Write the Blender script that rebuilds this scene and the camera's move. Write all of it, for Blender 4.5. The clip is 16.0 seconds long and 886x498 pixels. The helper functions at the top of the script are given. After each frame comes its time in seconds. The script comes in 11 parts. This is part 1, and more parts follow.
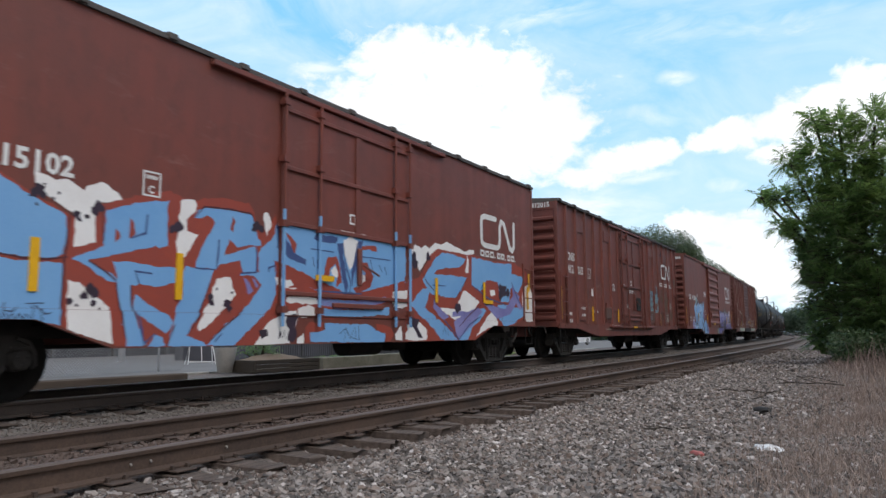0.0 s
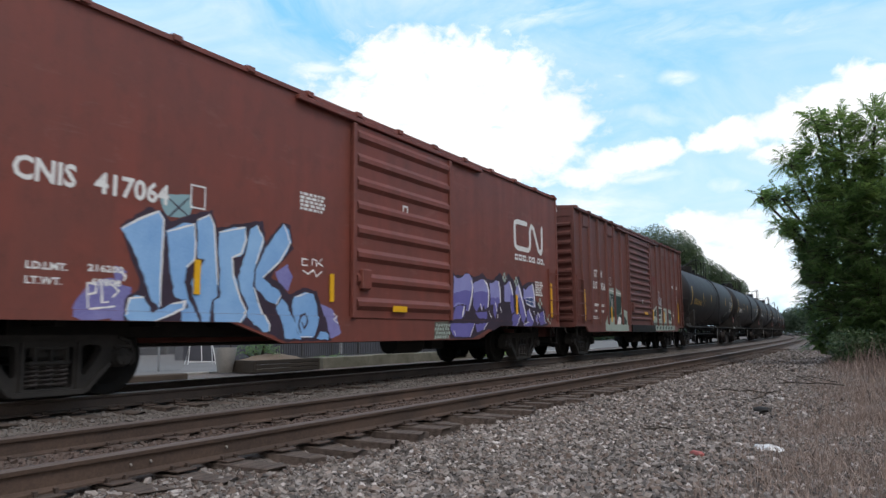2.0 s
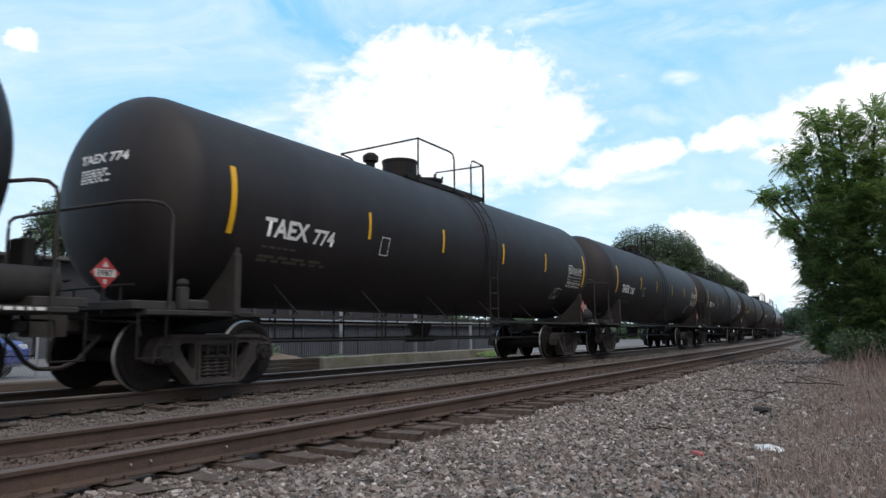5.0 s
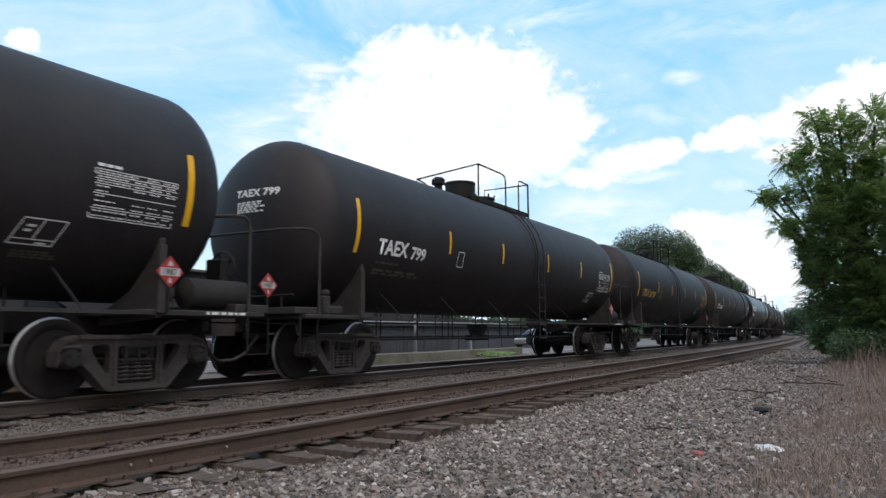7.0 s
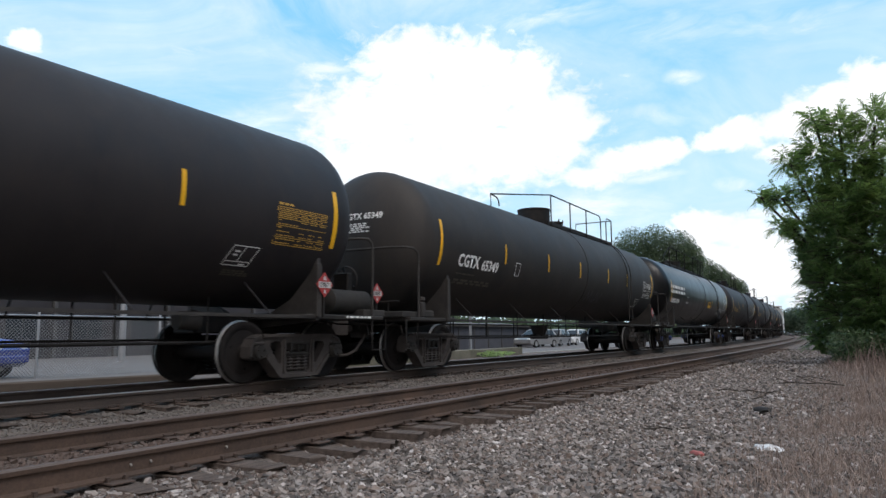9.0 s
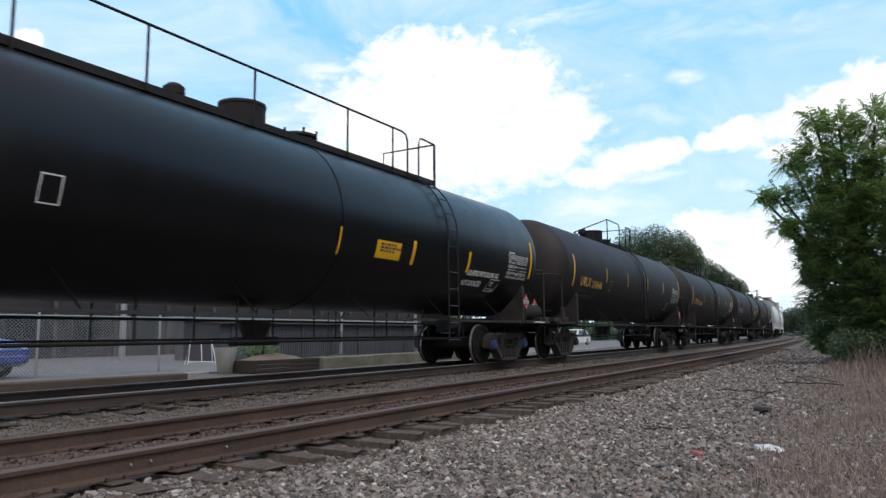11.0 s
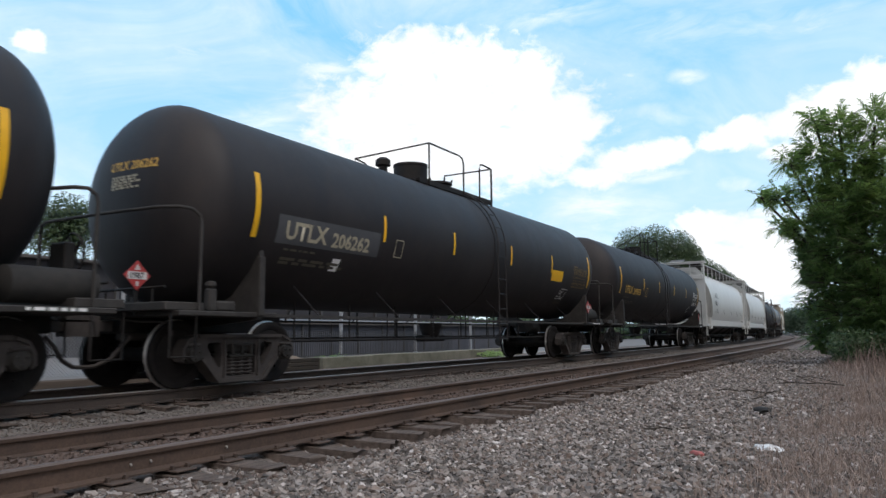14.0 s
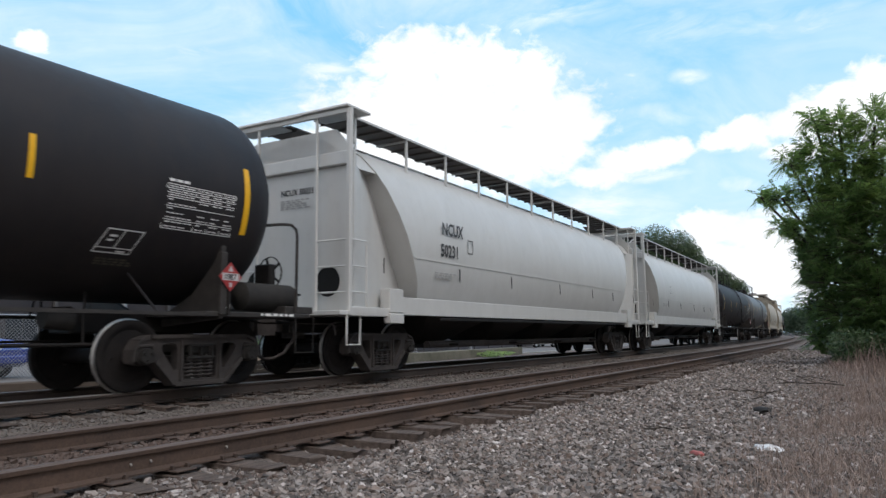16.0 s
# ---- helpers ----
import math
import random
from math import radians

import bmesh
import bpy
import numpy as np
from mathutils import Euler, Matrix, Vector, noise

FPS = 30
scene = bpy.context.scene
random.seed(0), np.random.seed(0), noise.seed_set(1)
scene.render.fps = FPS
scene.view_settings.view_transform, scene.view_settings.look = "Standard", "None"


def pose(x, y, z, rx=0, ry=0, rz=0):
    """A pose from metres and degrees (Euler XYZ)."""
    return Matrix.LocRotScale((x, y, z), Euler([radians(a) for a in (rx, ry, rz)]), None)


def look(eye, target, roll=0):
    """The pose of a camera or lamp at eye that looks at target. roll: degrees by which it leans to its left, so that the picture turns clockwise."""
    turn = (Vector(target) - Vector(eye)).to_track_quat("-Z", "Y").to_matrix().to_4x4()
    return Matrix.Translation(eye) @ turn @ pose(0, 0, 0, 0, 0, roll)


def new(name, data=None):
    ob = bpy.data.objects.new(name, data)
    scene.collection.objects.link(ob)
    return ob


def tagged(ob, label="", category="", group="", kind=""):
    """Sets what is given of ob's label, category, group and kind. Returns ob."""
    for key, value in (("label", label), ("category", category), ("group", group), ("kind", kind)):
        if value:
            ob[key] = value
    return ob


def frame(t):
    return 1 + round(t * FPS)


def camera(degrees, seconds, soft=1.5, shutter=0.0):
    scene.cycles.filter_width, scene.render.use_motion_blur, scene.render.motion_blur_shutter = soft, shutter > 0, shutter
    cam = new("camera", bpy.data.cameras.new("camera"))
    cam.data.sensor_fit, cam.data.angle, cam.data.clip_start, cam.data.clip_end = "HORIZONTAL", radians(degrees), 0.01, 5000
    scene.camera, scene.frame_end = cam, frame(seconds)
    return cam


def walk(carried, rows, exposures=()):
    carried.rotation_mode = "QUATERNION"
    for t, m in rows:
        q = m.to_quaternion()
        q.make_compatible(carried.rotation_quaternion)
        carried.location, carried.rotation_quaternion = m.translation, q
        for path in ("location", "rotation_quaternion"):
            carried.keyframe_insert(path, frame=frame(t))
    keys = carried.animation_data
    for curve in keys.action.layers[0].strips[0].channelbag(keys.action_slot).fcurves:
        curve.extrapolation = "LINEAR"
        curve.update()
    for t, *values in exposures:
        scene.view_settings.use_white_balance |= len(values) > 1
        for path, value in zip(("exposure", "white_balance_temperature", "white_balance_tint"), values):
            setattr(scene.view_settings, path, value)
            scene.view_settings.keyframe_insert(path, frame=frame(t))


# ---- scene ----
from mathutils.geometry import tessellate_polygon

cam = camera(64.30, 16.0, soft=1.45, shutter=0.08)
EYE = (0.0, -5.298, 0.790)
YAW, PITCH, ROLL = radians(31.505), radians(6.932), -0.499
AIM = (math.cos(YAW) * math.cos(PITCH), math.sin(YAW) * math.cos(PITCH), math.sin(PITCH))
VIEW = look(EYE, tuple(a + b for a, b in zip(EYE, AIM)), ROLL)
walk(cam, [(0.0, VIEW), (16.0, VIEW)])

# ---- daylight: bright sky with broken cloud, soft sun from high on the camera's side ----
SUN_EL, SUN_AZ = radians(56), radians(-104)
world = bpy.data.worlds.new("sky")
scene.world = world
world.use_nodes = True
wt = world.node_tree
for n in list(wt.nodes):
    wt.nodes.remove(n)
w_out = wt.nodes.new("ShaderNodeOutputWorld")
w_bg = wt.nodes.new("ShaderNodeBackground")
w_sky = wt.nodes.new("ShaderNodeTexSky")
w_sky.sky_type = 'NISHITA'
w_sky.sun_disc = False
w_sky.sun_elevation = SUN_EL
w_sky.sun_rotation = radians(90) - SUN_AZ
w_sky.air_density, w_sky.dust_density, w_sky.ozone_density = 1.0, 1.2, 1.5
# broken white cloud over the whole sky, from a noise field on its directions
w_geo = wt.nodes.new("ShaderNodeTexCoord")
w_map = wt.nodes.new("ShaderNodeMapping")
w_map.inputs["Scale"].default_value = (1.0, 1.0, 2.2)
w_noise = wt.nodes.new("ShaderNodeTexNoise")
w_noise.inputs["Scale"].default_value, w_noise.inputs["Detail"].default_value = 2.3, 6.0
w_ramp = wt.nodes.new("ShaderNodeValToRGB")
w_ramp.color_ramp.elements[0].position, w_ramp.color_ramp.elements[1].position = 0.36, 0.58
w_blue = wt.nodes.new("ShaderNodeMixRGB")
w_blue.blend_type = 'MULTIPLY'
w_blue.inputs[0].default_value = 1.0
w_blue.inputs[2].default_value = (0.12, 0.12, 0.12, 1)
w_mix = wt.nodes.new("ShaderNodeMixRGB")
w_mix.inputs[2].default_value = (1.0, 0.955, 0.945, 1)
wt.links.new(w_geo.outputs["Generated"], w_map.inputs[0])
wt.links.new(w_map.outputs[0], w_noise.inputs["Vector"])
wt.links.new(w_noise.outputs[0], w_ramp.inputs[0])
wt.links.new(w_ramp.outputs[0], w_mix.inputs[0])
wt.links.new(w_sky.outputs[0], w_blue.inputs[1])
wt.links.new(w_blue.outputs[0], w_mix.inputs[1])
wt.links.new(w_mix.outputs[0], w_bg.inputs["Color"])
w_bg.inputs["Strength"].default_value = 1.0
wt.links.new(w_bg.outputs[0], w_out.inputs["Surface"])

sun_data = bpy.data.lights.new("sun", 'SUN')
sun_data.energy = 1.02
sun_data.angle = radians(20)
sun_data.color = (1.0, 0.96, 0.92)
sun = new("sun", sun_data)
sun.matrix_world = look((0, 0, 50), (-math.cos(SUN_AZ) * math.cos(SUN_EL), -math.sin(SUN_AZ) * math.cos(SUN_EL), 50 - math.sin(SUN_EL)))
scene.view_settings.exposure = 0.3

# ---- the line: two tracks on one wide left-hand curve ----
RADIUS = 1452.0      # centre line of the near track
SPACING = 3.822      # between the two centre lines
GAUGE = 1.485        # between rail head centres
FAR_Z = 0.084        # the far track's rail top; the near one's is 0
# metres that the train has gone at each time; it slows a little all the way
TRAVEL = [(0.0, 0.0), (0.5, 8.30), (1.0, 16.62), (1.5, 24.90), (2.0, 33.18), (2.5, 41.47), (2.7, 44.78), (3.0, 49.22), (3.5, 57.36), (4.0, 65.62), (4.5, 73.87), (5.0, 82.10), (5.5, 90.33),
          (6.0, 98.55), (6.5, 106.74), (7.0, 114.93), (7.5, 123.13), (8.0, 131.34), (8.5, 139.52), (9.0, 147.68), (9.5, 155.83), (10.0, 163.96), (10.5, 172.09), (11.0, 180.21), (11.5, 188.33),
          (12.0, 196.45), (12.5, 204.55), (13.0, 212.65), (13.5, 220.74), (14.0, 228.84), (14.5, 236.93), (15.0, 245.00), (15.5, 253.07), (16.0, 261.14)]


def gone(t):
    for (t0, d0), (t1, d1) in zip(TRAVEL, TRAVEL[1:]):
        if t <= t1:
            return d0 + (d1 - d0) * (t - t0) / (t1 - t0)
    return TRAVEL[-1][1]


def along(s, off=0.0, z=0.0):
    """The place s metres along the line, off metres to the left of the near track's centre."""
    a = s / RADIUS
    return Vector(((RADIUS - off) * math.sin(a), RADIUS - (RADIUS - off) * math.cos(a), z))


def heading(s):
    return math.degrees(s / RADIUS)


# ---- mesh helpers ----
class Form:
    """Gathers vertices and faces of one mesh, with a material slot per face."""

    def __init__(self):
        self.v, self.f, self.m, self.slot = [], [], [], 0

    def add(self, verts, faces):
        k = len(self.v)
        self.v += [tuple(p) for p in verts]
        self.f += [tuple(i + k for i in q) for q in faces]
        self.m += [self.slot] * len(faces)
        return self

    def box(self, x0, x1, y0, y1, z0, z1, b=0.0):
        if b <= 0:
            p = [(x, y, z) for x in (x0, x1) for y in (y0, y1) for z in (z0, z1)]
            return self.add(p, [(0, 1, 3, 2), (4, 6, 7, 5), (0, 4, 5, 1), (2, 3, 7, 6), (0, 2, 6, 4), (1, 5, 7, 3)])
        b = min(b, (x1 - x0) / 2.1, (y1 - y0) / 2.1, (z1 - z0) / 2.1)
        bm = bmesh.new()
        bmesh.ops.create_cube(bm, size=1.0, matrix=Matrix.Translation(((x0 + x1) / 2, (y0 + y1) / 2, (z0 + z1) / 2)) @ Matrix.Diagonal((x1 - x0, y1 - y0, z1 - z0, 1)))
        bmesh.ops.bevel(bm, geom=bm.edges[:], offset=b, segments=1, affect='EDGES')
        self.take(bm)
        return self

    def take(self, bm):
        bm.verts.index_update()
        self.add([q.co[:] for q in bm.verts], [[q.index for q in f.verts] for f in bm.faces])
        bm.free()

    def tube(self, pts, r, n=6):
        """A round bar along a line of points."""
        pts = [Vector(p) for p in pts]
        rings = []
        for i, p in enumerate(pts):
            d = (pts[min(i + 1, len(pts) - 1)] - pts[max(i - 1, 0)]).normalized()
            a = d.orthogonal().normalized() if abs(d.z) > 0.95 else d.cross(Vector((0, 0, 1))).normalized()
            b = d.cross(a)
            rings.append([p + (a * math.cos(2 * math.pi * j / n) + b * math.sin(2 * math.pi * j / n)) * r for j in range(n)])
        faces = []
        for i in range(len(rings) - 1):
            for j in range(n):
                faces.append((i * n + j, i * n + (j + 1) % n, (i + 1) * n + (j + 1) % n, (i + 1) * n + j))
        faces += [tuple(range(n))[::-1], tuple((len(rings) - 1) * n + j for j in range(n))]
        return self.add([q for ring in rings for q in ring], faces)

    def bar(self, p, q, wide, deep):
        """A flat bar of rectangular section from p to q; deep runs as upright as it can."""
        p, q = Vector(p), Vector(q)
        d = (q - p).normalized()
        a = d.cross(Vector((0, 0, 1))) if abs(d.z) < 0.98 else Vector((1, 0, 0))
        a.normalize()
        b = a.cross(d)
        a, b = a * wide / 2, b * deep / 2
        return self.add([o + i * a + j * b for o in (p, q) for i, j in ((-1, -1), (1, -1), (1, 1), (-1, 1))],
                        [(0, 1, 2, 3), (7, 6, 5, 4), (0, 4, 5, 1), (1, 5, 6, 2), (2, 6, 7, 3), (3, 7, 4, 0)])

    def prism(self, outline, axis, lo, hi):
        """A flat outline of (a, b) pairs pushed along an axis: 'x' takes (y, z), 'y' takes (x, z), 'z' takes (x, y)."""
        put = {'x': lambda a, b, c: (c, a, b), 'y': lambda a, b, c: (a, c, b), 'z': lambda a, b, c: (a, b, c)}[axis]
        n = len(outline)
        v = [put(a, b, lo) for a, b in outline] + [put(a, b, hi) for a, b in outline]
        return self.add(v, [tuple(range(n))[::-1], tuple(range(n, 2 * n))] + [(i, (i + 1) % n, n + (i + 1) % n, n + i) for i in range(n)])

    def ribbon(self, pts, wide, y0, y1):
        """Thick straight strokes between (x, z) points, pushed from y0 to y1."""
        for (a, b), (c, d) in zip(pts, pts[1:]):
            n = Vector((-(d - b), c - a)).normalized() * wide / 2
            self.prism([(a - n.x, b - n.y), (c - n.x, d - n.y), (c + n.x, d + n.y), (a + n.x, b + n.y)], 'y', y0, y1)
        return self

    def lathe(self, prof, centre, axis, n=24, slots=None):
        """Turns a profile of (along, radius) pairs about an axis through centre."""
        c = Vector(centre)
        e = {'x': (Vector((1, 0, 0)), Vector((0, 1, 0)), Vector((0, 0, 1))), 'y': (Vector((0, 1, 0)), Vector((0, 0, 1)), Vector((1, 0, 0))),
             'z': (Vector((0, 0, 1)), Vector((1, 0, 0)), Vector((0, 1, 0)))}[axis]
        v = [c + e[0] * a + (e[1] * math.cos(2 * math.pi * j / n) + e[2] * math.sin(2 * math.pi * j / n)) * max(r, 1e-4) for a, r in prof for j in range(n)]
        f = [(i * n + j, i * n + (j + 1) % n, (i + 1) * n + (j + 1) % n, (i + 1) * n + j) for i in range(len(prof) - 1) for j in range(n)]
        k = len(self.m)
        self.add(v, f)
        if slots:
            self.m[k:] = [slots[i] for i in range(len(prof) - 1) for j in range(n)]
        return self

    def mesh(self, name, mats, smooth=True):
        me = bpy.data.meshes.new(name)
        me.from_pydata(self.v, [], self.f)
        for mat in mats:
            me.materials.append(mat)
        if len(mats) > 1:
            me.polygons.foreach_set("material_index", self.m)
        bm = bmesh.new()
        bm.from_mesh(me)
        bmesh.ops.recalc_face_normals(bm, faces=bm.faces[:])
        bm.to_mesh(me)
        bm.free()
        if smooth:
            me.polygons.foreach_set("use_smooth", [True] * len(me.polygons))
            me.set_sharp_from_angle(angle=radians(35))
        me.update()
        return me


def part(name, form, material, parent, label="", at=None):
    mats = material if isinstance(material, (list, tuple)) else [material]
    me = form if isinstance(form, bpy.types.Mesh) else form.mesh(name, mats)
    ob = new(name, me)
    if parent is not None:
        ob.parent = parent
    if at is not None:
        ob.matrix_basis = at
    return tagged(ob, label)


def parts(name, form, material, parent, label=""):
    """Links each loose piece of a form as a part of its own."""
    up = list(range(len(form.v)))

    def root(i):
        while up[i] != i:
            up[i] = up[up[i]]
            i = up[i]
        return i
    for q in form.f:
        for i in q[1:]:
            up[root(i)] = root(q[0])
    groups = {}
    for q, m in zip(form.f, form.m):
        groups.setdefault(root(q[0]), []).append((q, m))
    made = []
    for faces in groups.values():
        piece, index = Form(), {}
        for q, m in faces:
            for i in q:
                if i not in index:
                    index[i] = len(piece.v)
                    piece.v.append(form.v[i])
            piece.f.append(tuple(index[i] for i in q))
            piece.m.append(m)
        made.append(part(name, piece, material, parent, label))
    return made


def thing(name, label, category, at=None, group="", kind="", form=None, material=None):
    if form is None:
        ob = new(name)
        ob.empty_display_size = 0.3
    else:
        mats = material if isinstance(material, (list, tuple)) else [material]
        ob = new(name, form if isinstance(form, bpy.types.Mesh) else form.mesh(name, mats))
    if at is not None:
        ob.matrix_basis = at
    return tagged(ob, label, category, group, kind)


# ---- materials ----
class Nodes:
    """A short way to write a node material."""

    def __init__(self, name):
        self.mat = bpy.data.materials.new(name)
        self.mat.use_nodes = True
        self.t = self.mat.node_tree
        for n in list(self.t.nodes):
            self.t.nodes.remove(n)
        self.out = self.t.nodes.new("ShaderNodeOutputMaterial")
        self.coord = self.t.nodes.new("ShaderNodeTexCoord").outputs["Object"]

    def node(self, kind, **links):
        n = self.t.nodes.new(kind)
        for key, val in links.items():
            key = key.replace("_", " ")
            self.put(n.inputs[key], val)
        return n

    def put(self, socket, val):
        if isinstance(val, bpy.types.NodeSocket):
            self.t.links.new(val, socket)
        else:
            socket.default_value = val

    def noise(self, scale, detail=4.0, rough=0.55, stretch=None, distort=0.0):
        vec = self.coord
        if stretch:
            mp = self.node("ShaderNodeMapping", Vector=self.coord)
            mp.inputs["Scale"].default_value = stretch
            vec = mp.outputs[0]
        n = self.node("ShaderNodeTexNoise", Vector=vec, Scale=scale, Detail=detail, Roughness=rough, Distortion=distort)
        return n.outputs[0]

    def ramp(self, fac, lo, hi, a=(0, 0, 0, 1), b=(1, 1, 1, 1)):
        r = self.t.nodes.new("ShaderNodeValToRGB")
        r.color_ramp.elements[0].position, r.color_ramp.elements[1].position = lo, hi
        r.color_ramp.elements[0].color, r.color_ramp.elements[1].color = a, b
        self.put(r.inputs[0], fac)
        return r.outputs[0]

    def mix(self, fac, a, b, blend='MIX'):
        m = self.t.nodes.new("ShaderNodeMixRGB")
        m.blend_type = blend
        self.put(m.inputs[0], fac)
        self.put(m.inputs[1], a)
        self.put(m.inputs[2], b)
        return m.outputs[0]

    def math(self, op, a, b=0.0, c=0.0, clamp=False):
        m = self.t.nodes.new("ShaderNodeMath")
        m.operation = op
        m.use_clamp = clamp
        for s, v in zip(m.inputs, (a, b, c)):
            self.put(s, v)
        return m.outputs[0]

    def surface(self, color, rough=0.6, metal=0.0, bump=None, strength=0.3, dist=0.01, spec=0.5):
        b = self.node("ShaderNodeBsdfPrincipled")
        self.put(b.inputs["Base Color"], color)
        self.put(b.inputs["Roughness"], rough)
        self.put(b.inputs["Metallic"], metal)
        self.put(b.inputs["Specular IOR Level"], spec)
        if bump is not None:
            n = self.node("ShaderNodeBump", Height=bump, Strength=strength, Distance=dist)
            self.t.links.new(n.outputs[0], b.inputs["Normal"])
        self.t.links.new(b.outputs[0], self.out.inputs[0])
        return self.mat


def rgb(r, g, b):
    return (r, g, b, 1.0)


def dull(name, a, b, scale=6.0, rough=0.7, grain=60.0, strength=0.2, metal=0.0, stretch=None, dist=0.004, spec=0.4):
    """A worn surface between two colours, patchy at two scales."""
    k = Nodes(name)
    big = k.noise(scale, 5.0, 0.6, stretch)
    fine = k.noise(grain, 3.0, 0.6, stretch)
    f = k.math('MULTIPLY_ADD', fine, 0.35, k.math('MULTIPLY', big, 0.75))
    col = k.mix(k.ramp(f, 0.35, 0.75), a, b)
    return k.surface(col, k.math('MULTIPLY_ADD', fine, 0.2, rough - 0.1), metal, fine, strength, dist, spec)


def car_paint(name, base, dirt, rust, rough=0.55, spec=0.4):
    """Railway paint: streaks that run down, dust from below, rust flecks."""
    k = Nodes(name)
    streak = k.noise(1.0, 5.0, 0.65, (2.6, 2.6, 0.22))
    patch = k.noise(0.9, 4.0, 0.6)
    fine = k.noise(28.0, 4.0, 0.65)
    col = k.mix(k.ramp(streak, 0.36, 0.70), base, k.mix(0.65, base, dirt))
    col = k.mix(k.math('MULTIPLY', k.ramp(patch, 0.40, 0.72), 0.65), col, dirt)
    blotch = k.noise(3.4, 6.0, 0.7, (1.0, 1.0, 0.7))
    col = k.mix(k.math('MULTIPLY', k.ramp(blotch, 0.50, 0.72), 0.55), col, k.mix(0.5, dirt, rust))
    scuff = k.noise(1.7, 7.0, 0.75, (0.6, 0.6, 2.2), 0.8)
    col = k.mix(k.math('MULTIPLY', k.ramp(scuff, 0.58, 0.74), 0.3), col, k.mix(0.5, base, rgb(0.42, 0.33, 0.28)) if rust[0] > 0.045 else dirt)
    col = k.mix(k.math('MULTIPLY', k.ramp(fine, 0.62, 0.78), k.ramp(patch, 0.4, 0.65)), col, rust)
    return k.surface(col, k.math('MULTIPLY_ADD', streak, 0.25, rough - 0.12), 0.0, k.math('MULTIPLY_ADD', fine, 0.3, patch), 0.25, 0.012, spec)


OXIDE = car_paint("oxide_red_paint", rgb(0.2, 0.053, 0.037), rgb(0.135, 0.049, 0.038), rgb(0.065, 0.027, 0.02))
OXIDE_B = car_paint("oxide_brown_paint", rgb(0.185, 0.05, 0.037), rgb(0.128, 0.05, 0.041), rgb(0.055, 0.024, 0.018))
OXIDE_D = car_paint("dusty_brown_paint", rgb(0.152, 0.049, 0.039), rgb(0.11, 0.049, 0.041), rgb(0.05, 0.023, 0.018))
BLACK = car_paint("black_tank_paint", rgb(0.0165, 0.0145, 0.0158), rgb(0.031, 0.0265, 0.0265), rgb(0.036, 0.025, 0.02), 0.58, 0.26)
BLACK_DUSTY = car_paint("dusty_black_tank_paint", rgb(0.018, 0.017, 0.017), rgb(0.04, 0.034, 0.03), rgb(0.045, 0.03, 0.022), 0.62, 0.3)
BLACK_GLOSS = car_paint("glossy_black_paint", rgb(0.006, 0.006, 0.007), rgb(0.009, 0.009, 0.01), rgb(0.012, 0.011, 0.01), 0.32, 0.25)
WHITE = car_paint("white_hopper_paint", rgb(0.56, 0.555, 0.535), rgb(0.51, 0.505, 0.485), rgb(0.45, 0.435, 0.41), 0.40)
BEIGE = car_paint("beige_hopper_paint", rgb(0.42, 0.37, 0.29), rgb(0.32, 0.28, 0.22), rgb(0.2, 0.14, 0.1), 0.55)
GREY_TANK = car_paint("grey_tank_paint", rgb(0.14, 0.15, 0.16), rgb(0.1, 0.1, 0.1), rgb(0.08, 0.06, 0.05), 0.5)
ROOF = dull("galvanised_roof", rgb(0.10, 0.085, 0.075), rgb(0.06, 0.05, 0.045), 1.2, 0.6)
STEEL_BLACK = dull("black_steel", rgb(0.008, 0.008, 0.008), rgb(0.022, 0.018, 0.016), 5.0, 0.7, 60.0, 0.2, 0.0, None, 0.004, 0.25)
DUSTY_STEEL = dull("dusty_black_steel", rgb(0.02, 0.0185, 0.018), rgb(0.052, 0.046, 0.042), 4.0, 0.72, 50.0, 0.25, 0.0, None, 0.004, 0.3)
TRUCK = dull("truck_grime", rgb(0.026, 0.022, 0.021), rgb(0.058, 0.049, 0.045), 6.0, 0.85, 70.0, 0.4)
TRUCK_DARK = dull("shaded_truck_grime", rgb(0.014, 0.013, 0.012), rgb(0.032, 0.028, 0.025), 6.0, 0.85, 70.0, 0.4)
WHEEL = dull("wheel_steel", rgb(0.009, 0.008, 0.008), rgb(0.019, 0.016, 0.015), 6.0, 0.85, 60.0, 0.2, 0.0, None, 0.004, 0.2)
TREAD = dull("polished_tread", rgb(0.36, 0.35, 0.34), rgb(0.5, 0.49, 0.48), 8.0, 0.42, 60.0, 0.05, 1.0)
YELLOW = dull("yellow_reflector", rgb(0.8, 0.44, 0.015), rgb(0.68, 0.36, 0.015), 9.0, 0.4)
LETTER_WHITE = dull("white_lettering", rgb(0.78, 0.78, 0.76), rgb(0.62, 0.6, 0.58), 12.0, 0.6)
LETTER_YELLOW = dull("yellow_lettering", rgb(0.55, 0.33, 0.06), rgb(0.4, 0.24, 0.06), 12.0, 0.6)
LETTER_DARK = dull("dark_lettering", rgb(0.03, 0.03, 0.035), rgb(0.06, 0.06, 0.06), 12.0, 0.6)

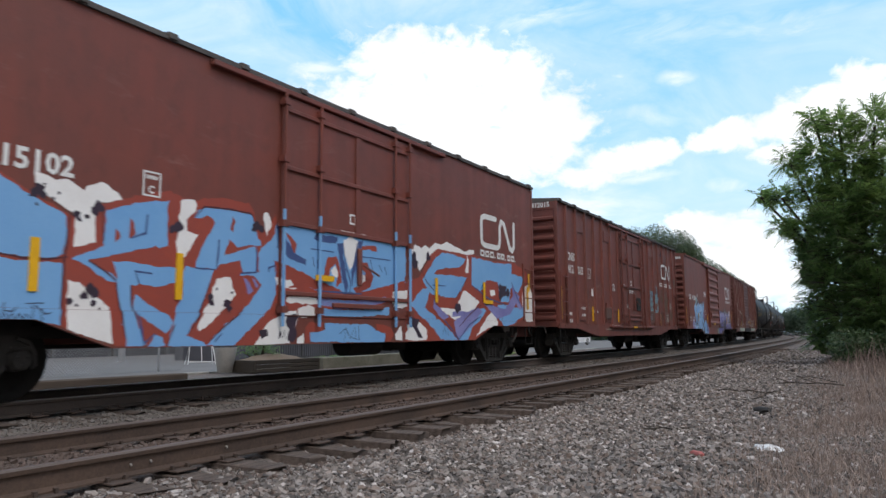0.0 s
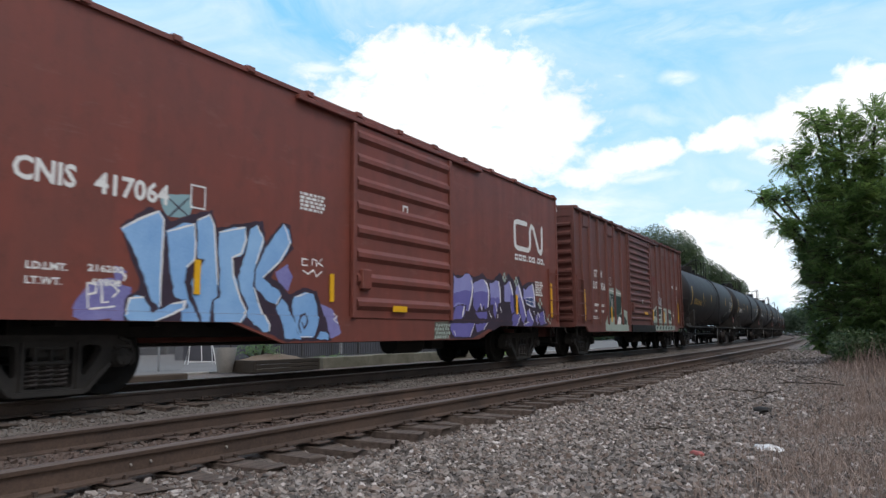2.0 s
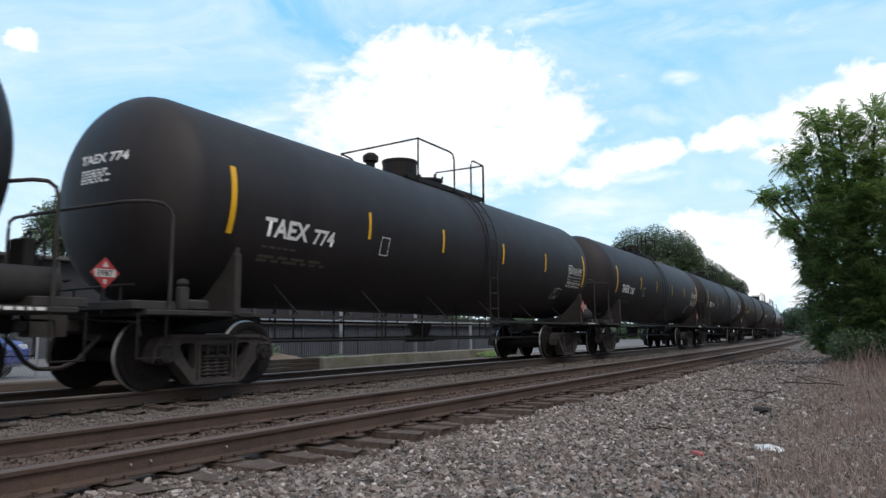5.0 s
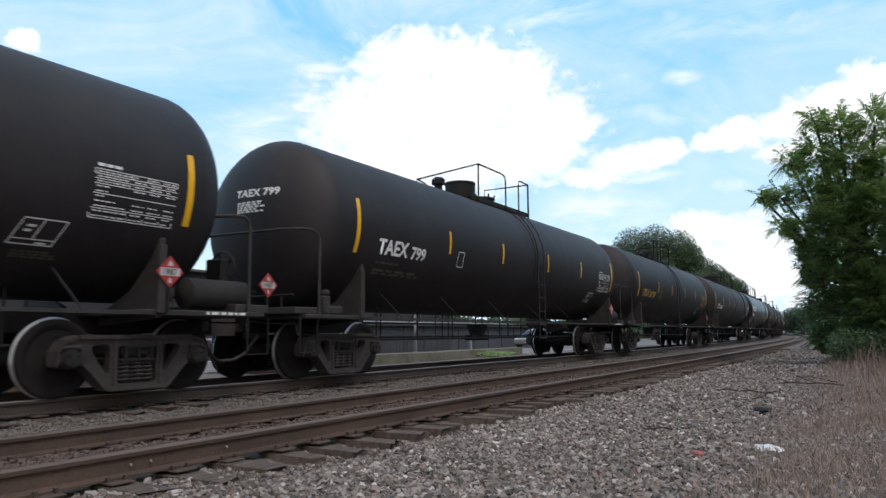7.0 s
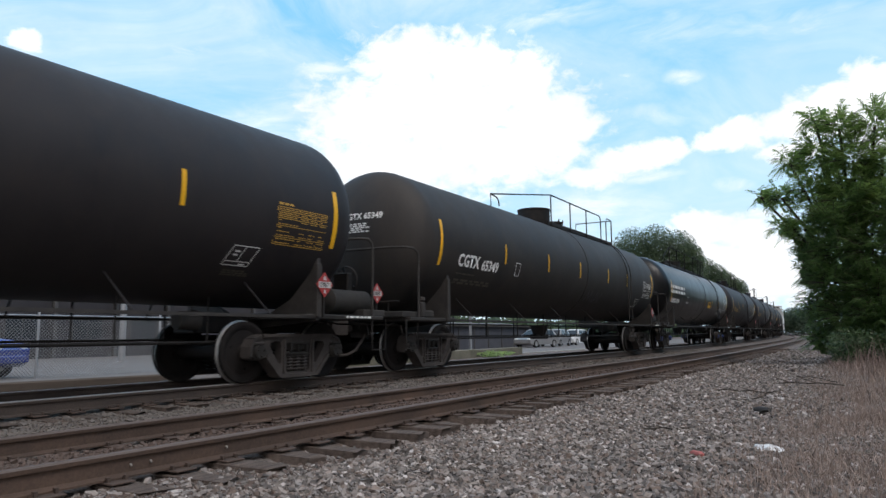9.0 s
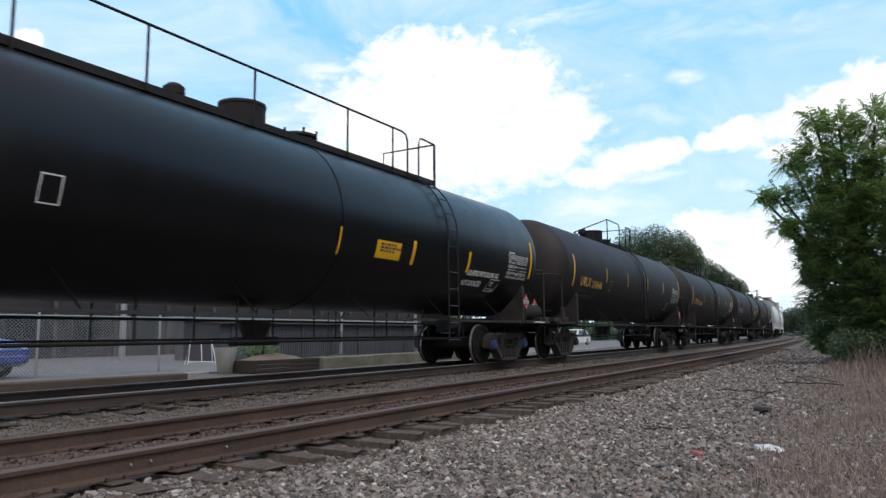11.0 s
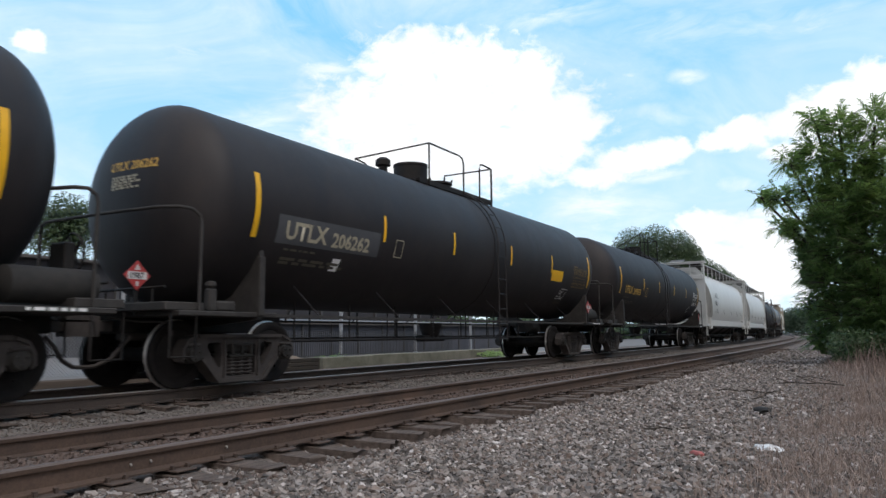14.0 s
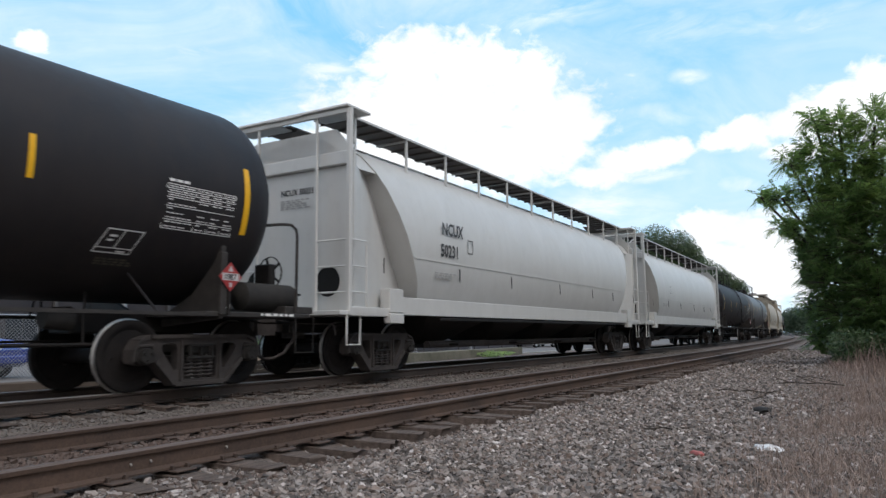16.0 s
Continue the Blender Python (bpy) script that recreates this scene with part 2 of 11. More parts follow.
# ---- ground and ballast ----
def ground_height(s, off):
    """Ground level at a place off metres left of the near track's centre."""
    bank = 0.0
    if off < -1.5:
        bank = -0.04 * min(1.0, (-1.5 - off) / 1.5)
    z = -0.235 + bank
    z += 0.02 * noise.noise(Vector((s * 0.35, off * 0.35, 1.7))) + 0.012 * noise.noise(Vector((s * 1.4, off * 1.4, 4.0)))
    if -1.62 < off < -0.82 and s > 3.6:
        z -= (0.05 + 0.03 * noise.noise(Vector((s * 0.8, 3.0, 1.0)))) * min(1.0, (off + 1.62) / 0.25, (-0.82 - off) / 0.1 + 0.2) * min(1.0, (s - 3.6) / 1.5)
    if abs(off) < 0.66 or abs(off - SPACING) < 0.66:
        z += 0.035
    if off < -3.2:
        z += 0.05 * min(2.0, -3.2 - off) * (0.5 + 0.5 * min(1.0, max(0.0, (s - 5) / 12)))
    if 1.6 < off <= 6.4:
        z += 0.10 * min(1.0, (off - 1.6) / 1.0) * min(1.0, (6.4 - off) / 0.8)
    if off > 5.6:
        z -= 0.10 * min(1.0, (off - 5.6) / 1.2)
    return z


def make_ground():
    f = Form()
    ss = [-60, -30, -15] + [-8 + 0.5 * i for i in range(20)] + [2 + 0.25 * i for i in range(96)] + [26 + 0.5 * i for i in range(12)] + [32 + 2.0 * i for i in range(40)] + [115, 130, 160, 200, 260, 340, 440, 560, 700]
    oo = [-900, -400, -150, -60, -30, -20, -14, -11] + [-9 + 0.45 * i for i in range(16)] + [-1.8 + 0.15 * i for i in range(10)] + [-0.3 + 0.3 * i for i in range(31)] + [9.5, 10.5, 12, 14, 17, 20, 25, 32, 45, 70, 120, 250, 500, 900]
    v = [along(s, o, ground_height(s, o)) for s in ss for o in oo]
    n = len(oo)
    f.add(v, [(i * n + j, i * n + j + 1, (i + 1) * n + j + 1, (i + 1) * n + j) for i in range(len(ss) - 1) for j in range(n - 1)])
    k = Nodes("gravel_ground")
    cell = k.node("ShaderNodeTexVoronoi", Vector=k.coord, Scale=26.0)
    tone = k.node("ShaderNodeSeparateColor", Color=cell.outputs["Color"]).outputs[0]
    big = k.noise(0.5, 5.0, 0.6)
    fine = k.noise(40.0, 4.0, 0.6)
    stone = k.mix(tone, rgb(0.07, 0.06, 0.054), rgb(0.2, 0.172, 0.157))
    earth = k.mix(fine, rgb(0.105, 0.082, 0.07), rgb(0.19, 0.15, 0.13))
    col = k.mix(k.ramp(big, 0.42, 0.62), stone, earth)
    height = k.math('SUBTRACT', 1.0, cell.outputs["Distance"])
    mat = k.surface(col, 0.9, 0.0, height, 0.9, 0.02, 0.2)
    return thing("ground", "grey-brown gravel and dry earth beside the railway", "ground", form=f, material=mat, kind="structure")


# ---- rails, sleepers ----
RAIL_SIDE = dull("rusty_rail", rgb(0.1, 0.062, 0.044), rgb(0.038, 0.027, 0.022), 1.3, 0.85, 50.0, 0.3)
RAIL_SIDE_OILY = dull("oily_rail", rgb(0.075, 0.055, 0.045), rgb(0.034, 0.027, 0.024), 1.3, 0.85, 50.0, 0.3)
RAIL_TOP = dull("worn_rail_head", rgb(0.14, 0.108, 0.094), rgb(0.085, 0.063, 0.053), 2.0, 0.62, 40.0, 0.1, 0.15, (0.3, 3, 3))
RAIL_TOP_BRIGHT = dull("polished_rail_head", rgb(0.3, 0.265, 0.245), rgb(0.17, 0.145, 0.13), 2.0, 0.45, 40.0, 0.1, 0.5, (0.3, 3, 3))
TIE = dull("weathered_tie", rgb(0.05, 0.037, 0.03), rgb(0.155, 0.117, 0.097), 1.6, 0.92, 30.0, 0.8, 0.0, (1.0, 7.0, 7.0), 0.012)
PLATE = dull("rusty_tie_plate", rgb(0.095, 0.064, 0.05), rgb(0.05, 0.037, 0.031), 9.0, 0.9, 60.0, 0.5)


def rail_form(off, top):
    """One rail: foot, web and head swept along the curve."""
    sec = [(-0.07, -0.172), (0.07, -0.172), (0.07, -0.160), (0.013, -0.142), (0.009, -0.048), (0.033, -0.040), (0.037, -0.012), (0.028, 0.0),
           (-0.028, 0.0), (-0.037, -0.012), (-0.033, -0.040), (-0.009, -0.048), (-0.013, -0.142), (-0.07, -0.160)]
    f = Form()
    ss = [-40, -20] + [-10 + 2.5 * i for i in range(80)] + [200, 230, 260, 300]
    n = len(sec)
    for i, s in enumerate(ss):
        f.v += [tuple(along(s, off + a, top + b)) for a, b in sec]
    for i in range(len(ss) - 1):
        for j in range(n):
            f.f.append((i * n + j, i * n + (j + 1) % n, (i + 1) * n + (j + 1) % n, (i + 1) * n + j))
            f.m.append(1 if j in (6, 7, 8) else 0)
    return f


def tie_mesh(seed):
    r = random.Random(seed)
    f = Form()
    f.box(-0.115, 0.115, -1.3, 1.3, -0.42, -0.188, 0.012)
    f.v = [(x + r.uniform(-0.008, 0.008), y + r.uniform(-0.07, 0.07) * (1 if abs(y) > 1 else 0), z + r.uniform(-0.012, 0.006)) for x, y, z in f.v]
    return f.mesh("tie", [TIE])


def tie_plate_mesh():
    f = Form()
    f.box(-0.09, 0.09, -0.17, 0.17, -0.19, -0.176, 0.004)
    for x in (-0.065, 0.065):
        for y in (-0.095, 0.095):
            f.box(x - 0.011, x + 0.011, y - 0.011, y + 0.011, -0.2, -0.155)
            f.box(x - 0.014, x + 0.014, y - (0.026 if y > 0 else 0.01), y + (0.01 if y > 0 else 0.026), -0.156, -0.142, 0.004)
    return f.mesh("tie_plate", [PLATE])


GALV_BOLT = dull("worn_bolt", rgb(0.4, 0.38, 0.36), rgb(0.2, 0.17, 0.15), 30.0, 0.5, 60.0, 0.1, 0.5)
TIES = [tie_mesh(i) for i in range(6)]
TIE_PLATE = tie_plate_mesh()


def lay_ties(track, centre, top, s0, s1, plates):
    r = random.Random(5)
    s = s0
    while s < s1:
        j = r.uniform(-0.06, 0.06)
        m = Matrix.Translation(along(s + j, centre + r.uniform(-0.13, 0.13), top + r.uniform(-0.02, 0.0))) @ pose(0, 0, 0, r.uniform(-0.6, 0.6), r.uniform(-1.5, 1.5), heading(s) + r.uniform(-1.2, 1.2))
        part("tie", r.choice(TIES), None, track, "", m)
        if s < plates:
            for side in (-1, 1):
                part("tie_plate", TIE_PLATE, None, track, "", Matrix.Translation(along(s + j, centre + side * GAUGE / 2, top + 0.002)) @ pose(0, 0, 0, 0, 0, heading(s)))
        s += 0.495


def make_track(centre, top, bright, name, label):
    track = thing(name, label, "railway track", kind="structure")
    lay_ties(track, centre, top, -11.775, 46.0 if centre < 1 else 30.0, 34.0 if centre < 1 else 16.0)
    for side in (-1, 1):
        part("rail", rail_form(centre + side * GAUGE / 2, top), [RAIL_SIDE if centre < 1 else RAIL_SIDE_OILY, bright], track, "rusty steel rail with a worn head")
    if centre < 1:
        for s, z in ((3.19, -0.099), (3.35, -0.096), (4.05, -0.092)):
            f = Form()
            f.lathe([(0.0, 0.011), (-0.015, 0.011), (-0.018, 0.008), (-0.018, 0.0)], (0, 0, 0), 'y', 8)
            part("bolt", f, GALV_BOLT, track, "pale bolt head in the rail web", Matrix.Translation(along(s, -GAUGE / 2 - 0.008, z)))
    return track


# ---- running gear, shared by all cars ----
WHEEL_R = 0.466


def wheel_profile():
    return [(-0.012, 0.0), (-0.012, 0.12), (0.02, 0.14), (0.035, 0.34), (-0.005, 0.40), (-0.005, 0.455), (0.0, WHEEL_R), (0.062, WHEEL_R + 0.002), (0.098, WHEEL_R + 0.003), (0.104, WHEEL_R + 0.026),
            (0.132, WHEEL_R + 0.024), (0.138, 0.44), (0.128, 0.40), (0.085, 0.36), (0.07, 0.15), (0.13, 0.13), (0.13, 0.0)]


def wheelset_mesh(mats):
    f = Form()
    prof = wheel_profile()
    slots = [1 if i in (7, 8) else 0 for i in range(len(prof))]
    for side in (-1, 1):
        f.lathe([(side * (0.80 - a), r) for a, r in prof], (0, 0, 0), 'y', 40, slots)
        f.lathe([(side * 0.8, 0.085), (side * 1.0, 0.085)], (0, 0, 0), 'y', 14)
    f.lathe([(-0.72, 0.1), (0.72, 0.1)], (0, 0, 0), 'y', 16)
    for j in range(3):      # cast marks on the near wheel's plate
        a = j * 2.094
        f.lathe([(-0.75, 0.02), (-0.795, 0.018), (-0.795, 0)], (0.26 * math.cos(a), 0, 0.26 * math.sin(a)), 'y', 6)
    return f.mesh("wheelset", mats)


def pierced(outer, holes, y0, y1):
    """A plate of an (x, z) outline with openings right through it, from y0 to y1."""
    f = Form()
    loops = [outer] + holes
    flat_pts = [q for lp in loops for q in lp]
    tris = tessellate_polygon([[Vector((a, b, 0)) for a, b in lp] for lp in loops])
    n = len(flat_pts)
    f.add([(a, y0, b) for a, b in flat_pts] + [(a, y1, b) for a, b in flat_pts], [tuple(t) for t in tris] + [tuple(i + n for i in t)[::-1] for t in tris])
    k = 0
    for lp in loops:
        m = len(lp)
        f.f += [(k + i, k + (i + 1) % m, n + k + (i + 1) % m, n + k + i) for i in range(m)]
        f.m += [0] * m
        k += m
    return f


def side_frame_mesh(mat):
    """A cast side frame: heavy top chord hooked over the bearings, slanting lower chord, columns and three openings."""
    half = [(0.0, 0.70), (0.28, 0.715), (0.55, 0.735), (0.80, 0.735), (0.92, 0.70), (1.01, 0.63), (1.06, 0.54), (1.07, 0.38), (1.02, 0.36), (1.01, 0.56), (0.76, 0.56), (0.755, 0.42), (0.68, 0.36),
            (0.56, 0.24), (0.43, 0.09), (0.36, 0.055), (0.0, 0.05)]
    outer = half + [(-a, b) for a, b in half[-2:0:-1]]
    window = [(0.60, 0.615), (0.46, 0.63), (0.395, 0.61), (0.375, 0.55), (0.375, 0.33), (0.39, 0.275), (0.43, 0.275), (0.56, 0.44), (0.625, 0.55), (0.625, 0.59)]
    centre = [(-0.26, 0.60), (0.26, 0.60), (0.275, 0.57), (0.275, 0.17), (0.25, 0.14), (-0.25, 0.14), (-0.275, 0.17), (-0.275, 0.57)]
    f = pierced(outer, [window, [(-a, b) for a, b in window], centre], -0.075, 0.075)
    f.ribbon([(-0.80, 0.715), (-0.5, 0.715), (0.5, 0.715), (0.80, 0.715)], 0.05, -0.115, 0.115)
    f.ribbon([(-0.72, 0.40), (-0.42, 0.085), (0.42, 0.085), (0.72, 0.40)], 0.055, -0.115, 0.115)
    for e in (-1, 1):
        f.ribbon([(e * 0.325, 0.66), (e * 0.325, 0.12)], 0.035, -0.11, 0.11)
        f.box(min(e * 0.77, e * 1.0), max(e * 0.77, e * 1.0), -0.12, 0.12, 0.565, 0.62, 0.02)
        f.ribbon([(e * 0.83, 0.71), (e * 0.97, 0.66), (e * 1.04, 0.54), (e * 1.05, 0.40)], 0.04, -0.11, 0.11)
    return f.mesh("side_frame", [mat])


def spring_mesh():
    f = Form()
    for x in (-0.17, 0.0, 0.17):
        n = 30
        f.tube([(x + 0.075 * math.cos(i * 1.05), 0.075 * math.sin(i * 1.05), 0.15 + 0.25 * i / n) for i in range(n + 1)], 0.019, 5)
    return f.mesh("spring", [TRUCK])


def bearing_mesh():
    f = Form()
    f.lathe([(0.14, 0.125), (-0.09, 0.125), (-0.10, 0.11), (-0.16, 0.10), (-0.165, 0.0)], (0, 0, 0), 'y', 18)
    for j in range(3):
        a = j * 2.094 + 0.5
        f.lathe([(-0.16, 0.022), (-0.185, 0.02), (-0.185, 0)], (0.06 * math.cos(a), 0, 0.06 * math.sin(a)), 'y', 6)
    return f.mesh("bearing", [TRUCK_DARK])


BLUE_CAP = dull("blue_bearing_paint", rgb(0.03, 0.06, 0.22), rgb(0.05, 0.06, 0.12), 9.0, 0.6)


def bolster_form():
    f = Form()
    f.box(-0.20, 0.20, -1.06, 1.06, 0.46, 0.64, 0.04)
    f.box(-0.24, 0.24, -1.1, 1.1, 0.40, 0.45, 0.015)
    for y in (-1.085, 1.085):
        for x in (-0.2, -0.02, 0.16):
            f.box(x, x + 0.04, y - 0.03, y + 0.03, 0.44, 0.6, 0.008)
        f.box(-0.2, 0.2, y - 0.03, y + 0.03, 0.57, 0.61, 0.01)
    f.box(-0.34, 0.34, -0.3, 0.3, 0.62, 0.74, 0.04)
    for x in (-0.62, 0.62):
        f.tube([(x * 0.85, -0.7, 0.36), (x * 0.85, 0.7, 0.36)], 0.06, 8)   # brake beams
        for y in (-0.75, 0.75):
            f.box(x * 0.82 - 0.05, x * 0.82 + 0.05, y - 0.06, y + 0.06, 0.26, 0.56, 0.02)
    return f


# wheels under the boxcars: the shade there is put into this darker steel
WHEEL_SHADED = dull("shaded_wheel_steel", rgb(0.006, 0.0055, 0.005), rgb(0.013, 0.011, 0.01), 6.0, 0.8, 60.0, 0.2, 0.0, None, 0.004, 0.2)
WHEELSET = wheelset_mesh([WHEEL, TREAD])
WHEELSET_SHADED = wheelset_mesh([WHEEL_SHADED, WHEEL])
SIDE_FRAME = side_frame_mesh(TRUCK)
# boxcar side frames, their grime darkened to hold the shade under the car
SIDE_FRAME_SHADED = side_frame_mesh(TRUCK_DARK)
SPRING = spring_mesh()
BEARING = bearing_mesh()
BOLSTER = bolster_form().mesh("bolster", [TRUCK_DARK])
wheelsets = []


def add_bogie(car, x, blue=False, dark=False):
    bogie = new("bogie")
    bogie.empty_display_size = 0.2
    bogie.parent = car
    bogie.matrix_basis = pose(x, 0, 0)
    part("bolster", BOLSTER, None, bogie)
    for side in (-1, 1):
        part("side_frame", SIDE_FRAME_SHADED if dark else SIDE_FRAME, None, bogie, "", pose(0, side * 1.0, 0))
        part("spring", SPRING, None, bogie, "", pose(0, side * 1.0, 0))
        for e in (-0.885, 0.885):
            b = part("bearing", BEARING, None, bogie, "", pose(e, side * 1.0, WHEEL_R, 0, 0, 180 if side > 0 else 0))
            if blue:
                b.data = BLUE_BEARING
    for e in (-0.885, 0.885):
        w = part("wheelset", WHEELSET_SHADED if dark else WHEELSET, None, bogie, "", pose(e, 0, WHEEL_R))
        wheelsets.append((w, e))
    return bogie


BLUE_BEARING = BEARING.copy()
BLUE_BEARING.materials.clear()
BLUE_BEARING.materials.append(BLUE_CAP)


def coupler_form(e):
    """A knuckle coupler with its shank and drooping hose; e is the end, -1 or 1. The knuckle face is at x = 0."""
    f = Form()
    f.box(min(-e * 0.85, -e * 0.22), max(-e * 0.85, -e * 0.22), -0.07, 0.07, 0.78, 0.94, 0.02)
    f.prism([(-e * 0.26, -0.14), (-e * 0.1, -0.17), (e * 0.05, -0.12), (e * 0.06, -0.02), (-e * 0.03, 0.0), (-e * 0.03, 0.06), (e * 0.05, 0.10), (e * 0.02, 0.17), (-e * 0.16, 0.15), (-e * 0.26, 0.10)],
            'z', 0.72, 1.0)
    f.box(min(-e * 1.0, -e * 0.7), max(-e * 1.0, -e * 0.7), -0.17, 0.17, 0.66, 1.06, 0.03)
    pts = [(-e * 0.62, -0.3, 0.72), (-e * 0.5, -0.3, 0.6), (-e * 0.36, -0.26, 0.42), (-e * 0.18, -0.2, 0.33), (e * 0.02, -0.14, 0.32)]
    f.tube(pts, 0.03, 6)
    f.tube([(-e * 0.55, -1.2, 0.9), (-e * 0.55, -0.5, 0.92), (-e * 0.35, -0.12, 0.98)], 0.015, 5)   # uncoupling lever
    f.tube([(-e * 0.55, -1.2, 0.9), (-e * 0.55, -1.25, 0.72)], 0.015, 5)
    return f


COUPLERS = {e: coupler_form(e).mesh("coupler", [TRUCK]) for e in (-1, 1)}


def running_gear(car, length, inset, blue=False, dark=False, rear=None):
    for e in (-1, 1):
        add_bogie(car, e * (length / 2 - (rear if rear and e > 0 else inset)), blue, dark)
        part("coupler", COUPLERS[e], None, car, "rusty steel knuckle coupler", pose(e * length / 2, 0, 0))


# ---- lettering ----
def letters_mesh(text, size, mat, squeeze=1.0):
    cu = bpy.data.curves.new("lettering", 'FONT')
    cu.body, cu.size, cu.resolution_u = text, size, 2
    cu.offset = size * 0.03
    ob = bpy.data.objects.new("lettering", cu)
    scene.collection.objects.link(ob)
    dg = bpy.context.evaluated_depsgraph_get()
    me = bpy.data.meshes.new_from_object(ob.evaluated_get(dg))
    bpy.data.objects.remove(ob)
    bpy.data.curves.remove(cu)
    for q in me.vertices:
        q.co.x *= squeeze
    me.materials.clear()
    me.materials.append(mat)
    return me


def fitted(text, wide, high, mat):
    """Lettering stretched to a width and a cap height, its foot at the origin."""
    me = letters_mesh(text, 1.0, mat)
    xs = [q.co.x for q in me.vertices]
    ys = [q.co.y for q in me.vertices]
    lo, k, m = min(xs), wide / (max(xs) - min(xs)), high / (max(ys) - min(ys))
    for q in me.vertices:
        q.co = ((q.co.x - lo) * k, (q.co.y - min(ys)) * m, 0)
    return me


def side_text(text, wide, high, mat, parent, x, z, y):
    return part("lettering", fitted(text, wide, high, mat), None, parent, "painted lettering", pose(x, y, z, 90, 0, 0))


def flat_text(text, size, mat, parent, x, z, y=-1.506, squeeze=1.0):
    me = letters_mesh(text, size, mat, squeeze)
    return part("lettering", me, None, parent, "painted lettering", pose(x, y, z, 90, 0, 0))


def bars_form(x, z, rows, wide, high, y, seed, gap=0.35):
    """Plain bars in place of small writing that cannot be read."""
    r = random.Random(seed)
    f = Form()
    for i in range(rows):
        zz = z - i * high * (1 + gap)
        x1 = x
        while x1 < x + wide * r.uniform(0.75, 1.0):
            w = r.uniform(0.06, 0.2) * wide
            f.add([(x1, y, zz - high), (x1 + w, y, zz - high), (x1 + w, y, zz), (x1, y, zz)], [(0, 1, 2, 3)])
            x1 += w + 0.05 * wide
    return f


def frame_form(x0, x1, z0, z1, t, y):
    f = Form()
    for a, b, c, d in ((x0, x1, z0, z0 + t), (x0, x1, z1 - t, z1), (x0, x0 + t, z0 + t, z1 - t), (x1 - t, x1, z0 + t, z1 - t)):
        f.add([(a, y, c), (b, y, c), (b, y, d), (a, y, d)], [(0, 1, 2, 3)])
    return f


def stroke_form(paths, wide, y):
    """Painted strokes of even width along (x, z) points, with round joints."""
    f = Form()
    for pts in paths:
        for (a, b), (c, d) in zip(pts, pts[1:]):
            n = Vector((-(d - b), c - a)).normalized() * wide / 2
            f.add([(a - n.x, y, b - n.y), (c - n.x, y, d - n.y), (c + n.x, y, d + n.y), (a + n.x, y, b + n.y)], [(0, 1, 2, 3)])
        for a, b in pts:
            f.add([(a + wide / 2 * math.cos(t * math.pi / 5), y - 0.0006, b + wide / 2 * math.sin(t * math.pi / 5)) for t in range(10)], [tuple(range(10))])
    return f


def plain_mark(parent, x, z, size, y=-1.497, wide=1.0):
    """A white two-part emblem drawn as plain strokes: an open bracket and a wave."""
    h = size
    w = 0.16 * h
    p1 = [(x + 0.86 * h, z + h * 0.94), (x + 0.25 * h, z + h * 0.94), (x + 0.08 * h, z + h * 0.88), (x + 0.06 * h, z + h * 0.7), (x + 0.06 * h, z + h * 0.3), (x + 0.1 * h, z + h * 0.12), (x + 0.25 * h, z + h * 0.06),
          (x + 0.95 * h, z + h * 0.06), (x + 1.06 * h, z + h * 0.14), (x + 1.1 * h, z + h * 0.3), (x + 1.1 * h, z + h * 0.72), (x + 1.2 * h, z + h * 0.92), (x + 1.36 * h, z + h * 0.86),
          (x + 1.7 * h, z + h * 0.14), (x + 1.86 * h, z + h * 0.06), (x + 1.96 * h, z + h * 0.2), (x + 1.98 * h, z + h * 0.94)]
    p1 = [(x + (a - x) * wide, b) for a, b in p1]
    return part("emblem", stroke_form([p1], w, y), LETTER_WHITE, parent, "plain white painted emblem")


def plain_word(parent, x, z, wide, n, y):
    """A painted word as n plain open boxes and a full point."""
    f = Form()
    w = wide / n
    for i in range(n):
        g = frame_form(x + i * w, x + (i + 0.8) * w, z, z + 0.15, 0.045, y)
        f.add(g.v, g.f)
    f.add([(x + wide, y, z), (x + wide + 0.045, y, z), (x + wide + 0.045, y, z + 0.045), (x + wide, y, z + 0.045)], [(0, 1, 2, 3)])
    return part("small_print", f, LETTER_WHITE, parent, "plain white boxes of a painted word")


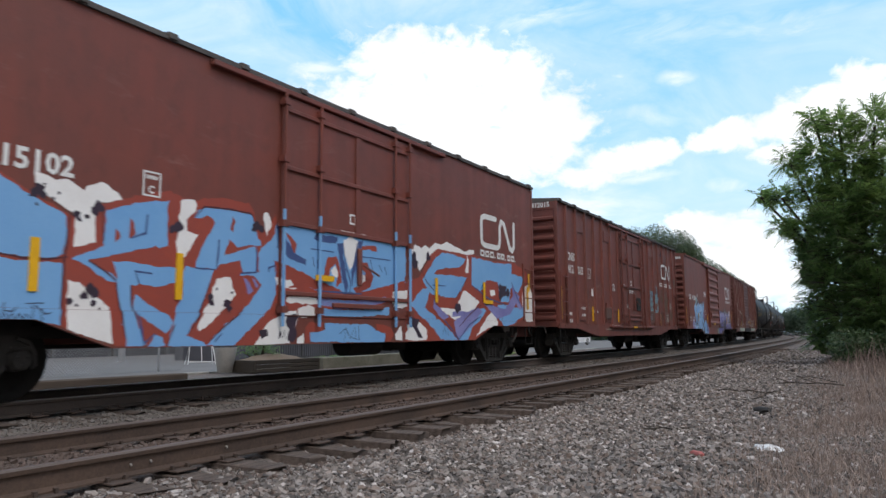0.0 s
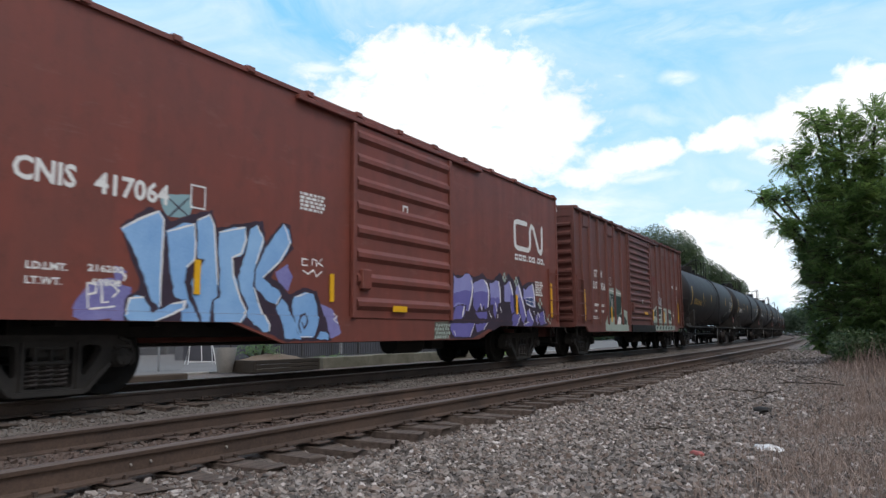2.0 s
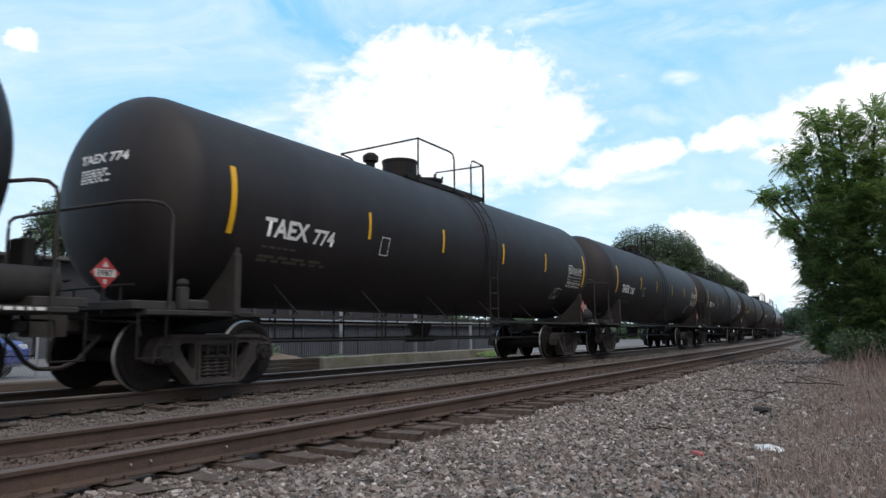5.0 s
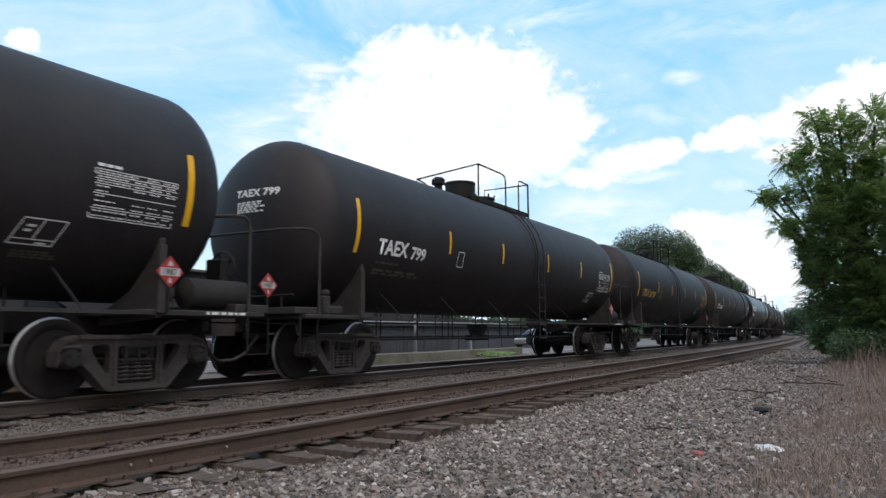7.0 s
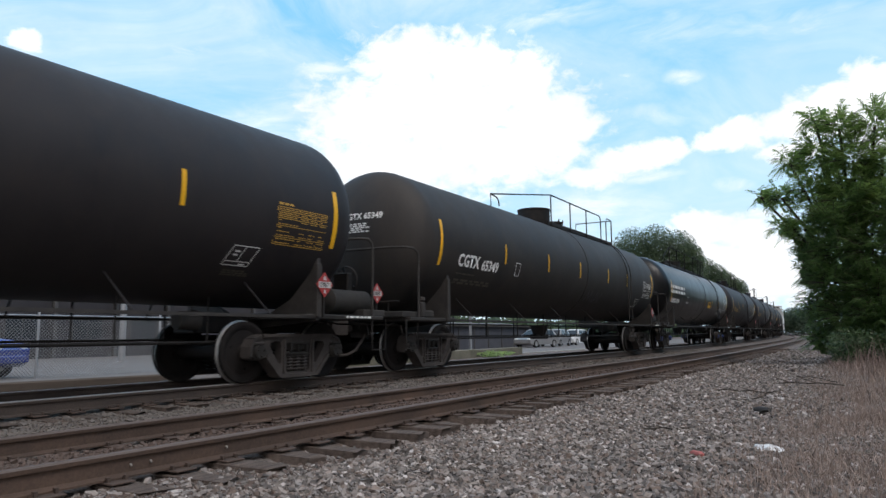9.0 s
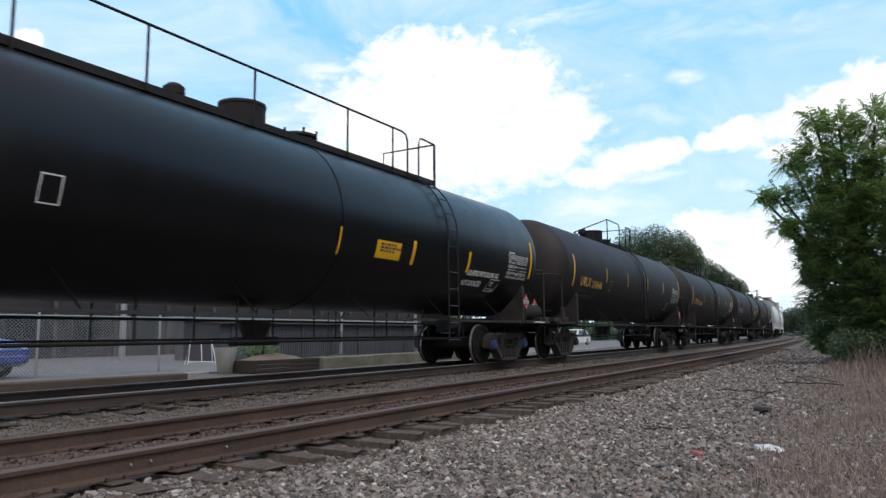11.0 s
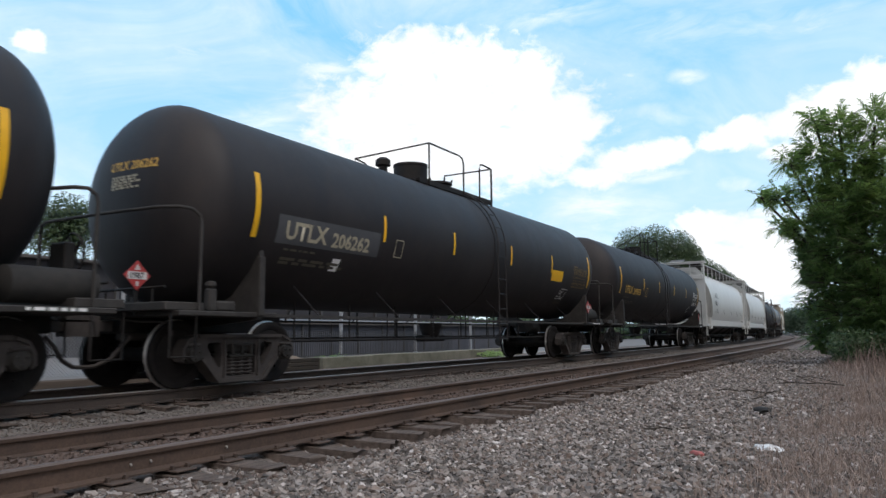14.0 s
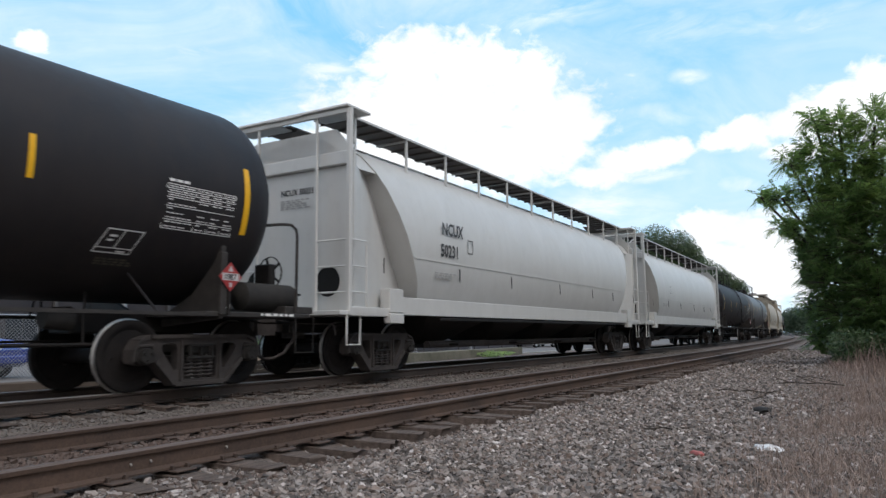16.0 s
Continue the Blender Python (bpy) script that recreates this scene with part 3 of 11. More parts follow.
# ---- boxcars ----
def boxcar(spec):
    """A red-brown boxcar. spec gives its length, sides, door, sill and livery."""
    L, mat = spec["body"], spec["mat"]
    h = L / 2
    eave = 4.62
    car = thing("boxcar", spec["label"], "boxcar", group="boxcars of the train")
    # shell: sides, ends, floor as one hollow-looking body with a deeper sill in the middle
    f = Form()
    sk = 1.44 if spec["ribs"] else 1.49
    f.box(-h, h, -sk, sk, 0.98, eave - 0.02)
    part("body", f, mat, car)
    f = Form()
    e0, e1, lo, hi = spec["sill"]
    outline = [(-h, hi), (-e0, hi), (-e1, lo), (e1, lo), (e0, hi), (h, hi), (h, 1.02), (-h, 1.02)]
    for side in (-1, 1):
        a, b = sorted((side * (sk - 0.02), side * (sk + 0.03)))
        f.prism(outline, 'y', a, b)
    f.box(-h + 0.4, h - 0.4, -0.3, 0.3, 0.62, 0.98, 0.02)
    parts("side_sill", f, mat, car)
    f = Form()
    f.box(-h + 1.2, -2.4, -0.9, 0.9, 0.7, 0.95, 0.02)
    f.lathe([(-0.5, 0.0), (-0.5, 0.22), (0.5, 0.22), (0.5, 0.0)], (1.2, -0.75, 0.55), 'x', 14)
    f.box(2.0, 2.5, -0.95, -0.6, 0.4, 0.75, 0.03)
    f.tube([(-h + 2.5, -0.5, 0.6), (h - 2.5, -0.5, 0.6)], 0.03, 6)
    for x in np.arange(-h + 1.5, h - 1.4, 1.25):
        f.box(x - 0.05, x + 0.05, -1.4, 1.4, 0.84, 0.98)
    parts("underframe", f, STEEL_BLACK, car)
    # roof: low peak with standing seams
    f = Form()
    f.prism([(-1.53, eave - 0.07), (-1.53, eave), (0, eave + 0.13), (1.53, eave), (1.53, eave - 0.07)], 'x', -h - 0.03, h + 0.03)
    part("roof", f, ROOF if not spec.get("red_roof") else mat, car)
    n = 13
    for i in range(n):
        x = -h + 0.2 + (L - 0.4) * i / (n - 1)
        f = Form()
        for side in (-1, 1):
            f.bar((x, side * 1.535, eave + 0.01), (x, 0, eave + 0.145), 0.14, 0.05)
            f.box(x - 0.07, x + 0.07, min(side * 1.50, side * 1.56), max(side * 1.50, side * 1.56), eave - 0.06, eave + 0.025, 0.01)
        part("roof_seam", f, ROOF if not spec.get("red_roof") else mat, car)
    # posts on the sides
    if spec["ribs"]:
        for x in spec["ribs"]:
            for side in (-1, 1):
                f = Form()
                f.prism([(x - 0.05, side * 1.44), (x - 0.028, side * 1.505), (x + 0.028, side * 1.505), (x + 0.05, side * 1.44)], 'z', 1.0, eave - 0.07)
                part("side_post", f, mat, car)
        for x in spec.get("pads", ()):
            for zz in spec.get("pad_levels", (1.1, 3.85)):
                f = Form()
                f.box(x - 0.3, x + 0.3, -1.475, -1.44, zz, zz + 0.5 if zz < 2 else zz + 0.36, 0.01)
                part("side_panel", f, mat, car)
        for a, b in spec.get("low_pads", ()):
            f = Form()
            f.box(a, b, -1.475, -1.44, 1.12, 1.52, 0.012)
            part("side_panel", f, mat, car)
        if spec.get("door_sill"):
            f = Form()
            f.box(-1.5, 1.95, -1.53, -1.44, 0.74, 1.02, 0.012)
            part("door_sill", f, STEEL_BLACK, car)
    # ends: stacked horizontal ribs
    for e in (-1, 1):
        z = 1.15
        while z < eave - 0.35:
            f = Form()
            hgt = 0.19 if z < 4.0 else 0.12
            a = e * h
            f.prism([(a - e * 0.02, z - hgt / 2 - 0.03), (a + e * 0.03, z - hgt / 2), (a + e * 0.105, z - 0.03), (a + e * 0.105, z + 0.03), (a + e * 0.03, z + hgt / 2), (a - e * 0.02, z + hgt / 2 + 0.03)], 'y', -1.40, 1.40)
            part("end_rib", f, mat, car)
            z += 0.29
        f = Form()
        f.box(min(e * (h - 0.06), e * (h + 0.035)), max(e * (h - 0.06), e * (h + 0.035)), -1.505, -1.40, 0.95, eave - 0.06, 0.01)
        f.box(min(e * (h - 0.06), e * (h + 0.035)), max(e * (h - 0.06), e * (h + 0.035)), 1.40, 1.505, 0.95, eave - 0.06, 0.01)
        f.box(min(e * h, e * (h + 0.06)), max(e * h, e * (h + 0.06)), -1.45, 1.45, 0.9, 1.06, 0.01)
        parts("end_post", f, mat, car)
        f = Form()
        f.prism([(-1.5, eave - 0.3), (-1.5, eave - 0.05), (0, eave + 0.08), (1.5, eave - 0.05), (1.5, eave - 0.3)], 'x', min(e * h, e * (h + 0.02)), max(e * h, e * (h + 0.02)))
        part("end_cap", f, mat, car)
        # ladder rungs and grab irons at the corner
        for side in (-1, 1):
            f = Form()
            for zz in (1.25, 1.62, 1.99, 2.36):
                x0, x1 = e * (h - 0.12), e * (h - 0.62)
                f.tube([(x0, side * 1.5, zz), (x0, side * 1.57, zz), (x1, side * 1.57, zz), (x1, side * 1.5, zz)], 0.013, 5)
            for x in (e * (h - 0.08), e * (h - 0.66)):
                f.box(x - 0.025, x + 0.025, min(side * 1.49, side * 1.53), max(side * 1.49, side * 1.53), 1.05, 2.5)
            part("side_ladder", f, mat, car)
            f = Form()
            for zz in (1.3, 1.7, 2.1, 2.5):
                x0 = e * (h + 0.03)
                f.tube([(x0, side * 1.35, zz), (x0 + e * 0.13, side * 1.35, zz), (x0 + e * 0.13, side * 0.9, zz), (x0, side * 0.9, zz)], 0.013, 5)
            parts("end_rung", f, mat, car)
            f = Form()
            x0, x1 = e * (h - 0.1), e * (h - 0.5)
            f.tube([(x0, side * 1.46, 0.95), (x0, side * 1.46, 0.45), (x1, side * 1.46, 0.45), (x1, side * 1.46, 0.95)], 0.016, 5)
            parts("stirrup", f, STEEL_BLACK, car)
        f = Form()
        f.box(min(e * h, e * (h + 0.42)), max(e * h, e * (h + 0.42)), -0.75, 0.75, 1.0, 1.04, 0.01)
        part("crossover_step", f, STEEL_BLACK, car)
    f = Form()
    f.lathe([(0, 0.27), (0.02, 0.285), (0.04, 0.27)], (h + 0.2, 0.7, 2.2), 'x', 20)
    for j in range(4):
        f.bar((h + 0.22, 0.7, 2.2), (h + 0.22, 0.7 + 0.27 * math.cos(j * 1.571), 2.2 + 0.27 * math.sin(j * 1.571)), 0.03, 0.03)
    f.tube([(h, 0.7, 2.2), (h + 0.24, 0.7, 2.2)], 0.03, 6)
    part("brake_wheel", f, STEEL_BLACK, car)
    # door
    d0, d1 = spec["door"]
    z0, z1 = 1.0, 4.42
    for side in (-1, 1):
        def yy(a, b):
            return tuple(sorted((side * a, side * b)))
        door = Form()
        door.box(d0, d1, *yy(sk, sk + 0.05), z0, z1, 0.01)
        door = part("door", door, mat, car, "closed sliding door")
        if spec["door_kind"] == "plug":
            for x in (d0 + 0.0, d1 - 0.0, d0 + (d1 - d0) * 0.24, d0 + (d1 - d0) * 0.86):
                f = Form()
                cut_z = 2.62 if spec.get("sprayed_rods") and side < 0 else 0.85
                f.tube([(x, side * (sk + 0.11), cut_z), (x, side * (sk + 0.11), z1 + 0.02)], 0.028, 6)
                rod = part("locking_rod", f, mat, car if cut_z > 1 else door)
                if cut_z > 1:
                    f = Form()
                    f.tube([(x, side * (sk + 0.11), 0.85), (x, side * (sk + 0.11), cut_z)], 0.028, 6)
                    part("sprayed_length", f, GRAF_BLUE, rod, "blue sprayed length of the rod")
                for zz in (1.1, 2.4, 3.4, 4.3):
                    f = Form()
                    f.box(x - 0.06, x + 0.06, *yy(sk + 0.03, sk + 0.15), zz - 0.05, zz + 0.05)
                    part("bracket", f, mat, door)
            f = Form()
            for zz in (2.42, 3.28, 1.35, 4.2):
                f.box(d0 + 0.03, d1 - 0.03, *yy(sk + 0.05, sk + 0.09), zz - 0.035, zz + 0.035, 0.01)
            f.box(d0 + (d1 - d0) * 0.52, d0 + (d1 - d0) * 0.56, *yy(sk + 0.05, sk + 0.08), 2.42, 4.2)
            parts("door_rail", f, mat, door)
            f = Form()
            xm = d0 + (d1 - d0) * 0.55
            f.box(xm - 0.05, xm + 0.05, *yy(sk + 0.05, sk + 0.12), 1.55, 2.2, 0.02)
            f.tube([(xm, side * (sk + 0.17), 1.9), (xm + 0.45, side * (sk + 0.17), 1.75)], 0.02, 5)
            f.box(xm - 0.7, xm + 0.7, *yy(sk + 0.05, sk + 0.1), 1.16, 1.24, 0.01)
            part("door_lock", f, mat, door)
        else:
            nn = spec["door_ribs"]
            for i in range(nn):
                zz = z0 + 0.25 + (z1 - z0 - 0.45) * i / (nn - 1)
                f = Form()
                dep = 0.055
                hh = (z1 - z0) / nn * 0.3
                f.prism([(side * (sk + 0.04), zz - hh), (side * (sk + 0.05 + dep), zz - hh * 0.3), (side * (sk + 0.05 + dep), zz + hh * 0.3), (side * (sk + 0.04), zz + hh)], 'x', d0 + 0.12, d1 - 0.12)
                part("door_rib", f, mat, door)
            f = Form()
            for x in (d0 + 0.04, d1 - 0.04):
                f.box(x - 0.05, x + 0.05, *yy(sk + 0.03, sk + 0.1), z0, z1, 0.01)
            parts("door_post", f, mat, door)
            f = Form()
            f.box(d0 + 0.2, d0 + 0.45, *yy(sk + 0.05, sk + 0.15), 1.5, 1.85, 0.02)
            part("door_lock", f, mat, door)
        f = Form()
        f.box(d0 - 1.4, d1 + 1.4, *yy(sk, sk + 0.1), z1 + 0.02, z1 + 0.1, 0.01)
        if spec.get("low_track", True):
            f.box(d0 - 1.4, d1 + 1.4, *yy(sk, sk + 0.12), z0 - 0.1, z0 - 0.03, 0.01)
        parts("door_track", f, mat, car)
    # yellow reflectors
    for x, zlo, zhi in spec["stripes"]:
        f = Form()
        yf = -1.452 if spec["ribs"] else -1.5
        f.box(x - 0.05, x + 0.05, yf - 0.012, yf + 0.004, zlo, zhi)
        part("reflector", f, YELLOW, car, "yellow reflective strip")
    running_gear(car, spec["length"], 2.4, False, True)
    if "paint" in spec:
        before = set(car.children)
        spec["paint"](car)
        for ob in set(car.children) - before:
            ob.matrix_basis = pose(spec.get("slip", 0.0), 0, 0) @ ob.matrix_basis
    return car


# ---- tank cars ----
TANK_R, TANK_Z = 1.53, 2.71


def tank_patch(x0, x1, z0, z1, r=TANK_R + 0.006, n=8):
    """A piece of the tank's near side between two heights."""
    f = Form()
    a0, a1 = (math.asin(max(-1, min(1, (z - TANK_Z) / TANK_R))) for z in (z0, z1))
    for i in range(n):
        t0, t1 = a0 + (a1 - a0) * i / n, a0 + (a1 - a0) * (i + 1) / n
        q = [(x0, t0), (x1, t0), (x1, t1), (x0, t1)]
        f.add([(x, -r * math.cos(t), TANK_Z + r * math.sin(t)) for x, t in q], [(0, 1, 2, 3)])
    return f


def wrap(me, x, z, r=TANK_R + 0.012, lean=0.0):
    """Bends flat lettering onto the tank's near side; z is the height of its foot."""
    a = math.asin((z - TANK_Z) / TANK_R)
    for q in me.vertices:
        t = a + q.co.y / TANK_R
        q.co = (x + q.co.x + lean * q.co.y, -r * math.cos(t), TANK_Z + r * math.sin(t))
    return me


def tank_bars(x, z, rows, wide, high, seed):
    f = bars_form(0, 0, rows, wide, high, 0, seed)
    f.v = [(x + a, -(TANK_R + 0.008) * math.cos(t), TANK_Z + (TANK_R + 0.008) * math.sin(t)) for a, _, b in f.v for t in [math.asin((z - TANK_Z) / TANK_R) + b / TANK_R]]
    return f


def head_point(y, z, body, deep):
    """A place just off the domed front end of a tank, from its side step and height."""
    s = min(1.0, (math.hypot(y, z - TANK_Z) / TANK_R) ** (1 / 0.92))
    return Vector((-body + deep * (1 - math.sqrt(1 - s * s)) - 0.006, y, z))


def tank_car(spec):
    L = spec["length"]
    h = L / 2
    paint = spec.get("mat", BLACK)
    car = thing("tank_car", spec["label"], "tank car", group="tank cars of the train")
    body = h - 0.56
    hd = 0.80
    prof = [(-body + hd * (1 - math.cos(t)), TANK_R * math.sin(t) ** 0.92) for t in [i * math.pi / 24 for i in range(13)]]
    back = spec.get("back", 0.0)
    prof = prof + [(-x - 0.27 + back, r) for x, r in prof[::-1]]
    f = Form()
    f.lathe(prof, (0, 0, TANK_Z), 'x', 56)
    tank = part("tank", f, paint, car, "long round tank with domed ends")
    for x in (0.55,):
        f = Form()
        f.lathe([(x - 0.06, TANK_R), (x - 0.06, TANK_R + 0.012), (x + 0.06, TANK_R + 0.012), (x + 0.06, TANK_R)], (0, 0, TANK_Z), 'x', 56)
        part("band", f, paint, tank)
    # stub sills, bolsters, running rail
    for e in (-1, 1):
        f = Form()
        f.box(min(e * (h - 0.5), e * (h - 3.6)), max(e * (h - 0.5), e * (h - 3.6)), -0.24, 0.24, 0.76, 1.06, 0.02)
        part("stub_sill", f, STEEL_BLACK, car)
        f = Form()
        x = -h + 1.85 if e < 0 else h - 2.23
        for side in (-1, 1):
            f.prism([(side * 0.3, 0.85), (side * 1.5, 0.95), (side * 1.5, 1.06), (side * 1.52, 1.95), (side * 1.36, 1.7), (side * 0.95, 1.3), (side * 0.3, 1.0)], 'x', x - 0.04, x + 0.04)
            f.box(x - 0.055, x + 0.055, min(side * 1.46, side * 1.55), max(side * 1.46, side * 1.55), 1.0, 1.86, 0.01)
        part("bolster_web", f, DUSTY_STEEL, car)
        # end platform, its edge strip and the rail across the end
        f = Form()
        a, b = sorted((e * (h - 0.45), e * (h - (2.2 if e < 0 else 2.5))))
        f.box(a, b, -1.5, 1.5, 0.98, 1.05, 0.012)
        part("end_platform", f, DUSTY_STEEL, car)
        f = Form()
        a, b = sorted((e * (h - 0.3), e * (h - 0.92)))
        f.box(a, b, -1.42, 1.42, 1.05, 1.16, 0.012)
        part("end_sill", f, DUSTY_STEEL, car)
        f = Form()
        if e < 0:
            x0 = -h + 0.8
            f.tube([(x0, -1.46, 1.05), (x0, -1.46, 2.24), (x0 - 0.04, -1.46, 2.33), (x0 - 0.14, -1.44, 2.40), (x0 - 0.3, -1.38, 2.415), (-h + 0.36, -1.1, 2.415), (-h + 0.26, 0.0, 2.41), (-h + 0.22, 1.2, 2.40),
                    (-h + 0.24, 1.36, 2.36), (-h + 0.26, 1.42, 2.24), (-h + 0.26, 1.42, 1.05)], 0.024, 8)
        else:
            x0 = h - 0.73
            f.tube([(x0, -1.46, 1.05), (x0, -1.46, 2.26), (x0 - 0.03, -1.46, 2.36), (x0 - 0.12, -1.45, 2.42), (x0 - 0.25, -1.38, 2.42), (x0 - 0.42, -1.12, 2.40)], 0.024, 8)
        part("handrail", f, DUSTY_STEEL, car)
        f = Form()
        xr = e * (h - 0.42)
        f.tube([(xr, 1.25, 1.34), (xr, -1.25, 1.36)], 0.02, 6)
        for y in (-1.0, 0.0, 1.0):
            f.tube([(xr, y, 1.12), (xr, y, 1.34)], 0.016, 5)
        part("brake_rod", f, STEEL_BLACK, car)
        if e < 0:
            f = Form()
            f.box(-h + 1.0, -h + 1.14, -1.42, -1.3, 1.05, 1.36, 0.02)
            f.lathe([(0.0, 0.05), (0.04, 0.075), (0.09, 0.07), (0.11, 0.0)], (-h + 1.07, -1.36, 1.36), 'z', 10)
            f.box(-h + 1.14, -h + 1.5, -1.40, -1.2, 1.05, 1.2, 0.03)
            part("brake_valve", f, DUSTY_STEEL, car)
        f = Form()
        for side in (-1, 1):
            y = side * 1.47
            f.tube([(e * (h - 0.35), y, 1.0), (e * (h - 0.35), y, 0.45), (e * (h - 0.75), y, 0.45), (e * (h - 0.75), y, 1.0)], 0.018, 5)
        parts("stirrup", f, STEEL_BLACK, car)
    for side in (-1, 1):
        f = Form()
        y = side * 1.5
        f.box(-h + 1.5, h - 1.5, min(y, y - side * 0.08), max(y, y - side * 0.08), 0.985, 1.03)
        part("side_rail", f, DUSTY_STEEL, car)
        for x in np.linspace(-h + 3.2, h - 3.2, 6):
            f = Form()
            f.bar((x, y - side * 0.02, 1.0), (x - 0.12, side * 1.0, 1.52), 0.03, 0.016)
            part("rail_bracket", f, paint, car)
    # underneath: outlet, pipework, brake gear
    f = Form()
    f.lathe([(0.62, 0.0), (0.62, 0.18), (0.75, 0.22), (0.98, 0.30)], (0.0, 0, 0), 'z', 14)
    f.box(-0.5, 0.5, -0.12, 0.12, 0.55, 0.7, 0.03)
    part("outlet_valve", f, STEEL_BLACK, car)
    f = Form()
    f.tube([(-h + 3.2, -0.55, 0.62), (h - 3.2, -0.55, 0.62)], 0.028, 6)
    f.tube([(-h + 3.2, 0.45, 0.66), (h - 3.2, 0.45, 0.66)], 0.02, 6)
    for x in np.linspace(-h + 3.6, h - 3.6, 8):
        f.tube([(x, -0.55, 0.6), (x, -0.55, 1.3)], 0.018, 5)
        f.tube([(x, 0.45, 0.64), (x, 0.45, 1.3)], 0.018, 5)
    part("brake_piping", f, STEEL_BLACK, car)
    f = Form()
    f.lathe([(-0.57, 0.0), (-0.56, 0.12), (-0.5, 0.21), (0.5, 0.21), (0.56, 0.12), (0.57, 0.0)], (h - 1.05, -1.1, 1.3), 'x', 20)
    f.lathe([(-0.2, 0.0), (-0.2, 0.1), (-0.1, 0.14), (0.16, 0.14), (0.16, 0.0)], (h - 1.95, -1.05, 1.27), 'x', 14)
    f.lathe([(-0.25, 0.0), (-0.25, 0.13), (0.1, 0.16), (0.1, 0.0)], (h - 3.8, -0.4, 0.95), 'x', 14)
    parts("air_reservoir", f, TRUCK_DARK, car)
    f = Form()
    f.lathe([(0, 0.26), (0.02, 0.275), (0.04, 0.26)], (h - 0.62, -0.75, 1.72), 'x', 20)
    for j in range(5):
        f.bar((h - 0.6, -0.75, 1.72), (h - 0.6, -0.75 + 0.26 * math.cos(j * 1.2566), 1.72 + 0.26 * math.sin(j * 1.2566)), 0.03, 0.03)
    f.box(h - 0.8, h - 0.66, -0.95, -0.6, 1.45, 1.85, 0.02)
    part("brake_wheel", f, STEEL_BLACK, car)
    # top fittings
    tz = TANK_Z + TANK_R
    p0, pm, pa, p1 = (-h + q for q in spec.get("platform", (5.9, 7.75, 9.35, 10.85)))
    w0 = spec.get("walk_from", 7.4) - h
    f = Form()
    for y in (-0.62, -0.48, -0.34, 0.34, 0.48, 0.62):
        f.box(w0, p1, y - 0.05, y + 0.05, tz - 0.08, tz - 0.04)
    f.box(w0, p1, -0.70, -0.67, tz - 0.14, tz - 0.02)
    for q in np.linspace(w0 + 0.1, p1 - 0.1, 5):
        f.box(q - 0.04, q + 0.04, -0.66, 0.66, tz - 0.2, tz - 0.08)
    parts("top_walkway", f, STEEL_BLACK, car)
    f = Form()
    zt = tz + 0.82
    for side in (-1,):
        y = side * 0.72
        yf = y if "posts" in spec else -0.05
        f.tube([(p0, yf, tz - 0.2), (p0, yf, tz + 0.15), (pm, y, zt)], 0.021, 6)
        f.tube([(pm, y, tz - 0.2), (pm, y, zt)], 0.021, 6)
        f.tube([(pm, y, zt), (pa - 0.2, y, zt), (pa - 0.06, y, zt - 0.04), (pa, y, zt - 0.16), (pa, y, tz - 0.14)], 0.021, 6)
        for q in spec.get("posts", ()):
            f.tube([(q - h, y, tz - 0.14), (q - h, y, zt)], 0.021, 6)
        pr = p1 - spec.get("arch", 0.66)
        f.tube([(pr, y, tz - 0.14), (pr, y, zt - 0.12), (pr + 0.06, y, zt), (pr + 0.16, y, zt + 0.02), (p1, y, zt)], 0.021, 6)
        f.bar((p1, y, tz - 0.26), (p1, y, zt), 0.06, 0.03)
        f.tube([(p0, yf, tz + 0.15), (p0 + 0.34, yf, tz + 0.12), (p0 + 0.46, yf, tz + 0.04), (p0 + 0.5, yf, tz - 0.1)], 0.019, 6)
    f.tube([(p1, -0.72, zt), (p1, 0.72, zt), (p1, 0.72, tz - 0.2)], 0.021, 6)
    parts("safety_railing", f, STEEL_BLACK, car)
    f = Form()
    xd = spec.get("dome", 8.07) - h
    dr = spec.get("dome_r", 0.40)
    f.lathe([(tz - 0.08, dr), (tz + 0.05, dr + 0.02), (tz + 0.05, dr), (tz + 0.38, dr), (tz + 0.40, dr + 0.015), (tz + 0.45, dr + 0.01), (tz + 0.47, 0.0)], (xd, 0, 0), 'z', 24)
    part("valve_housing", f, STEEL_BLACK, car)
    f = Form()
    xv = spec.get("vent", 6.96) - h
    kv = spec.get("vent_k", 1.0)
    f.lathe([(tz - 0.05, 0.10 * kv), (tz + 0.2 * kv, 0.10 * kv), (tz + 0.22 * kv, 0.17 * kv), (tz + 0.34 * kv, 0.17 * kv), (tz + 0.40 * kv, 0.1 * kv), (tz + 0.42 * kv, 0.0)], (xv, 0, 0), 'z', 14)
    part("relief_valve", f, STEEL_BLACK, car)
    f = Form()
    xm = spec.get("manway", 9.3) - h
    tz += 0.07
    f.lathe([(tz - 0.05, 0.33), (tz + 0.10, 0.33), (tz + 0.12, 0.37), (tz + 0.17, 0.36), (tz + 0.2, 0.0)], (xm, 0, 0), 'z', 18)
    for j in range(6):
        a = j * 1.047
        f.tube([(xm + 0.33 * math.cos(a), 0.33 * math.sin(a), tz + 0.1), (xm + 0.36 * math.cos(a), 0.36 * math.sin(a), tz + 0.25)], 0.025, 5)
    part("manway", f, STEEL_BLACK, car)
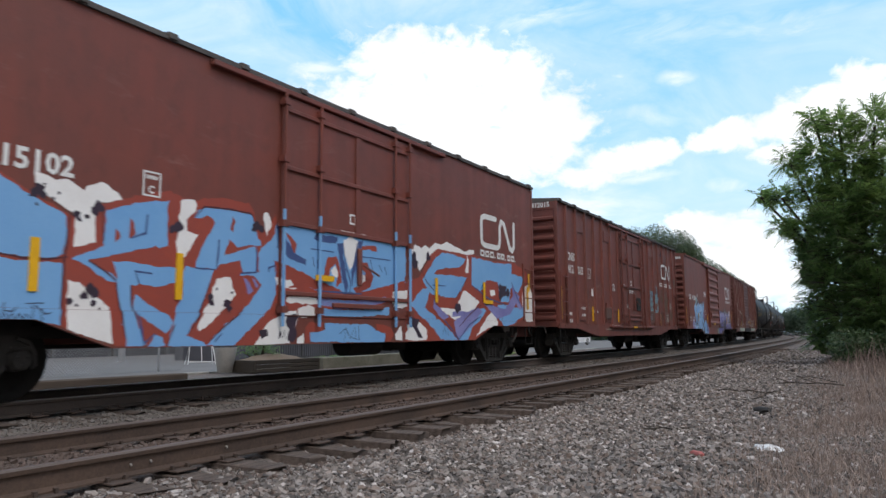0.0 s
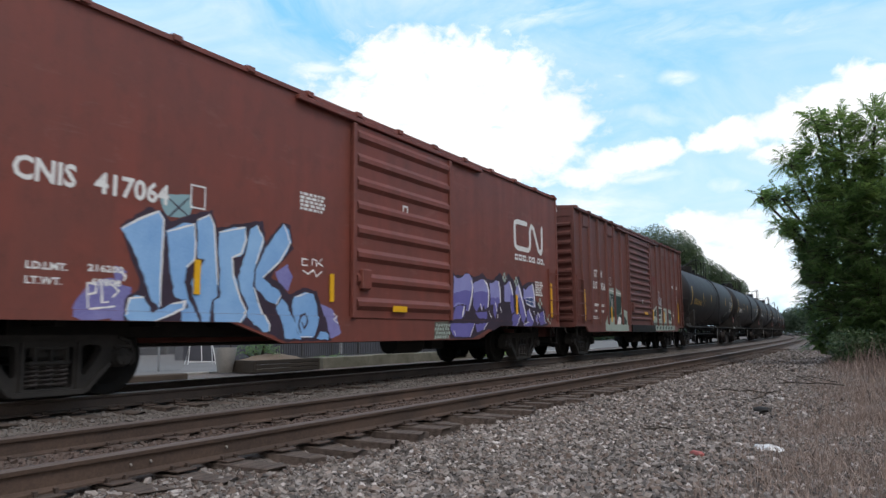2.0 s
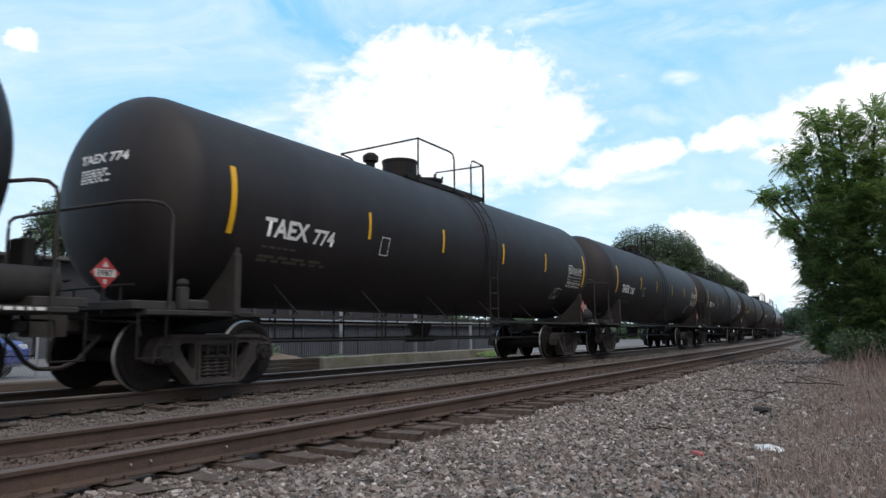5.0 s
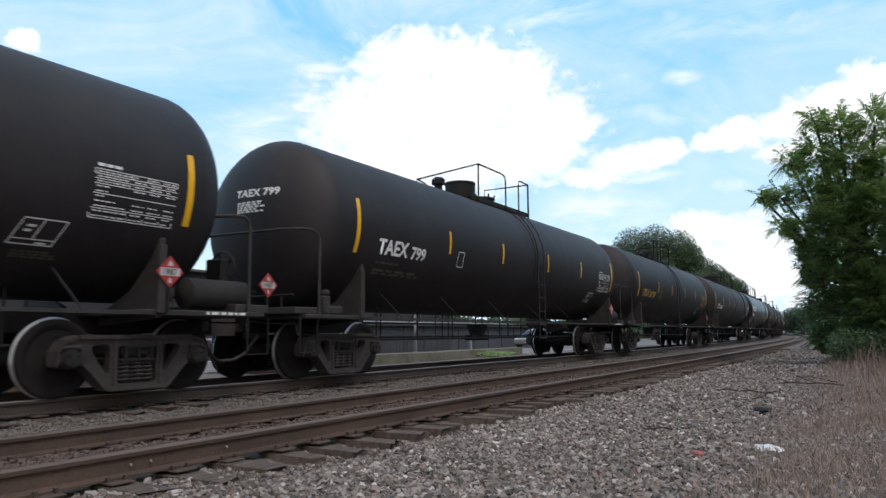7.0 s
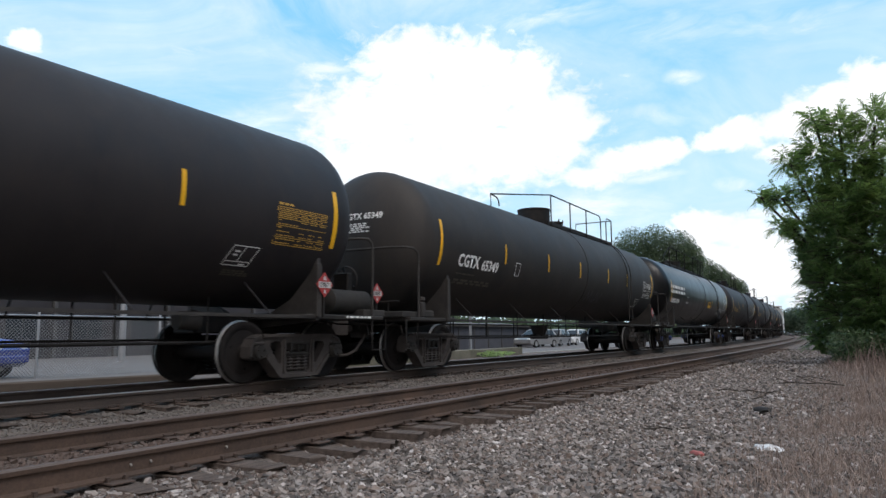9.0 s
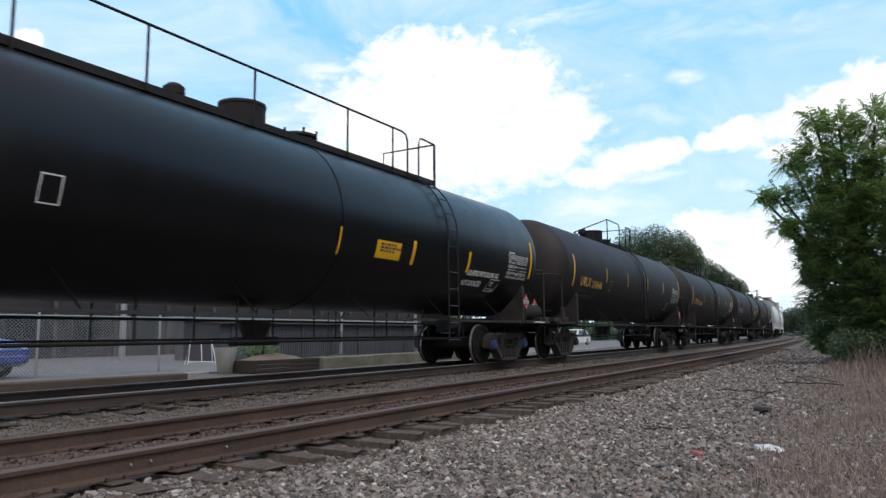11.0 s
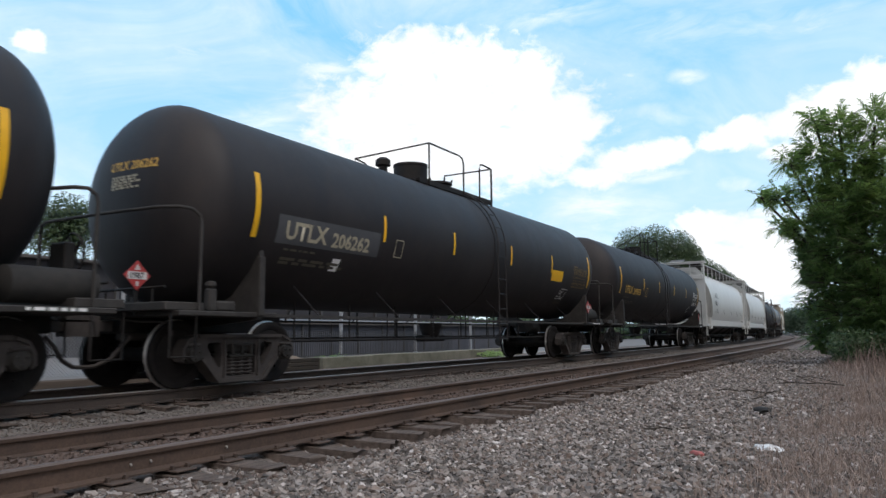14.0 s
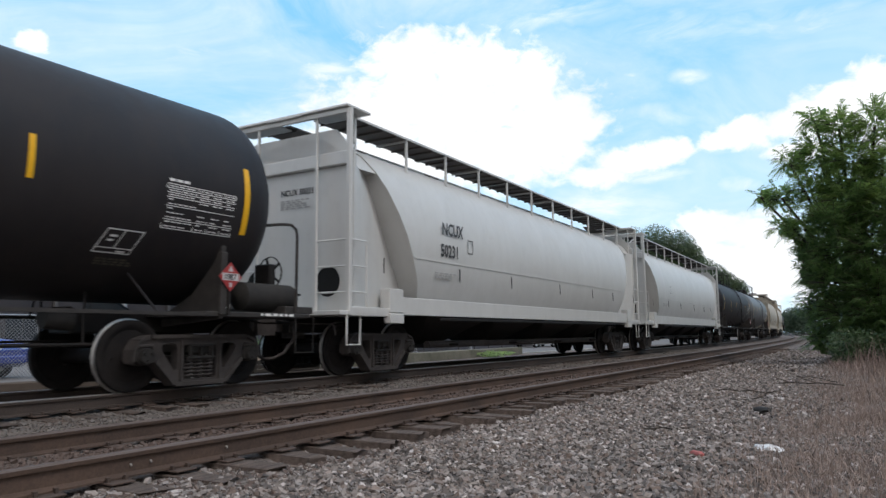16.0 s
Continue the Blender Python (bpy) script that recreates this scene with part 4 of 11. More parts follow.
    if spec.get("hoses"):
        f = Form()
        f.tube([(xm - 0.95, -0.1, tz - 0.03), (xm - 0.9, -0.1, tz + 0.1), (xm - 0.75, -0.1, tz + 0.15), (xm - 0.5, -0.1, tz + 0.1)], 0.03, 6)
        f.lathe([(-0.32, 0.0), (-0.32, 0.11), (-0.2, 0.13), (0.1, 0.1), (0.3, 0.1), (0.3, 0.0)], (xm - 0.4, -0.1, tz + 0.08), 'x', 12)
        f.box(xm + 0.4, xm + 0.75, -0.25, 0.2, tz - 0.04, tz + 0.13, 0.03)
        parts("valve", f, STEEL_BLACK, car)
    tz -= 0.07
    # ladder up the near and far side
    for side in (-1, 1):
        f = Form()
        xs = spec.get("ladder", 9.6) - h
        for x in (xs - 0.2, xs + 0.2):
            pts = [(x, side * 1.62, 0.55)] + [(x, side * (TANK_R + 0.09) * math.cos(t), TANK_Z + (TANK_R + 0.09) * math.sin(t)) for t in [radians(-8 + 11 * i) for i in range(8)]]
            f.tube(pts, 0.018, 5)
        for zz in (0.6, 0.95, 1.3, 1.65, 2.0):
            f.tube([(xs - 0.2, side * 1.63, zz), (xs + 0.2, side * 1.63, zz)], 0.014, 5)
        for t in [radians(-6 + 13 * i) for i in range(6)]:
            y, z = side * (TANK_R + 0.09) * math.cos(t), TANK_Z + (TANK_R + 0.09) * math.sin(t)
            f.tube([(xs - 0.2, y, z), (xs + 0.2, y, z)], 0.014, 5)
        f.bar((xs - 0.2, side * 1.62, 1.0), (xs - 0.5, side * 1.5, 1.0), 0.04, 0.04)
        part("side_ladder", f, paint, car)
    # reflectors along the side
    for i, (x, zlo, zhi) in enumerate(spec["stripes"]):
        w = 0.05 if zhi > 3.0 else 0.036
        part("reflector", tank_patch(x - w, x + w, zlo, zhi), YELLOW, car, "yellow reflective strip")
    # hazard placard diamonds at the ends
    for e in (-1, 1):
        for at in ((h - 2.15, -1.58) if e > 0 else (-h + 0.33, -0.8),):
            f = Form()
            c = (at[0], at[1], 1.52)
            f.add([(c[0], c[1], c[2] - 0.2), (c[0] + 0.2, c[1], c[2]), (c[0], c[1], c[2] + 0.2), (c[0] - 0.2, c[1], c[2]),
                   (c[0], c[1] + 0.012, c[2] - 0.2), (c[0] + 0.2, c[1] + 0.012, c[2]), (c[0], c[1] + 0.012, c[2] + 0.2), (c[0] - 0.2, c[1] + 0.012, c[2])],
                  [(0, 1, 2, 3), (7, 6, 5, 4), (0, 4, 5, 1), (1, 5, 6, 2), (2, 6, 7, 3), (3, 7, 4, 0)])
            pl = part("placard", f, PLACARD_RED, car, "red and white hazard placard")
            f = Form()
            f.add([(c[0] - 0.145, c[1] - 0.004, c[2] - 0.05), (c[0] + 0.145, c[1] - 0.004, c[2] - 0.05), (c[0] + 0.145, c[1] - 0.004, c[2] + 0.05), (c[0] - 0.145, c[1] - 0.004, c[2] + 0.05)], [(0, 1, 2, 3)])
            part("placard_panel", f, PLACARD_WHITE, pl)
            me = letters_mesh(spec.get("un", "1987"), 0.11, LETTER_DARK)
            part("lettering", me, None, pl, "", pose(c[0] - 0.125, c[1] - 0.007, c[2] - 0.038, 90, 0, 0))
            f = Form()
            f.add([(c[0], c[1] - 0.004, c[2] + 0.155), (c[0] - 0.045, c[1] - 0.004, c[2] + 0.075), (c[0] + 0.045, c[1] - 0.004, c[2] + 0.075)], [(0, 1, 2)])
            part("placard_symbol", f, PLACARD_WHITE, pl)
            f = Form()
            f.box(c[0] - 0.02, c[0] + 0.02, c[1] - 0.004, c[1] - 0.001, c[2] - 0.14, c[2] - 0.08)
            part("placard_symbol", f, PLACARD_WHITE, pl)
            f = Form()
            f.box(c[0] - 0.02, c[0] + 0.02, c[1] + 0.012, c[1] + 0.04, 1.0, 1.5)
            part("placard_post", f, STEEL_BLACK, car)
    mark, num = spec["mark"]
    ink = spec.get("ink", LETTER_YELLOW)
    panel = spec.get("panel", LETTER_WHITE)
    x = -h + 2.38
    if mark:
        part("lettering", wrap(fitted(mark, 0.98, 0.29, ink), x, 2.19), None, car, "painted lettering")
        part("lettering", wrap(fitted(num, 0.17 * len(num), 0.26, ink), x + 1.1, 2.17), None, car, "painted lettering")
        me = fitted(mark + " " + num, 0.95, 0.14, spec.get("head_ink", ink))
        for q in me.vertices:
            q.co = head_point(0.26 - q.co.x, 3.08 + max(q.co.y, q.co.z), body, hd)
        part("lettering", me, None, car, "painted lettering")
        f = bars_form(0.04, 0, 5, 0.6, 0.03, 0, 11)
        f.v = [tuple(head_point(0.24 - a, 3.0 + b, body, hd)) for a, _, b in f.v]
        part("small_print", f, ink, car, "rows of small worn print")
        f = tank_bars(x + 0.05, 2.06, 1, 0.9, 0.035, int(h * 100))
        part("small_print", f, spec.get("dim", DIM_PRINT), car, "rows of small worn print")
        part("small_print", tank_bars(x + 0.05, 1.93, 2, 1.7, 0.05, int(h * 91)), spec.get("dim", DIM_PRINT), car, "rows of small faded print")
    # capacity table near the rear: ruled rows and columns of small print
    x0, x1, z0, z1 = h - 3.17 + back, h - 2.05 + back, 2.1, 2.66
    t = TANK_R + 0.008
    rows = Form()
    rr = random.Random(int(h * 77) + len(num))

    def dash(a, b, c, d):
        rows.add([(a, 0, c), (b, 0, c), (b, 0, d), (a, 0, d)], [(0, 1, 2, 3)])
    cols = [x0, x0 + 0.48, x0 + 0.70, x0 + 0.93, x1]
    for i in range(10):
        zz = z0 + (z1 - z0) * (i + 0.5) / 10
        for a, b in zip(cols, cols[1:]):
            xa = a + 0.03
            while xa < b - 0.05 and (i not in (4, 5) or a == x0):
                w = rr.uniform(0.03, 0.09)
                dash(xa, min(xa + w, b - 0.02), zz - 0.008, zz + 0.007)
                xa += w + 0.02
                if rr.random() < 0.16:
                    break
    for i in (0, 2, 5, 7, 8, 9, 10):
        zz = z0 + (z1 - z0) * i / 10
        dash(x0, x1, zz - 0.005, zz + 0.005)
    for xa in cols:
        dash(xa - 0.007, xa + 0.007, z0, z1)
    for i in range(3):
        dash(x0 + 0.02 + 0.11 * i, x0 + 0.11 + 0.11 * i, z1 + 0.035, z1 + 0.07)
    rows.v = [(a, -t * math.cos(q), TANK_Z + t * math.sin(q)) for a, _, b in rows.v for q in [math.asin((b - TANK_Z) / TANK_R)]]
    part("data_panel", rows, panel, car, "ruled table of small print")["kind"] = "stuff"
    f = frame_form(h - 3.90 + back, h - 3.40 + back, -0.17, 0.17, 0.016, 0)
    for a, b, c, d in ((3.67, 3.655, -0.1, 0.15), (3.88, 3.42, -0.1, -0.085), (3.82, 3.72, 0.06, 0.09), (3.82, 3.74, 0.0, 0.03), (3.60, 3.48, -0.15, -0.125)):
        f.add([(h - a + back, 0, c), (h - b + back, 0, c), (h - b + back, 0, d), (h - a + back, 0, d)], [(0, 1, 2, 3)])
    f.v = [(a + 0.3 * b, -(TANK_R + 0.008) * math.cos(t), TANK_Z + (TANK_R + 0.008) * math.sin(t)) for a, _, b in f.v for t in [math.asin((1.87 - TANK_Z) / TANK_R) + b / TANK_R]]
    part("stencil_box", f, LETTER_WHITE, car)
    # small box stencil behind the number
    f = frame_form(-h + 5.3, -h + 5.56, -0.17, 0.17, 0.016, 0)
    f.v = [(a, -(TANK_R + 0.008) * math.cos(t), TANK_Z + (TANK_R + 0.008) * math.sin(t)) for a, _, b in f.v for t in [math.asin((2.33 - TANK_Z) / TANK_R) + b / TANK_R]]
    part("stencil_box", f, ink, car)
    # stencil rows under the panel and on the end platform's edge
    part("small_print", tank_bars(h - 3.85, 1.68, 3, 0.45, 0.03, int(h * 55)), spec.get("dim", DIM_PRINT), car, "rows of small faded print")
    part("small_print", bars_form(h - 1.5, 1.035, 1, 0.7, 0.035, -1.503, 37), LETTER_WHITE, car, "white bar of small print")
    if "extra" in spec:
        spec["extra"](car, h)
    running_gear(car, L, 1.92, spec.get("blue", False), False, 2.2)
    return car


DIM_PRINT = dull("faded_print", rgb(0.10, 0.085, 0.06), rgb(0.06, 0.055, 0.045), 12.0, 0.7)
PLACARD_RED = dull("placard_red", rgb(0.36, 0.035, 0.035), rgb(0.28, 0.04, 0.04), 9.0, 0.5)
PLACARD_WHITE = dull("placard_white", rgb(0.58, 0.57, 0.56), rgb(0.42, 0.4, 0.39), 9.0, 0.5)


# ---- covered hoppers ----
def hopper_car(spec):
    """A covered hopper with a curved side, sloped ends, roof walkway and end cages."""
    L = spec["length"]
    h = L / 2
    paint = spec["mat"]
    car = thing("covered_hopper", spec["label"], "hopper car", group="covered hoppers of the train")
    # cross-section: straight low side that bulges out, then curves in to the roof
    sec = [(-1.36, 1.40), (-1.50, 1.75), (-1.56, 2.2), (-1.57, 2.6), (-1.52, 3.0), (-1.42, 3.4), (-1.27, 3.75), (-1.05, 4.05), (-0.75, 4.25), (0.0, 4.38)]
    sec = sec + [(-y, z) for y, z in sec[-2::-1]]
    f = Form()
    n = len(sec)

    # the body's ends slope: low part shorter than the top
    def end_x(z):
        return h - 1.34 - max(0.0, 4.36 - z) * 0.53
    for e in (-1, 1):
        f.v += [(e * end_x(z), y, z) for y, z in sec]
    f.f += [(j, j + 1, n + j + 1, n + j) for j in range(n - 1)]
    f.f += [tuple(range(n)), tuple(range(n, 2 * n))[::-1], (0, n, 2 * n - 1, n - 1)]
    f.m += [0] * len(f.f)
    part("hopper_body", f, paint, car, "smooth curved-side hopper body")
    for e in (-1, 1):
        # thin flange round the body's end
        f = Form()
        v = []
        for y, z in sec:
            x = e * end_x(z)
            v += [(x + e * 0.012, y, z), (x + e * 0.012, y * 1.008, z + 0.008), (x - e * 0.03, y * 1.008, z + 0.008), (x - e * 0.03, y, z)]
        f.add(v, [(4 * i + k, 4 * i + (k + 1) % 4, 4 * i + 4 + (k + 1) % 4, 4 * i + 4 + k) for i in range(n - 1) for k in range(4)])
        part("end_flange", f, paint, car)
        # the hood between the end wall and the top of the body
        xe = e * (h - 0.80)
        f = Form()
        hood = [(y * 0.985, z) for y, z in [(-1.29, 3.72)] + [q for q in sec if q[1] > 3.73] + [(1.29, 3.72)]]
        m = len(hood)
        f.add([(xe, y, z) for y, z in hood] + [(e * (end_x(z) + 0.01), y, z) for y, z in hood],
              [(i, (i + 1) % m, m + (i + 1) % m, m + i) for i in range(m)] + [tuple(range(m))[::-1], tuple(range(m, 2 * m))])
        part("end_hood", f, paint, car)
        # upright end wall with its cross beam; dark discs paint in the shaded round holes
        f = Form()
        f.box(min(xe, xe - e * 0.06), max(xe, xe - e * 0.06), -1.42, 1.42, 1.13, 3.94, 0.006)
        f.box(min(xe, xe + e * 0.1), max(xe, xe + e * 0.1), -1.40, 1.40, 3.72, 3.97, 0.02)
        f.prism([(-1.40, 3.97), (-1.0, 4.42), (1.0, 4.42), (1.40, 3.97)], 'x', min(xe, xe - e * 0.06), max(xe, xe - e * 0.06))
        part("end_wall", f, paint, car)
        for side in (-1, 1):
            f = Form()
            lo, hi = e * end_x(1.40), e * end_x(3.72)
            f.add([(xe - e * 0.05, side * 1.40, 1.13), (xe - e * 0.05, side * 1.40, 3.74), (hi, side * 1.02, 3.74), (lo, side * 1.02, 1.40), (lo, side * 1.02, 1.13),
                   (xe - e * 0.05, side * 1.37, 1.13), (xe - e * 0.05, side * 1.37, 3.74), (hi, side * 0.99, 3.74), (lo, side * 0.99, 1.40), (lo, side * 0.99, 1.13)],
                  [(0, 1, 2, 3), (0, 3, 4), (8, 7, 6, 5), (9, 8, 5), (0, 5, 6, 1), (1, 6, 7, 2), (2, 7, 8, 3), (3, 8, 9, 4), (4, 9, 5, 0)])
            part("slope_side", f, paint, car)
            # jacking bracket at the front of the sill
            f = Form()
            xb = e * (h - 1.98)
            f.box(xb - 0.22, xb + 0.22, min(side * 1.30, side * 1.53), max(side * 1.30, side * 1.53), 1.12, 1.56, 0.012)
            f.box(xb - 0.24, xb + 0.2, min(side * 1.40, side * 1.56), max(side * 1.40, side * 1.56), 0.92, 1.1, 0.012)
            part("jacking_bracket", f, paint, car)
            f = Form()
            f.lathe([(0, 0.27), (e * 0.008, 0.27), (e * 0.008, 0.0)], (xe + e * 0.003, side * 0.86, 1.66), 'x', 28)
            part("end_opening_disc", f, HOLE_SHADE, car, "dark disc painted as a shaded round opening")
            # corner post, ladder, cage
            f = Form()
            xc = e * (h - 0.62)
            yc = side * 1.47
            f.box(xc - 0.045, xc + 0.045, yc - 0.045, yc + 0.045, 1.05, 4.72, 0.01)
            f.box(xc - 0.025, xc + 0.025, side * 0.72 - 0.025, side * 0.72 + 0.025, 1.1, 4.62, 0.008)
            parts("end_post", f, paint, car)
            f = Form()
            for zz in (1.45, 1.9, 2.36):
                f.tube([(xc, side * 0.72, zz), (xc, yc, zz), (xc - e * 0.5, yc, zz)], 0.018, 5)
            f.tube([(xc, side * 0.75, 1.1), (xc, side * 0.75, 2.3)], 0.018, 5)
            f.tube([(xc - e * 0.5, yc, 1.1), (xc - e * 0.5, yc, 2.3)], 0.018, 5)
            part("grab_rail", f, paint, car)
            f = Form()
            f.tube([(xc + e * 0.05, yc, 1.1), (xc + e * 0.05, yc, 0.55), (xc - e * 0.32, yc, 0.55), (xc - e * 0.32, yc, 1.1)], 0.022, 5)
            parts("stirrup", f, paint, car)
        f = Form()
        f.box(min(e * (h - 0.35), e * (h - 1.6)), max(e * (h - 0.35), e * (h - 1.6)), -1.5, 1.5, 1.05, 1.13, 0.01)
        part("end_platform", f, paint, car)
        f = Form()
        a, b = sorted((e * (h - 0.5), e * (h - 1.2)))
        f.box(a, b, -1.5, -0.42, 4.695, 4.74, 0.008)
        f.box(a, b, 0.42, 1.5, 4.695, 4.74, 0.008)
        f.bar((e * (h - 0.6), -1.45, 4.36), (e * (h - 0.95), -1.3, 4.16), 0.05, 0.03)
        f.bar((e * (h - 0.98), -1.3, 3.7), (e * (h - 0.98), -1.3, 4.7), 0.05, 0.03)
        f.box(min(e * (h - 0.5), e * (h - 0.56)), max(e * (h - 0.5), e * (h - 0.56)), -0.42, 0.42, 4.68, 4.74, 0.008)
        f.box(min(e * (h - 0.56), e * (h - 0.62)), max(e * (h - 0.56), e * (h - 0.62)), -1.47, 1.47, 4.60, 4.69, 0.008)
        parts("end_roof_deck", f, paint, car)
        f = Form()
        f.prism([(e * (h - 0.52), 4.745), (e * (h - 0.62), 4.77), (e * (h - 1.2), 4.92), (e * (h - 1.25), 4.90), (e * (h - 1.2), 4.88), (e * (h - 0.6), 4.73)], 'y', -0.4, 0.4)
        part("end_step", f, ROOF, car, "dark grating step on the end roof")
        f = Form()
        f.box(min(e * (h - 0.5), e * (h - 3.6)), max(e * (h - 0.5), e * (h - 3.6)), -0.24, 0.24, 0.76, 1.06, 0.02)
        part("stub_sill", f, STEEL_BLACK, car)
    # side sill, underside, outlet gates
    for side in (-1, 1):
        f = Form()
        y = side * 1.50
        f.box(-h + 2.2, h - 2.2, min(y, y - side * 0.06), max(y, y - side * 0.06), 1.08, 1.42, 0.01)
        for e in (-1, 1):
            f.box(min(e * (h - 0.6), e * (h - 2.2)), max(e * (h - 0.6), e * (h - 2.2)), min(y, y - side * 0.06), max(y, y - side * 0.06), 1.04, 1.2, 0.01)
        parts("side_sill", f, paint, car)
        f = Form()
        f.box(-h + 3.6, h - 3.6, min(y, y - side * 0.05), max(y, y - side * 0.05), 0.99, 1.05, 0.01)
        part("lower_rail", f, STEEL_BLACK, car)
    for i in range(4):
        x = (i - 1.5) * 3.1
        f = Form()
        f.add([(x - 1.45, -1.3, 1.1), (x + 1.45, -1.3, 1.1), (x + 1.45, 1.3, 1.1), (x - 1.45, 1.3, 1.1), (x - 0.4, -0.4, 0.5), (x + 0.4, -0.4, 0.5), (x + 0.4, 0.4, 0.5), (x - 0.4, 0.4, 0.5)],
              [(0, 1, 2, 3), (7, 6, 5, 4), (0, 4, 5, 1), (1, 5, 6, 2), (2, 6, 7, 3), (3, 7, 4, 0)])
        f.box(x - 0.5, x + 0.5, -0.6, 0.6, 0.42, 0.52, 0.02)
        f.tube([(x, -1.2, 0.5), (x, -0.5, 0.47)], 0.03, 6)
        part("outlet_gate", f, STEEL_BLACK, car)
    # roof walk with its upright guard
    f = Form()
    x1 = h - 1.0
    for side in (-1, 1):
        f.box(-x1, x1, min(side * 0.3, side * 1.08), max(side * 0.3, side * 1.08), 4.72, 4.75)
        for q in np.arange(-x1 + 0.2, x1, 0.47):
            f.box(q - 0.012, q + 0.012, min(side * 0.3, side * 1.08), max(side * 0.3, side * 1.08), 4.68, 4.72)
    part("roof_walkway", f, ROOF, car, "dark grating walkway along the roof")
    for side in (-1, 1):
        f = Form()
        f.box(-x1, x1, min(side * 1.06, side * 1.1), max(side * 1.06, side * 1.1), 4.72, 4.76)
        for x in np.arange(-h + 3.0, x1, 1.6):
            f.box(x - 0.022, x + 0.022, min(side * 1.04, side * 1.085), max(side * 1.04, side * 1.085), 4.03, 4.73)
            f.bar((x, side * 1.05, 4.70), (x, side * 0.3, 4.70), 0.04, 0.04)
        part("walkway_guard", f, paint, car)
    f = Form()
    f.tube([(-h + 4.0, -0.9, 0.5), (h - 4.2, -0.9, 0.5)], 0.08, 10)
    part("discharge_pipe", f, TRUCK, car)
    for side in (-1, 1):
        f = Form()
        f.bar((-end_x(2.2) + 0.03, side * 1.563, 2.2), (end_x(2.2) - 0.03, side * 1.563, 2.2), 0.012, 0.03)
        part("body_seam", f, paint, car)
    for i in range(5):
        f = Form()
        x = (i - 2) * 2.9
        f.box(x - 1.1, x + 1.1, -0.38, 0.38, 4.36, 4.46, 0.03)
        part("roof_hatch", f, paint, car)
    for x in (-h + 1.5, -h + 4.3, -h + 6.9, 0.6, 3.4, h - 4.0, h - 1.5):
        f = Form()
        f.bar((x, -1.575, 1.82), (x + 0.03, -1.555, 2.1), 0.025, 0.01)
        part("seam_mark", f, STEEL_BLACK, car)
    mark, num = spec["mark"]
    if mark:
        flat_text(mark, 0.36, LETTER_DARK, car, -h + 3.56, 2.78, -1.578, 0.85)
        flat_text(num, 0.36, LETTER_DARK, car, -h + 3.50, 2.32, -1.580, 0.85)
        me = letters_mesh(mark + " " + num, 0.16, LETTER_DARK, 0.9)
        part("lettering", me, None, car, "", pose(-h + 0.79, 0.3, 3.3, 90, 0, -90))
        f = bars_form(0, 0, 5, 0.7, 0.028, 0, 3)
        part("small_print", f, LETTER_GREY, car, "rows of small print", pose(-h + 0.79, 0.3, 3.22, 0, 0, -90))
    f = frame_form(-h + 4.66, -h + 4.90, 2.47, 2.77, 0.02, -1.577)
    part("stencil_box", f, LETTER_DARK, car)
    part("small_print", bars_form(-h + 3.3, 1.98, 3, 0.85, 0.035, -1.555, 5), LETTER_GREY, car, "rows of small print")
    running_gear(car, L, 2.15)
    return car


LETTER_GREY = dull("grey_lettering", rgb(0.3, 0.3, 0.29), rgb(0.38, 0.37, 0.36), 12.0, 0.6)
HOLE_SHADE = dull("painted_hole_shade", rgb(0.006, 0.006, 0.006), rgb(0.01, 0.01, 0.01), 5.0, 0.95)

# ---- ballast stones ----
BALLAST = None


def ballast_material():
    k = Nodes("ballast_stone")
    isl = k.node("ShaderNodeNewGeometry").outputs["Random Per Island"]
    fine = k.noise(60.0, 4.0, 0.6)
    col = k.mix(k.ramp(isl, 0.05, 0.85), rgb(0.074, 0.066, 0.061), rgb(0.35, 0.312, 0.288))
    col = k.mix(k.ramp(isl, 0.9, 0.97), col, rgb(0.6, 0.55, 0.52))
    brown = k.math('MULTIPLY', k.ramp(k.math('FRACT', k.math('MULTIPLY', isl, 17.3)), 0.72, 0.8), 0.6)
    col = k.mix(brown, col, rgb(0.2, 0.14, 0.11))
    col = k.mix(k.math('MULTIPLY', fine, 0.5), col, rgb(0.075, 0.064, 0.058))
    return k.surface(col, 0.9, 0.0, fine, 0.5, 0.006, 0.25)


